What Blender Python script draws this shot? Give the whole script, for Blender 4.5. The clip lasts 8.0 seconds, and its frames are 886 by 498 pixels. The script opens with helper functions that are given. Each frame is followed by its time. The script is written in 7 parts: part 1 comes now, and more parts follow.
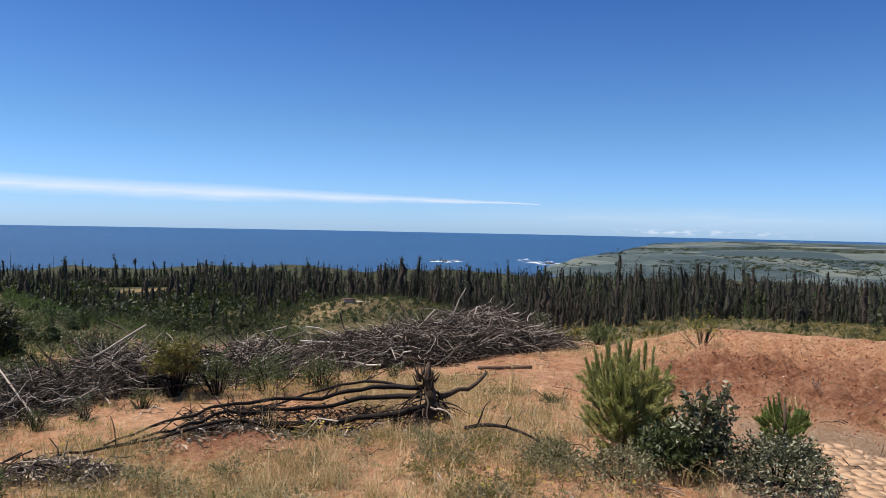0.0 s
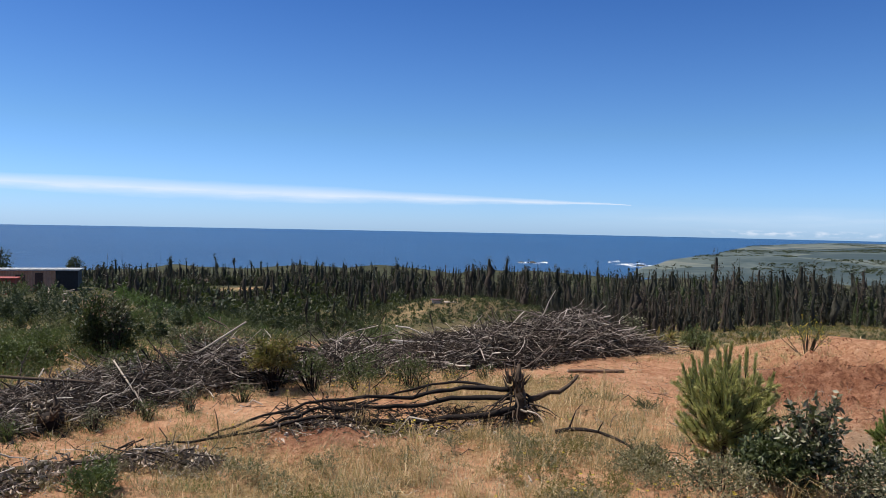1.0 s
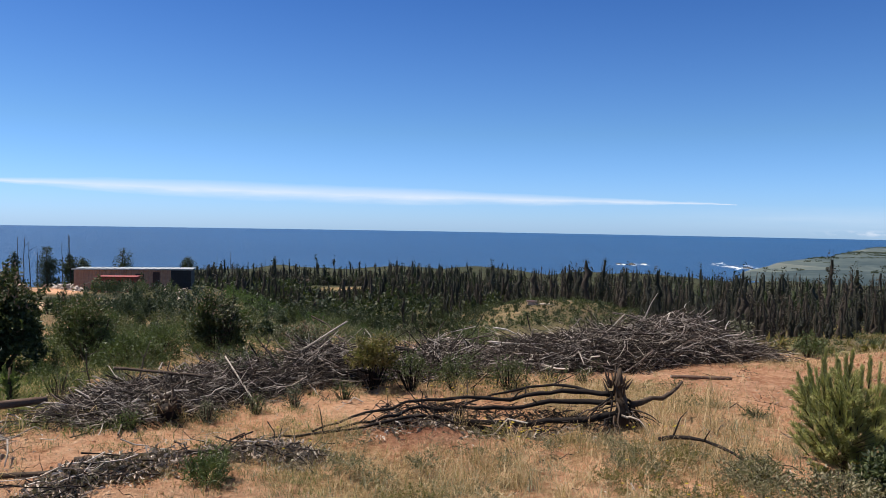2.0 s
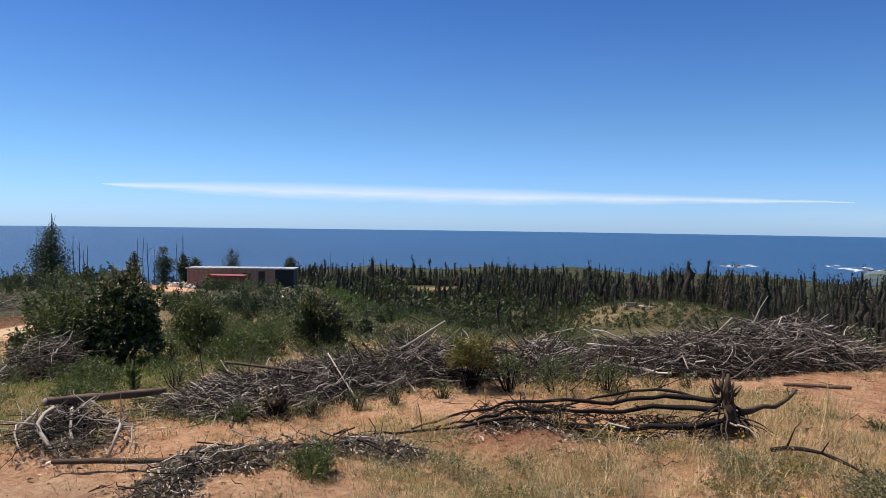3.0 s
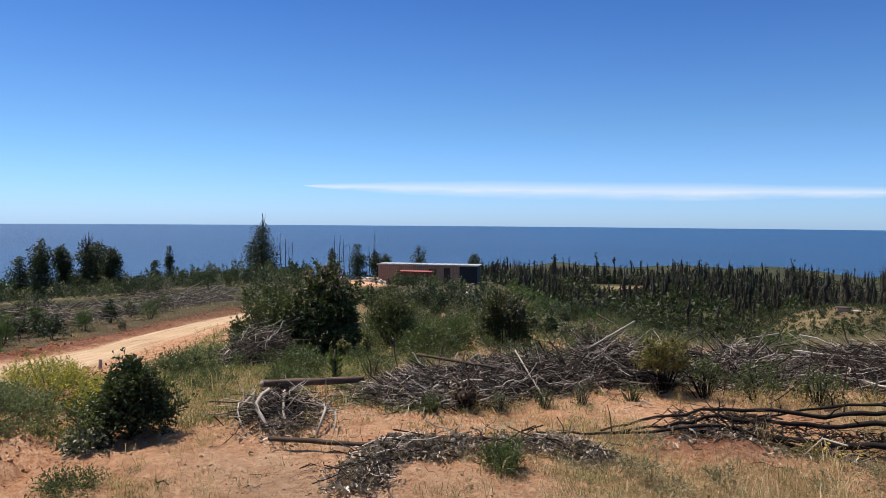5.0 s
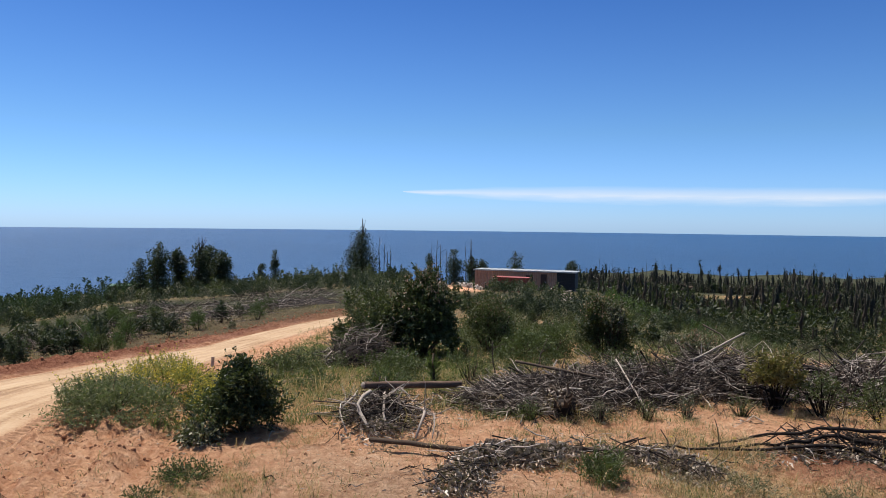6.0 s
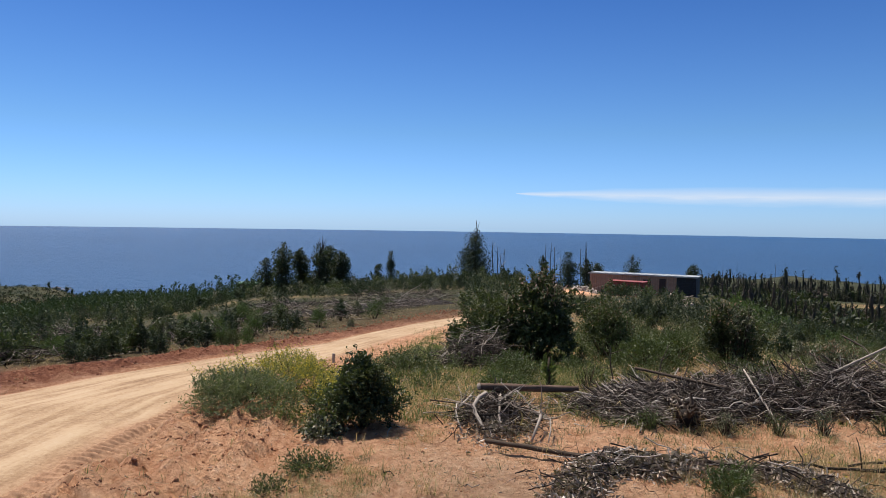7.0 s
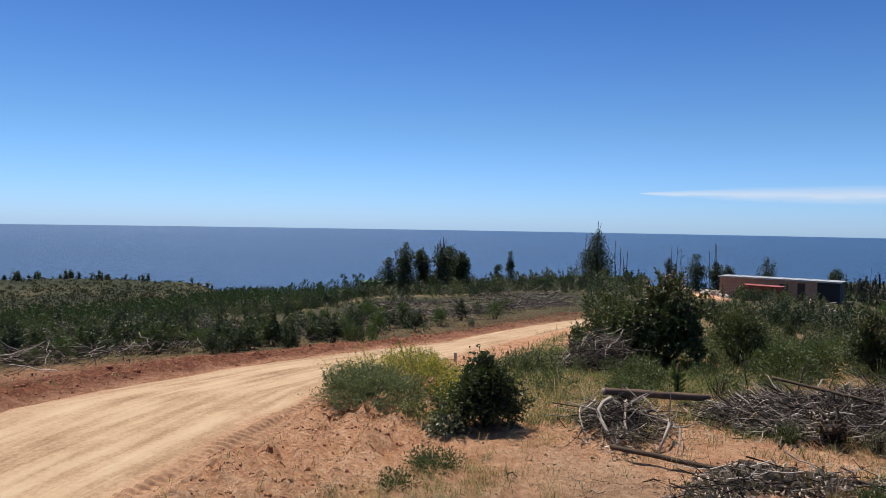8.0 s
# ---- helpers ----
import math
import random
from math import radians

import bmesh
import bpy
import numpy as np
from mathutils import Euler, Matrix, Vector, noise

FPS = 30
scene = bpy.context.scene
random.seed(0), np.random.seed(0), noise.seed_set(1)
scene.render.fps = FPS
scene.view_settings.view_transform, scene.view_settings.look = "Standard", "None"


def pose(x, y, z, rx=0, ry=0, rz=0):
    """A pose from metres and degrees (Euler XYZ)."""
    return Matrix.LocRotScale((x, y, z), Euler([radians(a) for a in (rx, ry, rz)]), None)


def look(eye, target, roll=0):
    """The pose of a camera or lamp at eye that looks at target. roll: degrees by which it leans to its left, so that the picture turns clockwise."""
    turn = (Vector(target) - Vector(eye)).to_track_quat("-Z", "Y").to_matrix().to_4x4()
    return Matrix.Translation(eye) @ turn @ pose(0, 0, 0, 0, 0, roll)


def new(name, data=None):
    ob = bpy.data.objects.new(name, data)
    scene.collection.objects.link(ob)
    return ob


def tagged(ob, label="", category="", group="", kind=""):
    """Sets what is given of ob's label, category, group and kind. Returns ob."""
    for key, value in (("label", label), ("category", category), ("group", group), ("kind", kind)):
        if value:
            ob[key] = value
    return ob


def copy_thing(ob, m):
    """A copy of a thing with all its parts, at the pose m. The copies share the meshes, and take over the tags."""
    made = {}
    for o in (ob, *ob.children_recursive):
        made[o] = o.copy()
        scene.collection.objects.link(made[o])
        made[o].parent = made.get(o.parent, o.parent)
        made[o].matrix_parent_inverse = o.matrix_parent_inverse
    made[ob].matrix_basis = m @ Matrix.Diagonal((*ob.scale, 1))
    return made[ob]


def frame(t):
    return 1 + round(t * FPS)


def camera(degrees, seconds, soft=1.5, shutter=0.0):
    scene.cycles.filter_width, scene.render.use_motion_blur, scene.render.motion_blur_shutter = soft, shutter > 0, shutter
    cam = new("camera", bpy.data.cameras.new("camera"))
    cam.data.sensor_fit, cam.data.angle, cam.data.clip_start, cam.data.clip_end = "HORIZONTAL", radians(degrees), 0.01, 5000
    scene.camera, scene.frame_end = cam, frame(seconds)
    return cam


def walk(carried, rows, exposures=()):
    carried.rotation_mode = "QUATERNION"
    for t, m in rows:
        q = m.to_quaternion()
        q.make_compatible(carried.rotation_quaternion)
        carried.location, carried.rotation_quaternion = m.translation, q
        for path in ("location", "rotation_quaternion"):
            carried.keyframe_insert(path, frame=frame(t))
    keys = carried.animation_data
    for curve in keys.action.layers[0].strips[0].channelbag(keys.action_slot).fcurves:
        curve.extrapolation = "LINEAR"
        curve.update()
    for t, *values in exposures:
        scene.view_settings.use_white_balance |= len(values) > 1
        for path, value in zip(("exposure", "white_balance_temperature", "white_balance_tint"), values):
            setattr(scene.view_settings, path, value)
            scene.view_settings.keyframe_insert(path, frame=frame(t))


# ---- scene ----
# a standing pan: the eye swings on a short arm round the body while it turns to the left
cam = camera(63.3, 8.0, soft=0.6)
EYE = 2.0
ARM = 0.24
PAN = [
    (0.0, 0.0, -1.81, -1.15),
    (0.5, 3.36, -1.83, -1.2),
    (1.0, 6.98, -1.86, -1.14),
    (1.5, 10.71, -1.89, -1.07),
    (3.0, 22.13, -1.98, -0.77),
    (3.5, 25.68, -2.15, -0.68),
    (4.0, 29.39, -2.4, -0.57),
    (4.5, 32.98, -2.46, -0.45),
    (6.0, 44.25, -1.95, -0.65),
    (6.5, 48.56, -1.88, -0.77),
    (7.0, 53.27, -1.91, -0.87),
    (7.5, 58.11, -1.98, -0.94),
    (8.0, 62.78, -2.01, -0.94),
]
walk(cam, [(t, pose(-ARM * math.sin(radians(yaw)), ARM * (math.cos(radians(yaw)) - 1), EYE, 90 + pitch, roll, yaw)) for t, yaw, pitch, roll in PAN],
     exposures=[(0.0, 0.62), (3.5, 0.60), (4.5, 0.60), (6.0, 0.56), (8.0, 0.41)])

# ---- world, sun, exposure ----
SUN_AZ, SUN_EL = 90.0, 65.0          # degrees to the left of +y, degrees up
sky_world = bpy.data.worlds.new("sky")
scene.world = sky_world
sky_world.use_nodes = True


def build_sky():
    nt = sky_world.node_tree
    nt.nodes.clear()
    nd, ln = nt.nodes, nt.links
    sky = nd.new("ShaderNodeTexSky")
    sky.sky_type = 'NISHITA'
    sky.sun_disc = False
    sky.sun_elevation = radians(SUN_EL)
    sky.sun_rotation = radians(360 - SUN_AZ)
    sky.altitude = 0
    sky.air_density, sky.dust_density, sky.ozone_density = 1.0, 0.2, 5.0
    bg = nd.new("ShaderNodeBackground")
    bg.inputs["Strength"].default_value = 0.072
    out = nd.new("ShaderNodeOutputWorld")
    ln.new(bg.outputs[0], out.inputs[0])

    def m(op, a, b=None, c=None, clamp=False):
        n = nd.new("ShaderNodeMath")
        n.operation = op
        n.use_clamp = clamp
        for i, v in enumerate((a, b, c)):
            if v is None:
                continue
            if isinstance(v, (int, float)):
                n.inputs[i].default_value = v
            else:
                ln.new(v, n.inputs[i])
        return n.outputs[0]

    co = nd.new("ShaderNodeTexCoord")
    sep = nd.new("ShaderNodeSeparateXYZ")
    ln.new(co.outputs["Generated"], sep.inputs[0])
    az = m('MULTIPLY', m('ARCTAN2', m('MULTIPLY', sep.outputs[0], -1.0), sep.outputs[1]), 57.2958)
    el = m('MULTIPLY', m('ARCSINE', sep.outputs[2]), 57.2958)
    # streak of high cloud: a long lens between azimuth -6 and 47 degrees
    comb = nd.new("ShaderNodeCombineXYZ")
    ln.new(m('MULTIPLY', az, 0.16), comb.inputs[0])
    ln.new(m('MULTIPLY', el, 1.5), comb.inputs[1])
    ns = nd.new("ShaderNodeTexNoise")
    ns.inputs["Scale"].default_value = 1.3
    ns.inputs["Detail"].default_value = 7.0
    ns.inputs["Roughness"].default_value = 0.6
    ln.new(comb.outputs[0], ns.inputs["Vector"])
    wob = m('MULTIPLY', m('SUBTRACT', ns.outputs[0], 0.5), 0.75)
    mid = m('ADD', m('MULTIPLY', az, 0.012), 2.02)          # rises to the left
    lead = m('DIVIDE', m('SUBTRACT', 47.5, az), 14.0, clamp=True)
    tail = m('DIVIDE', m('ADD', az, 8.0), 26.0, clamp=True)
    half = m('MULTIPLY', m('MULTIPLY', m('POWER', lead, 0.6), tail), 0.74)
    off = m('ABSOLUTE', m('ADD', m('SUBTRACT', el, mid), m('MULTIPLY', wob, 0.55)))
    dens = m('MULTIPLY', m('SUBTRACT', 1.0, m('DIVIDE', off, m('ADD', half, 0.02)), clamp=True), m('ADD', 0.55, wob), clamp=True)
    dens = m('MULTIPLY', m('MULTIPLY', dens, 1.5, clamp=True), m('GREATER_THAN', half, 0.01))
    # veil of thin haze just over the far horizon and small cumulus over the far coast
    comb2 = nd.new("ShaderNodeCombineXYZ")
    ln.new(m('MULTIPLY', az, 0.9), comb2.inputs[0])
    ln.new(m('MULTIPLY', el, 2.6), comb2.inputs[1])
    n2 = nd.new("ShaderNodeTexNoise")
    n2.inputs["Scale"].default_value = 1.2
    n2.inputs["Detail"].default_value = 6.0
    ln.new(comb2.outputs[0], n2.inputs["Vector"])
    band = m('SUBTRACT', 1.0, m('DIVIDE', m('ABSOLUTE', m('ADD', el, 0.1)), 0.28), clamp=True)
    span = m('SUBTRACT', 1.0, m('DIVIDE', m('ABSOLUTE', m('ADD', az, 20.0)), 8.0), clamp=True)
    cumu = m('MULTIPLY', m('MULTIPLY', m('MULTIPLY', m('SUBTRACT', n2.outputs[0], 0.45), 5.0, clamp=True), band), m('MULTIPLY', span, 1.6, clamp=True), clamp=True)
    veil_band = m('SUBTRACT', 1.0, m('DIVIDE', m('ABSOLUTE', m('SUBTRACT', el, 0.9)), 1.0), clamp=True)
    veil_span = m('SUBTRACT', 1.0, m('DIVIDE', m('ABSOLUTE', m('ADD', az, 20.0)), 22.0), clamp=True)
    veil = m('MULTIPLY', m('MULTIPLY', veil_band, veil_span), m('MULTIPLY', ns.outputs[0], 0.45))
    cover = m('ADD', m('MULTIPLY', dens, 0.8), m('ADD', m('MULTIPLY', cumu, 0.7), veil), clamp=True)
    mix = nd.new("ShaderNodeMix")
    mix.data_type = 'RGBA'
    ln.new(cover, mix.inputs["Factor"])
    # a clean, dry maritime sky: deeper blue overhead, pale blue at the rim
    tint = nd.new("ShaderNodeValToRGB")
    for e, (pos, c) in zip([tint.color_ramp.elements[0], tint.color_ramp.elements[1], tint.color_ramp.elements.new(0.5), tint.color_ramp.elements.new(0.75)],
                           [(0.0, (0.64, 0.96, 1.68)), (1.0, (0.42, 0.66, 0.95)), (0.2, (0.53, 0.79, 1.12)), (0.5, (0.31, 0.56, 0.95))]):
        e.position, e.color = pos, (*c, 1)
    ln.new(m('DIVIDE', el, 36.0, clamp=True), tint.inputs[0])
    deep = nd.new("ShaderNodeMix")
    deep.data_type, deep.blend_type = 'RGBA', 'MULTIPLY'
    deep.inputs["Factor"].default_value = 1.0
    # a little deeper on the side away from the sun
    ax, ay = -math.sin(radians(SUN_AZ)), math.cos(radians(SUN_AZ))
    lean = m('ADD', m('MULTIPLY', sep.outputs[0], ax), m('MULTIPLY', sep.outputs[1], ay))
    fall = nd.new("ShaderNodeVectorMath")
    fall.operation = 'SCALE'
    ln.new(tint.outputs[0], fall.inputs[0])
    ln.new(m('ADD', 1.0, m('MULTIPLY', lean, 0.04)), fall.inputs["Scale"])
    ln.new(sky.outputs[0], deep.inputs["A"])
    ln.new(fall.outputs[0], deep.inputs["B"])
    ln.new(deep.outputs["Result"], mix.inputs["A"])
    mix.inputs["B"].default_value = (7.6, 8.2, 9.2, 1)
    ln.new(mix.outputs["Result"], bg.inputs["Color"])


build_sky()
sun_data = bpy.data.lights.new("sun", 'SUN')
sun_data.energy = 5.0
sun_data.angle = radians(0.53)
sun_data.color = (1.0, 0.94, 0.85)
sun_ob = new("sun", sun_data)
_a, _e = radians(SUN_AZ), radians(SUN_EL)
SUN_DIR = Vector((-math.sin(_a) * math.cos(_e), math.cos(_a) * math.cos(_e), math.sin(_e)))
sun_ob.matrix_world = look(SUN_DIR * 60, (0, 0, 0))


# ---- materials ----
class Mat:
    """A small node-graph writer round one Principled material."""

    def __init__(self, name, rough=0.8, spec=0.3):
        self.mat = bpy.data.materials.new(name)
        self.mat.use_nodes = True
        self.nt = self.mat.node_tree
        self.p = self.nt.nodes["Principled BSDF"]
        self.p.inputs["Roughness"].default_value = rough
        self.p.inputs["Specular IOR Level"].default_value = spec

    def link(self, a, b):
        self.nt.links.new(a, b)

    def node(self, kind):
        return self.nt.nodes.new(kind)

    def coord(self, which="Object", scale=(1, 1, 1)):
        c = self.node("ShaderNodeTexCoord")
        mp = self.node("ShaderNodeMapping")
        mp.inputs["Scale"].default_value = scale
        self.link(c.outputs[which], mp.inputs[0])
        return mp.outputs[0]

    def noise(self, vec, scale, detail=5.0, rough=0.55, dist=0.0):
        n = self.node("ShaderNodeTexNoise")
        n.inputs["Scale"].default_value = scale
        n.inputs["Detail"].default_value = detail
        n.inputs["Roughness"].default_value = rough
        n.inputs["Distortion"].default_value = dist
        self.link(vec, n.inputs["Vector"])
        return n.outputs[0]

    def ramp(self, fac, stops, smooth=False):
        r = self.node("ShaderNodeValToRGB")
        if smooth:
            r.color_ramp.interpolation = 'EASE'
        els = r.color_ramp.elements
        while len(els) < len(stops):
            els.new(0.5)
        for e, (pos, col) in zip(els, stops):
            e.position = pos
            e.color = (*col, 1) if len(col) == 3 else col
        self.link(fac, r.inputs[0])
        return r.outputs[0]

    def math(self, op, a, b=None, clamp=False):
        n = self.node("ShaderNodeMath")
        n.operation = op
        n.use_clamp = clamp
        for i, v in enumerate((a, b)):
            if v is None:
                continue
            if isinstance(v, (int, float)):
                n.inputs[i].default_value = v
            else:
                self.link(v, n.inputs[i])
        return n.outputs[0]

    def mix(self, fac, a, b, mode='MIX'):
        n = self.node("ShaderNodeMix")
        n.data_type = 'RGBA'
        n.blend_type = mode
        for key, v in (("Factor", fac), ("A", a), ("B", b)):
            if isinstance(v, (int, float)):
                n.inputs[key].default_value = v
            elif isinstance(v, tuple):
                n.inputs[key].default_value = (*v, 1)
            else:
                self.link(v, n.inputs[key])
        return n.outputs["Result"]

    def attr(self, name):
        n = self.node("ShaderNodeAttribute")
        n.attribute_name = name
        return n.outputs["Fac"]

    def island(self):
        return self.node("ShaderNodeNewGeometry").outputs["Random Per Island"]

    def colour(self, c):
        if isinstance(c, tuple):
            self.p.inputs["Base Color"].default_value = (*c, 1)
        else:
            self.link(c, self.p.inputs["Base Color"])
        return self

    def bump(self, h, strength=0.4, dist=0.02):
        b = self.node("ShaderNodeBump")
        b.inputs["Strength"].default_value = strength
        b.inputs["Distance"].default_value = dist
        self.link(h, b.inputs["Height"])
        self.link(b.outputs[0], self.p.inputs["Normal"])
        return self


def leaf_material(name, stops, translucent=0.25, rough=0.5, spec=0.35, patch=1.2, single=0.62):
    """Leaves: colour by leaf and by larger patches of the crown; some light passes through."""
    k = Mat(name, rough, spec)
    vec = k.coord("Object")
    f = k.math('ADD', k.math('MULTIPLY', k.island(), single), k.math('MULTIPLY', k.noise(vec, patch, 3.0), 1 - single))
    col = k.ramp(f, stops)
    k.colour(col)
    if translucent:
        tr = k.node("ShaderNodeBsdfTranslucent")
        k.link(k.mix(0.5, col, (0.20, 0.28, 0.05), 'MIX'), tr.inputs[0])
        mx = k.node("ShaderNodeMixShader")
        mx.inputs[0].default_value = translucent
        k.link(k.p.outputs[0], mx.inputs[1])
        k.link(tr.outputs[0], mx.inputs[2])
        k.link(mx.outputs[0], k.nt.nodes["Material Output"].inputs[0])
    return k.mat


def bark_material(name, dark, mid, pale, scale=18.0):
    k = Mat(name, 0.85, 0.2)
    vec = k.coord("Object", (1, 1, 1))
    n1 = k.noise(vec, scale, 6.0, 0.65)
    f = k.math('ADD', k.math('MULTIPLY', n1, 0.4), k.math('MULTIPLY', k.math('POWER', k.island(), 2.2), 0.75))
    k.colour(k.ramp(f, [(0.22, dark), (0.5, mid), (0.9, pale)]))
    k.bump(k.noise(vec, scale * 4, 4.0), 0.5, 0.01)
    return k.mat


LEAF_EUC = leaf_material("leaf_dark_glossy", [(0.1, (0.016, 0.022, 0.009)), (0.5, (0.038, 0.050, 0.018)), (0.8, (0.080, 0.092, 0.032)), (0.97, (0.20, 0.14, 0.08))], 0.12, 0.5, 0.3)
LEAF_OLIVE = leaf_material("leaf_olive", [(0.1, (0.031, 0.040, 0.014)), (0.5, (0.058, 0.070, 0.023)), (0.85, (0.099, 0.104, 0.036)), (0.97, (0.171, 0.126, 0.054))], 0.18)
LEAF_GREEN = leaf_material("leaf_fresh_green", [(0.1, (0.030, 0.044, 0.012)), (0.55, (0.057, 0.077, 0.022)), (0.95, (0.115, 0.127, 0.041))], 0.22)
LEAF_GREY = leaf_material("leaf_grey_green", [(0.15, (0.026, 0.027, 0.016)), (0.45, (0.068, 0.070, 0.038)), (0.66, (0.19, 0.18, 0.115)), (0.90, (0.47, 0.44, 0.34))], 0.15, 0.6, 0.25)
LEAF_BROWN = leaf_material("leaf_yellow_brown", [(0.1, (0.07, 0.06, 0.018)), (0.5, (0.16, 0.12, 0.035)), (0.9, (0.24, 0.18, 0.06))], 0.25)
LEAF_TREE = leaf_material("leaf_tree_dark", [(0.1, (0.015, 0.022, 0.012)), (0.55, (0.030, 0.040, 0.019)), (0.95, (0.072, 0.064, 0.030))], 0.12, 0.6, 0.25, 0.4)
# next three: leaf colour lifted and greyed in place of distance haze
LEAF_FOREST = leaf_material("leaf_forest_hazed", [(0.2, (0.023, 0.023, 0.019)), (0.5, (0.039, 0.039, 0.031)), (0.85, (0.066, 0.060, 0.048))], 0.08, 0.8, 0.1, 0.05, 0.28)
LEAF_SCORCHED = leaf_material("leaf_scorched_hazed", [(0.2, (0.035, 0.030, 0.024)), (0.5, (0.058, 0.046, 0.038)), (0.8, (0.090, 0.070, 0.055))], 0.08, 0.8, 0.1, 0.05, 0.28)
LEAF_VALLEY = leaf_material("leaf_valley_hazed", [(0.2, (0.018, 0.027, 0.013)), (0.5, (0.038, 0.050, 0.022)), (0.85, (0.077, 0.088, 0.039))], 0.1, 0.75, 0.12, 0.05, 0.4)
LEAF_SCRUB = leaf_material("leaf_scrub_dark", [(0.15, (0.016, 0.023, 0.013)), (0.5, (0.032, 0.046, 0.025)), (0.8, (0.060, 0.073, 0.038)), (0.97, (0.130, 0.097, 0.054))], 0.08, 0.6, 0.2, 0.4, 0.5)
LEAF_CONIFER = leaf_material("leaf_plantation_pine", [(0.1, (0.012, 0.027, 0.012)), (0.6, (0.022, 0.047, 0.017)), (0.95, (0.038, 0.068, 0.025))], 0.1, 0.65, 0.2, 0.05)
LEAF_YOUNG_PINE = leaf_material("leaf_young_pine", [(0.1, (0.027, 0.048, 0.012)), (0.55, (0.051, 0.087, 0.022)), (0.95, (0.090, 0.126, 0.038))], 0.2, 0.6, 0.2, 0.1)
NEEDLE_GREEN = leaf_material("green_pine_needles", [(0.05, (0.09, 0.12, 0.03)), (0.5, (0.20, 0.25, 0.07)), (0.9, (0.36, 0.40, 0.14))], 0.4, 0.55, 0.3)
LEAF_DUSTY = leaf_material("leaf_dusty_olive", [(0.1, (0.075, 0.060, 0.034)), (0.5, (0.17, 0.145, 0.082)), (0.9, (0.38, 0.33, 0.21))], 0.25, 0.6, 0.25)
LEAF_ROADSIDE = leaf_material("leaf_roadside_weed", [(0.1, (0.055, 0.062, 0.030)), (0.5, (0.125, 0.135, 0.066)), (0.9, (0.27, 0.27, 0.15))], 0.3, 0.6, 0.25)
LEAF_MUSTARD = leaf_material("leaf_yellow_weed", [(0.1, (0.10, 0.105, 0.026)), (0.5, (0.22, 0.21, 0.05)), (0.9, (0.40, 0.36, 0.09))], 0.35, 0.6, 0.25)
LEAF_TIP = leaf_material("reddish_leaf_tips", [(0.1, (0.09, 0.045, 0.03)), (0.5, (0.22, 0.12, 0.08)), (0.9, (0.48, 0.33, 0.25))], 0.2, 0.5, 0.35)
NEEDLE = leaf_material("pine_needles", [(0.05, (0.19, 0.185, 0.055)), (0.5, (0.40, 0.38, 0.135)), (0.9, (0.62, 0.56, 0.28))], 0.42, 0.55, 0.3)
LEAF_DEAD = leaf_material("dead_leaves", [(0.05, (0.054, 0.034, 0.023)), (0.38, (0.186, 0.126, 0.091)), (0.68, (0.408, 0.318, 0.246)), (0.95, (0.816, 0.720, 0.636))], 0.1, 0.5, 0.4)
GRASS_DRY = leaf_material("dry_grass", [(0.05, (0.10, 0.055, 0.028)), (0.38, (0.29, 0.18, 0.092)), (0.72, (0.53, 0.37, 0.205)), (0.97, (0.82, 0.67, 0.46))], 0.3, 0.6, 0.25)
GRASS_GREEN = leaf_material("green_grass", [(0.05, (0.037, 0.052, 0.015)), (0.5, (0.074, 0.095, 0.027)), (0.95, (0.148, 0.152, 0.052))], 0.3, 0.6, 0.25)
PETAL = leaf_material("yellow_petals", [(0.1, (0.50, 0.36, 0.02)), (0.9, (0.70, 0.56, 0.05))], 0.25)
BARK_DARK = bark_material("charred_bark", (0.007, 0.005, 0.0045), (0.016, 0.011, 0.009), (0.05, 0.036, 0.028))
BARK_BROWN = bark_material("brown_bark", (0.03, 0.02, 0.014), (0.08, 0.055, 0.038), (0.17, 0.12, 0.085))
BARK_GREY = bark_material("weathered_branch", (0.015, 0.0105, 0.0085), (0.085, 0.062, 0.050), (0.54, 0.465, 0.405), 9.0)
# litter so dark that it carries the shade inside the brush piles
LITTER_SHADE = bark_material("dark_litter", (0.006, 0.004, 0.003), (0.022, 0.014, 0.010), (0.07, 0.045, 0.032), 24.0)
WOOD_PALE = bark_material("bleached_wood", (0.20, 0.16, 0.13), (0.36, 0.30, 0.25), (0.55, 0.49, 0.42))
WOOD_LOG = bark_material("log_wood", (0.05, 0.03, 0.021), (0.15, 0.095, 0.068), (0.30, 0.215, 0.16))


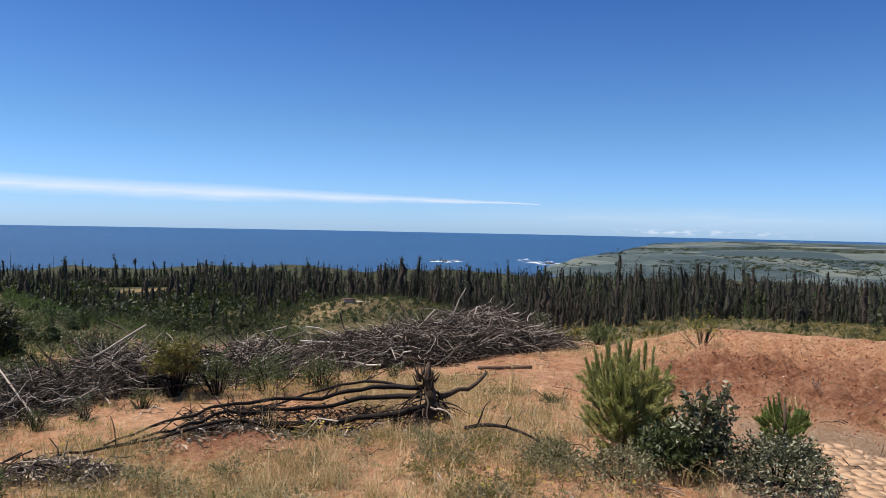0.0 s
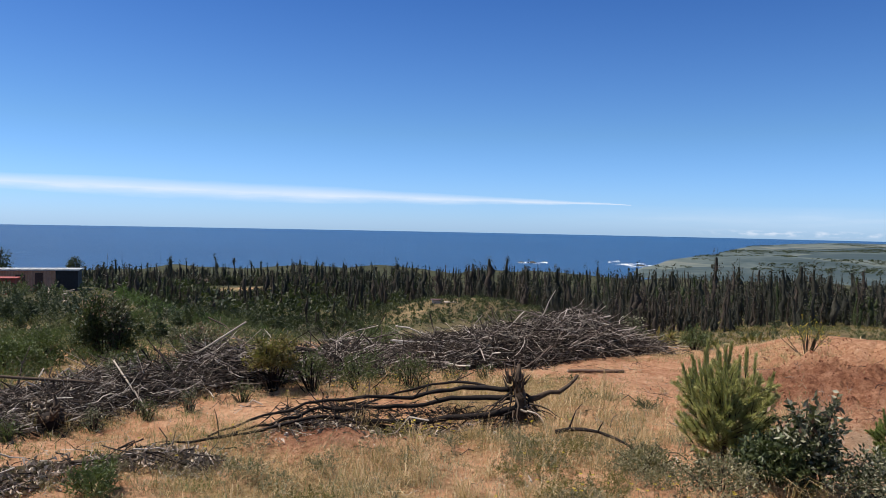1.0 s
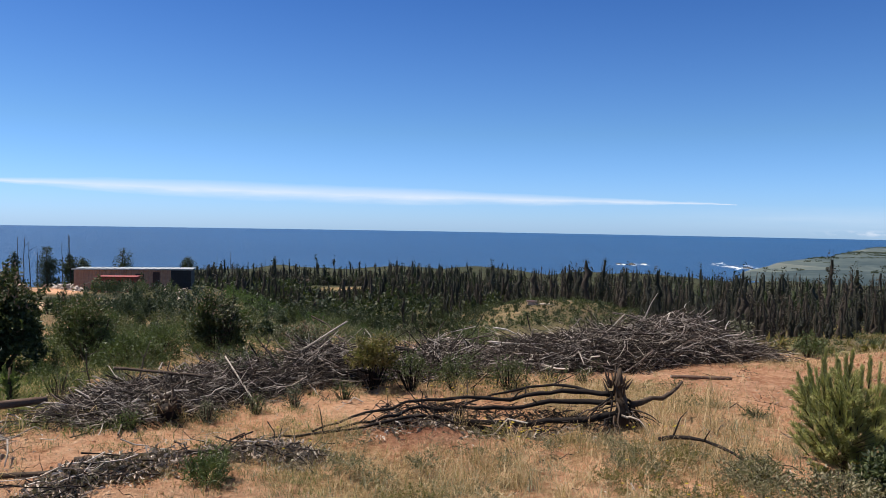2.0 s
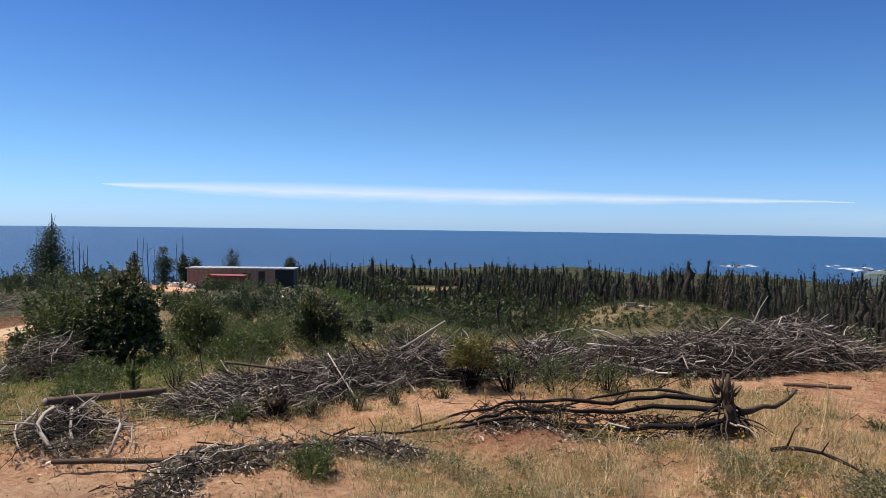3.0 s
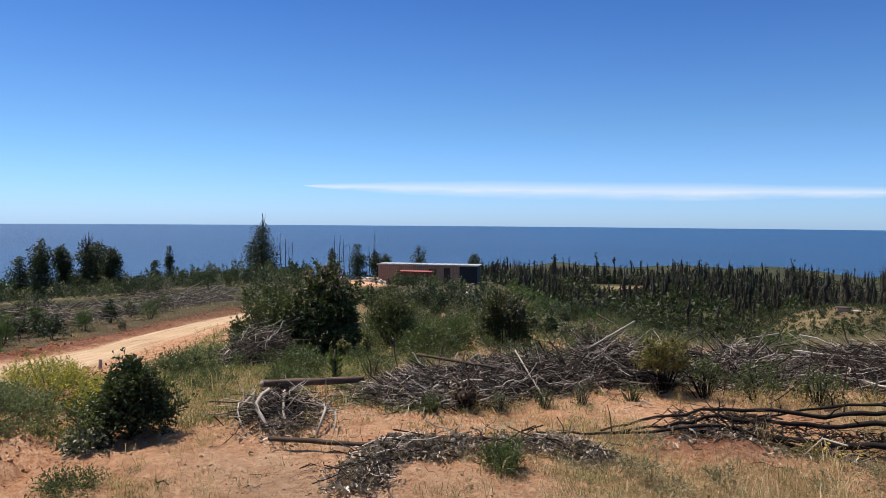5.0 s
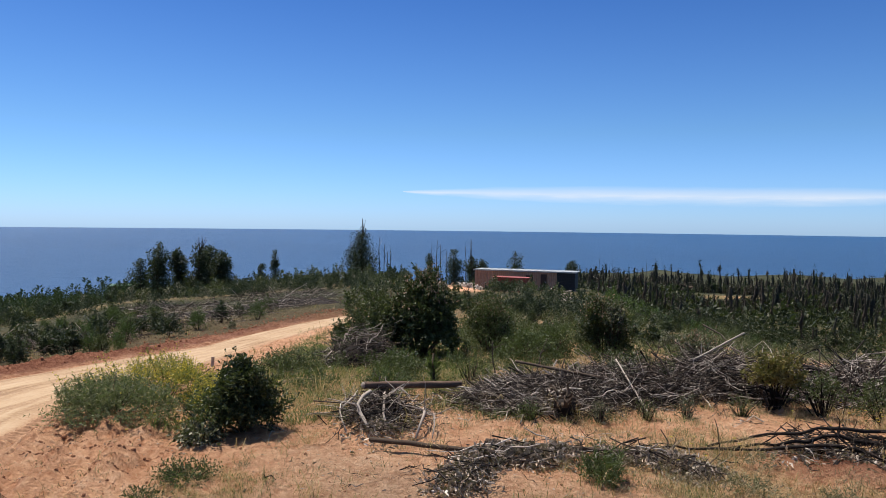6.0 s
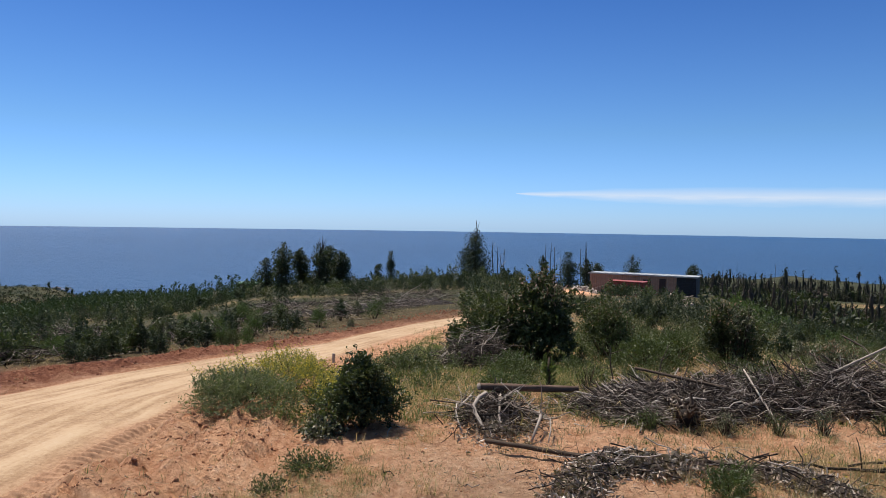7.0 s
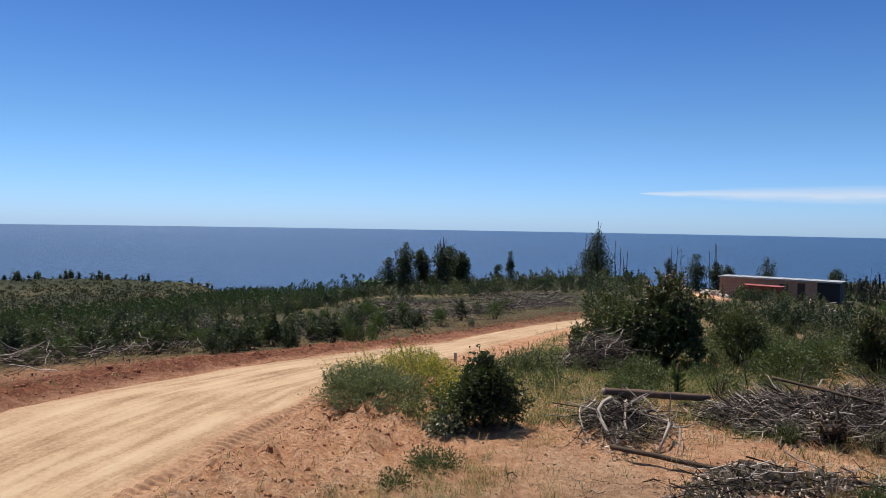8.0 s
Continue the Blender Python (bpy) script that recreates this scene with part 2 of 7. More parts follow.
def ground_material():
    k = Mat("earth_and_dry_grass", 0.95, 0.12)
    vec = k.coord("Object")
    fine = k.noise(vec, 14.0, 8.0, 0.68)
    grit = k.noise(vec, 70.0, 5.0, 0.7)
    wide = k.noise(vec, 0.9, 6.0, 0.6)
    vast = k.noise(vec, 0.045, 6.0, 0.6)
    tufts = k.noise(vec, 0.28, 8.0, 0.72)
    # bare earth: red clay to pale sandy crust
    crust = k.noise(vec, 4.5, 8.0, 0.66, 0.6)
    soil = k.ramp(k.math('ADD', k.math('MULTIPLY', fine, 0.42), k.math('ADD', k.math('MULTIPLY', wide, 0.28), k.math('MULTIPLY', crust, 0.30))),
                  [(0.31, (0.16, 0.058, 0.030)), (0.42, (0.50, 0.232, 0.121)), (0.54, (0.71, 0.405, 0.238)), (0.71, (0.85, 0.62, 0.435))])
    red = k.ramp(k.math('ADD', k.math('MULTIPLY', fine, 0.4), k.math('ADD', k.math('MULTIPLY', wide, 0.25), k.math('MULTIPLY', crust, 0.35))), [(0.34, (0.055, 0.019, 0.011)), (0.47, (0.20, 0.074, 0.041)), (0.62, (0.40, 0.185, 0.11))])
    soil = k.mix(k.attr("red"), soil, red)
    soil = k.mix(k.attr("pale"), soil, k.ramp(fine, [(0.3, (0.30, 0.18, 0.11)), (0.6, (0.46, 0.31, 0.20)), (0.8, (0.56, 0.41, 0.28))]))
    straw = k.ramp(k.math('ADD', k.math('MULTIPLY', fine, 0.5), k.math('MULTIPLY', grit, 0.5)),
                   [(0.32, (0.12, 0.055, 0.027)), (0.45, (0.40, 0.213, 0.108)), (0.57, (0.65, 0.40, 0.218)), (0.72, (0.80, 0.58, 0.375))])
    weeds = k.ramp(fine, [(0.3, (0.055, 0.065, 0.02)), (0.55, (0.13, 0.135, 0.045)), (0.75, (0.22, 0.20, 0.08))])
    fleck = k.ramp(k.noise(vec, 1.7, 7.0, 0.7), [(0.56, (0, 0, 0)), (0.68, (1, 1, 1))])
    cover = k.mix(k.math('ADD', k.attr("green"), k.math('MULTIPLY', fleck, 0.55), clamp=True), straw, weeds)
    edge = k.math('ADD', k.attr("grass"), k.math('MULTIPLY', k.math('SUBTRACT', k.noise(vec, 3.2, 7.0, 0.7), 0.5), 1.5))
    near = k.mix(k.ramp(edge, [(0.40, (0, 0, 0)), (0.62, (1, 1, 1))]), soil, cover)
    # hillsides farther off: scrub, straw-coloured clearings, bare strips
    far = k.ramp(k.math('ADD', k.math('MULTIPLY', vast, 0.5), k.math('MULTIPLY', tufts, 0.5)),
                 [(0.36, (0.026, 0.027, 0.013)), (0.46, (0.058, 0.054, 0.024)), (0.54, (0.12, 0.095, 0.046)), (0.64, (0.23, 0.16, 0.085))])
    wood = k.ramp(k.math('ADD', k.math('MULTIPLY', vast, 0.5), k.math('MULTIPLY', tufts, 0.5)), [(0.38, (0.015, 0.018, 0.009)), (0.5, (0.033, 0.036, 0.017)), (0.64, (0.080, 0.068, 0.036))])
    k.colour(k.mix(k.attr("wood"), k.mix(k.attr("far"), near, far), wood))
    h = k.math('ADD', k.math('ADD', fine, k.math('MULTIPLY', crust, 0.8)), k.math('MULTIPLY', grit, 0.35))
    k.bump(h, 1.0, 0.14)
    return k.mat


def road_material():
    k = Mat("packed_sandy_road", 0.93, 0.12)
    vec = k.coord("Object")
    uvn = k.node("ShaderNodeUVMap")
    mp = k.node("ShaderNodeMapping")
    mp.inputs["Scale"].default_value = (14.0, 0.35, 1)
    k.link(uvn.outputs[0], mp.inputs[0])
    lane = k.noise(mp.outputs[0], 1.0, 6.0, 0.6)
    fine = k.noise(vec, 22.0, 7.0, 0.7)
    wide = k.noise(vec, 1.1, 5.0, 0.6)
    f = k.math('ADD', k.math('MULTIPLY', lane, 0.46), k.math('ADD', k.math('MULTIPLY', fine, 0.26), k.math('MULTIPLY', wide, 0.28)))
    sand = k.ramp(f, [(0.35, (0.14, 0.076, 0.041)), (0.44, (0.28, 0.178, 0.104)), (0.53, (0.39, 0.272, 0.168)), (0.68, (0.46, 0.35, 0.238))])
    k.colour(k.mix(k.attr("edge"), sand, k.ramp(fine, [(0.3, (0.20, 0.095, 0.05)), (0.7, (0.42, 0.25, 0.15))])))
    k.bump(k.math('ADD', lane, k.math('MULTIPLY', fine, 0.5)), 0.7, 0.03)
    return k.mat


def sea_material():
    k = Mat("sea_water", 0.5, 0.24)
    vec = k.coord("Object", (1, 1, 1))
    n = k.noise(vec, 0.0016, 5.0, 0.6)
    k.colour(k.ramp(n, [(0.35, (0.014, 0.067, 0.168)), (0.65, (0.020, 0.081, 0.195))]))
    chop = k.math('ADD', k.noise(vec, 0.05, 6.0, 0.65), k.math('MULTIPLY', k.noise(vec, 0.6, 4.0), 0.3))
    k.bump(chop, 1.0, 9.0)
    return k.mat


def plain_material(name, a, b, scale=6.0, rough=0.8, spec=0.3, metal=0.0, bump=0.2):
    k = Mat(name, rough, spec)
    vec = k.coord("Object")
    n = k.noise(vec, scale, 6.0, 0.62)
    k.colour(k.ramp(n, [(0.3, a), (0.7, b)]))
    k.p.inputs["Metallic"].default_value = metal
    k.bump(n, bump, 0.01)
    return k.mat


GROUND = ground_material()
ROAD = road_material()
SEA = sea_material()


# ---- mesh tools ----


def hash2(ix, iy, seed):
    h = (ix.astype(np.int64) * 374761393 + iy.astype(np.int64) * 668265263 + seed * 974634777) & 0x7FFFFFFF
    h = ((h ^ (h >> 13)) * 1274126177) & 0x7FFFFFFF
    return ((h ^ (h >> 16)) & 0xFFFF) / 65535.0


def vnoise(x, y, seed=0):
    """Smooth value noise, -1 to 1, on arrays."""
    ix, iy = np.floor(x), np.floor(y)
    fx, fy = x - ix, y - iy
    fx, fy = fx * fx * (3 - 2 * fx), fy * fy * (3 - 2 * fy)
    a, b = hash2(ix, iy, seed), hash2(ix + 1, iy, seed)
    c, d = hash2(ix, iy + 1, seed), hash2(ix + 1, iy + 1, seed)
    return 2 * ((a * (1 - fx) + b * fx) * (1 - fy) + (c * (1 - fx) + d * fx) * fy) - 1


def fbm(x, y, seed=0, octaves=4):
    s, amp = 0, 1.0
    for o in range(octaves):
        s = s + amp * vnoise(x * 2 ** o, y * 2 ** o, seed + o)
        amp *= 0.5
    return s / 1.6


def sstep(a, b, v):
    t = np.clip((v - a) / (b - a), 0, 1)
    return t * t * (3 - 2 * t)


def fast_mesh(name, V, F):
    """A mesh from an array of vertices and an array of equal-sided faces."""
    V, F = np.asarray(V, np.float32), np.asarray(F, np.int32)
    me = bpy.data.meshes.new(name)
    n, s = F.shape
    me.vertices.add(len(V))
    me.vertices.foreach_set("co", V.ravel())
    me.loops.add(n * s)
    me.loops.foreach_set("vertex_index", F.ravel())
    me.polygons.add(n)
    me.polygons.foreach_set("loop_start", np.arange(n, dtype=np.int32) * s)
    me.update(calc_edges=True)
    return me


def smooth(me, on=True):
    me.polygons.foreach_set("use_smooth", np.full(len(me.polygons), on))
    return me


def ob_mesh(name, me, material, parent=None, label=""):
    if material is not None and not me.materials:
        me.materials.append(material)
    o = new(name, me)
    if parent is not None:
        o.parent = parent
    if label:
        tagged(o, label)
    return o


def part(name, bm, material, parent, label=""):
    """Links a bmesh (or a mesh) as one mesh object under a thing or a part."""
    if isinstance(bm, bmesh.types.BMesh):
        me = bpy.data.meshes.new(name)
        bm.to_mesh(me)
        bm.free()
    else:
        me = bm
    return ob_mesh(name, me, material, parent, label)


def thing(name, x, y, z, turn=0.0, label="", category="", group="", kind=""):
    e = new(name)
    e.empty_display_size = 0.2
    e.matrix_basis = pose(x, y, z, 0, 0, turn)
    return tagged(e, label, category, group, kind)


def tube(points, radii, sides=6, caps=True, rough=0.0, seed=0):
    """Vertices and quads of a tapered tube through the points."""
    pts = np.asarray(points, float)
    k = len(pts)
    r = np.asarray(radii, float) * np.ones(k)
    tan = np.gradient(pts, axis=0)
    tan /= np.linalg.norm(tan, axis=1)[:, None] + 1e-9
    ref = np.array([0.0, 0, 1]) if abs(tan[0][2]) < 0.8 else np.array([1.0, 0, 0])
    u = np.cross(tan, ref)
    u /= np.linalg.norm(u, axis=1)[:, None] + 1e-9
    v = np.cross(tan, u)
    ang = np.arange(sides) * 2 * math.pi / sides
    ring = np.cos(ang)[None, :, None] * u[:, None] + np.sin(ang)[None, :, None] * v[:, None]
    rr = r[:, None] * np.ones(sides)[None]
    if rough:
        g = np.random.default_rng(seed)
        rr = rr * (1 + rough * (g.random(rr.shape) - 0.5) * 2)
    V = (pts[:, None] + ring * rr[:, :, None]).reshape(-1, 3)
    i, j = np.meshgrid(np.arange(k - 1), np.arange(sides), indexing="ij")
    a, b = i * sides + j, i * sides + (j + 1) % sides
    F = np.stack([a, b, b + sides, a + sides], -1).reshape(-1, 4)
    if caps:
        c0, c1 = len(V), len(V) + 1
        V = np.vstack([V, pts[0], pts[-1]])
        jj = np.arange(sides)
        e0 = np.stack([np.full(sides, c0), (jj + 1) % sides, jj, np.full(sides, c0)], -1)
        e1 = np.stack([np.full(sides, c1), (k - 1) * sides + jj, (k - 1) * sides + (jj + 1) % sides, np.full(sides, c1)], -1)
        F = np.vstack([F, e0, e1])
    return V, F


def join(pieces):
    Vs, Fs, n = [], [], 0
    for V, F in pieces:
        Vs.append(V)
        Fs.append(np.asarray(F) + n)
        n += len(V)
    return np.vstack(Vs), np.vstack(Fs)


def tidy_quads(name, V, F):
    """Quads of which some are triangles (first corner repeated last)."""
    F = np.asarray(F)
    tri = F[:, 0] == F[:, 3]
    t = np.vstack([F[tri][:, :3], F[~tri][:, [0, 1, 2]], F[~tri][:, [0, 2, 3]]])
    return fast_mesh(name, V, t)


def tubes_mesh(name, pieces):
    V, F = join(pieces)
    return smooth(tidy_quads(name, V, F))


def unit(v):
    return v / (np.linalg.norm(v, axis=-1, keepdims=True) + 1e-9)


def leaf_blades(P, A, L, Wd, g, fold=0.25, droop=0.0):
    """Folded leaves: base points, axes, lengths, widths."""
    n = len(P)
    A = unit(A)
    side = unit(np.cross(A, unit(g.normal(size=(n, 3)))))
    nor = np.cross(A, side)
    L, Wd = np.asarray(L)[:, None], np.asarray(Wd)[:, None]
    mid = P + A * L * 0.45
    V = np.stack([P, mid - side * Wd / 2 + nor * Wd * fold, P + A * L - np.array([0, 0, 1.0]) * L * droop, mid + side * Wd / 2 + nor * Wd * fold], 1)
    b = np.arange(n)[:, None] * 4
    F = np.concatenate([b + [0, 1, 2], b + [0, 2, 3]], 0)
    return V.reshape(-1, 3), F


def sphere_dirs(n, g, low=-0.3):
    z = g.uniform(low, 1, n)
    a = g.uniform(0, 2 * math.pi, n)
    r = np.sqrt(np.maximum(0, 1 - z * z))
    return np.stack([r * np.cos(a), r * np.sin(a), z], 1)


def bush_arrays(seed, h, rx, ry, sprigs, per, leaf, width, lumps=5, up=0.6, reach=0.22, low=-0.85, lean=(0, 0), shape=1.0, stems_n=20):
    """Stems and leaves of a bush h tall: sprigs of leaves over an uneven, gappy crown."""
    g = np.random.default_rng(seed)
    D = sphere_dirs(sprigs, g, low)
    lump = np.full(sprigs, 0.72)
    for _ in range(lumps + 4):
        c = sphere_dirs(1, g, -0.5)[0]
        lump += g.uniform(-0.46, 0.52) * np.exp(-((D - c) ** 2).sum(1) / g.uniform(0.06, 0.3))
    rad = (0.30 + 0.70 * g.random(sprigs) ** 0.55) * np.clip(lump, 0.3, 1.25)
    stray = g.random(sprigs) < 0.10
    rad = np.where(stray, rad * g.uniform(1.0, 1.35, sprigs), rad)
    # fuller towards the foot than a ball would be
    flat = np.stack([D[:, 0], D[:, 1]], 1) / np.sqrt(1e-3 + np.maximum(0.12, 1 - np.minimum(D[:, 2], 0) ** 2 * 0.0))[:, None]
    foot = np.where(D[:, 2] < 0, 1 / np.sqrt(np.maximum(0.2, 1 - D[:, 2] ** 2)), 1.0)
    tip = np.column_stack([flat[:, 0] * foot * rad * rx, flat[:, 1] * foot * rad * ry, D[:, 2] * rad * h * 0.54 + h * 0.45])
    t = np.clip(tip[:, 2] / h, 0, 1)
    taper = 1 - (1 - shape) * t
    tip[:, :2] *= taper[:, None]
    tip[:, 0] += lean[0] * t
    tip[:, 1] += lean[1] * t
    tip[:, 2] = np.maximum(tip[:, 2], 0.03 * h)
    ax = unit(D * np.array([1, 1, 0.4]) + np.array([0, 0, up]) + 0.35 * g.normal(size=(sprigs, 3)))
    # leading shoots that break the outline
    high = np.nonzero(D[:, 2] > 0.25)[0]
    lead = g.choice(high, max(2, sprigs // 45))
    up_dir = unit(np.array([0, 0, 1.0]) + D[lead] * [0.5, 0.5, 0] + 0.25 * g.normal(size=(len(lead), 3)))
    q = np.linspace(0.1, 1, 5)
    more = tip[lead][:, None] + up_dir[:, None] * q[None, :, None] * (h * g.uniform(0.05, 0.18, len(lead)))[:, None, None]
    tip = np.vstack([tip, more.reshape(-1, 3)])
    ax = np.vstack([ax, np.repeat(up_dir, 5, 0)])
    sprigs = len(tip)
    u = g.random((sprigs, per))
    P = tip[:, None] + ax[:, None] * (u[..., None] - 0.7) * reach
    A = ax[:, None] * 0.55 + unit(g.normal(size=(sprigs, per, 3))) * 0.75
    n = sprigs * per
    L = leaf * g.uniform(0.6, 1.25, n)
    V, F = leaf_blades(P.reshape(-1, 3), A.reshape(-1, 3), L, L * width / leaf * g.uniform(0.8, 1.2, n), g)
    V[:, 2] = np.maximum(V[:, 2], 0.01)
    stems = []
    for i in g.choice(sprigs, min(sprigs, stems_n), replace=False):
        e = tip[i]
        b = np.array([e[0] * 0.12, e[1] * 0.12, -0.03])
        m1 = b * 0.5 + e * 0.5 + g.normal(size=3) * 0.05 * h + np.array([0, 0, 0.05 * h])
        q = np.linspace(0, 1, 6)[:, None]
        pts = (1 - q) ** 2 * b + 2 * q * (1 - q) * m1 + q * q * e
        stems.append(tube(pts, np.linspace(0.016, 0.004, 6) * max(0.6, h), 5))
    return join(stems), (V, F)


def stick_template(seed, bend=0.13):
    """A crooked unit-length stick along x, 5-sided, with a side twig or two."""
    g = np.random.default_rng(seed)
    k = 6
    pts = np.stack([np.linspace(-0.5, 0.5, k) + g.normal(0, 0.03, k), np.cumsum(g.normal(0, bend * g.uniform(0.3, 1.0), k)), np.cumsum(g.normal(0, bend * g.uniform(0.2, 0.7), k))], 1)
    pts[:, 1:] -= pts[:, 1:].mean(0)
    rad = np.linspace(1.0, 0.45, k) * g.uniform(0.8, 1.2, k)
    return pts, rad


def stick_pieces(seed, length, radius, fork=True):
    g = np.random.default_rng(seed + 900)
    pts, rad = stick_template(seed)
    out = [tube(pts * length, rad * radius, 4, caps=False)]
    if fork:
        for _ in range(g.integers(1, 3)):
            i = g.integers(2, 5)
            b = pts[i] * length
            d = unit(np.array([g.uniform(0.3, 1), g.normal() * 0.8, g.normal() * 0.7])) * length * g.uniform(0.18, 0.4)
            q = np.linspace(0, 1, 4)[:, None]
            tw = b + d * q + g.normal(size=(4, 3)) * 0.02 * length * q
            out.append(tube(tw, np.linspace(0.55, 0.2, 4) * radius, 3, caps=False))
    return out


def place(VF, mats):
    """One joined mesh's arrays: copies of VF[i] under 4x4 matrices."""
    Vs, Fs, n = [], [], 0
    for (V, F), m in mats:
        Vs.append(V @ m[:3, :3].T + m[:3, 3])
        Fs.append(F + n)
        n += len(V)
    return np.vstack(Vs), np.vstack(Fs)


def turn_matrix(x, y, z, rz, s=1.0, tilt=(0, 0), sz=None):
    c, d = math.cos(rz), math.sin(rz)
    m = np.eye(4)
    m[:3, :3] = np.array([[c, -d, 0], [d, c, 0], [0, 0, 1]]) * s
    if sz is not None:
        m[2, 2] = sz
    m[0, 2], m[1, 2] = tilt[0] * s, tilt[1] * s
    m[:3, 3] = x, y, z
    return m


# ---- the lie of the land ----
# height of the ground by azimuth (degrees to the left of +y) and distance from the viewpoint
AZ_K = [-70, -25, -5, 6, 16, 25, 31, 38, 52, 64, 78, 83, 92, 140]
D_K = [0, 9, 14, 25, 50, 95, 150, 250, 450, 900]
Z_K = [
    [0, 0, -0.12, -2.0, -5, -9.5, -15, -24, -36, -46],
    [0, 0, -0.12, -2.0, -5, -9.5, -15, -24, -36, -46],
    [0, 0, -0.2, -2.0, -6, -11, -16, -25, -36, -46],
    [0, 0, -0.35, -2.0, -7, -11.6, -12.8, -28, -38, -46],
    [0, 0, -0.35, -2.0, -7.5, -15, -18.5, -20.5, -36, -46],
    [0, 0, -0.3, -1.5, -5.2, -11.5, -17.5, -19.5, -36, -46],
    [0, 0, -0.3, -1.4, -4.2, -8.2, -15.5, -19.5, -37, -46],
    [0, 0, -0.25, -1.2, -3.3, -6.4, -12, -24, -38, -47],
    [0, 0, -0.25, -1.0, -2.6, -5.3, -12, -28, -46, -48],
    [0, -0.02, -0.45, -1.3, -3.5, -7.2, -15, -30, -46, -48],
    [0, -0.05, -0.5, -1.6, -4.6, -9.4, -14.5, -23.5, -46, -48],
    [0, -0.05, -0.5, -1.7, -5.0, -10.4, -17, -18.6, -46, -48],
    [0, -0.05, -0.5, -1.8, -5.4, -11, -17, -16.6, -46, -48],
    [0, -0.05, -0.5, -1.7, -5.0, -10.5, -16, -15, -46, -48],
]
ROAD_LINE = [(0.5, -9.0), (-2.6, -5.2), (-5.2, -2.3), (-7.2, -0.45), (-8.8, 0.95), (-10.3, 2.6), (-11.5, 4.7), (-13.3, 8.0), (-15.4, 11.9),
             (-17.3, 15.6), (-21.4, 21.2), (-31.0, 32.6), (-43.6, 42.6), (-51.0, 51.5), (-56.0, 59.0), (-59.0, 67.0)]
ROAD_HALF = 1.4
PAD = (-59.0, 76.5, -6.45)


def spline(points, step=0.25):
    p = np.asarray(points, float)
    p = np.vstack([2 * p[0] - p[1], p, 2 * p[-1] - p[-2]])
    out = []
    for i in range(1, len(p) - 2):
        n = max(2, int(np.linalg.norm(p[i + 1] - p[i]) / step))
        t = np.linspace(0, 1, n, endpoint=False)[:, None]
        a, b, c, d = p[i - 1], p[i], p[i + 1], p[i + 2]
        out.append(0.5 * (2 * b + (c - a) * t + (2 * a - 5 * b + 4 * c - d) * t * t + (3 * b - a - 3 * c + d) * t ** 3))
    return np.vstack(out + [p[-2:-1]])


ROAD_PTS = spline(ROAD_LINE)
ROAD_TAN = np.gradient(ROAD_PTS, axis=0)
ROAD_TAN /= np.linalg.norm(ROAD_TAN, axis=1)[:, None]
ROAD_WIDTHS = np.interp(np.hypot(ROAD_PTS[:, 0], ROAD_PTS[:, 1]), [10, 17], [ROAD_HALF, 0.85])
ROAD_PTS = ROAD_PTS - np.stack([ROAD_TAN[:, 1], -ROAD_TAN[:, 0]], 1) * (ROAD_HALF - ROAD_WIDTHS)[:, None]


def road_side(x, y):
    """Signed distance from the road's middle, as if it were 2 x ROAD_HALF wide all along; plus is the side of the viewpoint. Far points get 99."""
    x, y = np.asarray(x, float).ravel(), np.asarray(y, float).ravel()
    out = np.full(len(x), 99.0)
    near = np.nonzero((np.hypot(x, y) < 95) & (x < 3))[0]
    for k in range(0, len(near), 20000):
        i = near[k:k + 20000]
        best = np.full(len(i), 1e9)
        idx = np.zeros(len(i), int)
        for a in range(0, len(ROAD_PTS), 64):
            q = ROAD_PTS[a:a + 64]
            d2 = (x[i, None] - q[None, :, 0]) ** 2 + (y[i, None] - q[None, :, 1]) ** 2
            j = d2.argmin(1)
            v = d2[np.arange(len(i)), j]
            w = v < best
            best[w], idx[w] = v[w], j[w] + a
        s = ROAD_TAN[idx, 0] * (y[i] - ROAD_PTS[idx, 1]) - ROAD_TAN[idx, 1] * (x[i] - ROAD_PTS[idx, 0])
        out[i] = np.sqrt(best) * np.where(s > 0, -1, 1) * ROAD_HALF / ROAD_WIDTHS[idx]
    return out


def base_height(x, y):
    x, y = np.asarray(x, float), np.asarray(y, float)
    d, az = np.hypot(x, y), np.degrees(np.arctan2(-x, y))
    cols = np.array([np.interp(d, D_K, row) for row in Z_K])
    a = np.interp(az, AZ_K, np.arange(len(AZ_K)))
    i = np.clip(a.astype(int), 0, len(AZ_K) - 2)
    f = a - i
    f = f * f * (3 - 2 * f)
    z = np.take_along_axis(cols, i[None], 0)[0] * (1 - f) + np.take_along_axis(cols, i[None] + 1, 0)[0] * f
    # bank of dug earth: a flat of dried mud below it, a rise behind
    bank = sstep(-13, -21, az)
    z = z + bank * (0.34 * sstep(8.3, 10.8, d + 0.45 * fbm(x * 1.1, y * 1.1, 5, 2)) * (1 - sstep(14, 32, d)) - 0.06 * sstep(9.0, 8.3, d))
    # swells and hollows that grow with distance
    amp = 0.05 + 0.9 * sstep(20, 140, d) + 1.5 * sstep(140, 400, d)
    z = z + amp * fbm(x / (1.6 + d * 0.10), y / (1.6 + d * 0.10), 3, 3)
    # levelled pad under the container house
    pad = 1 - sstep(8.0, 15.0, np.hypot(x - PAD[0], y - PAD[1]))
    return z * (1 - pad) + PAD[2] * pad


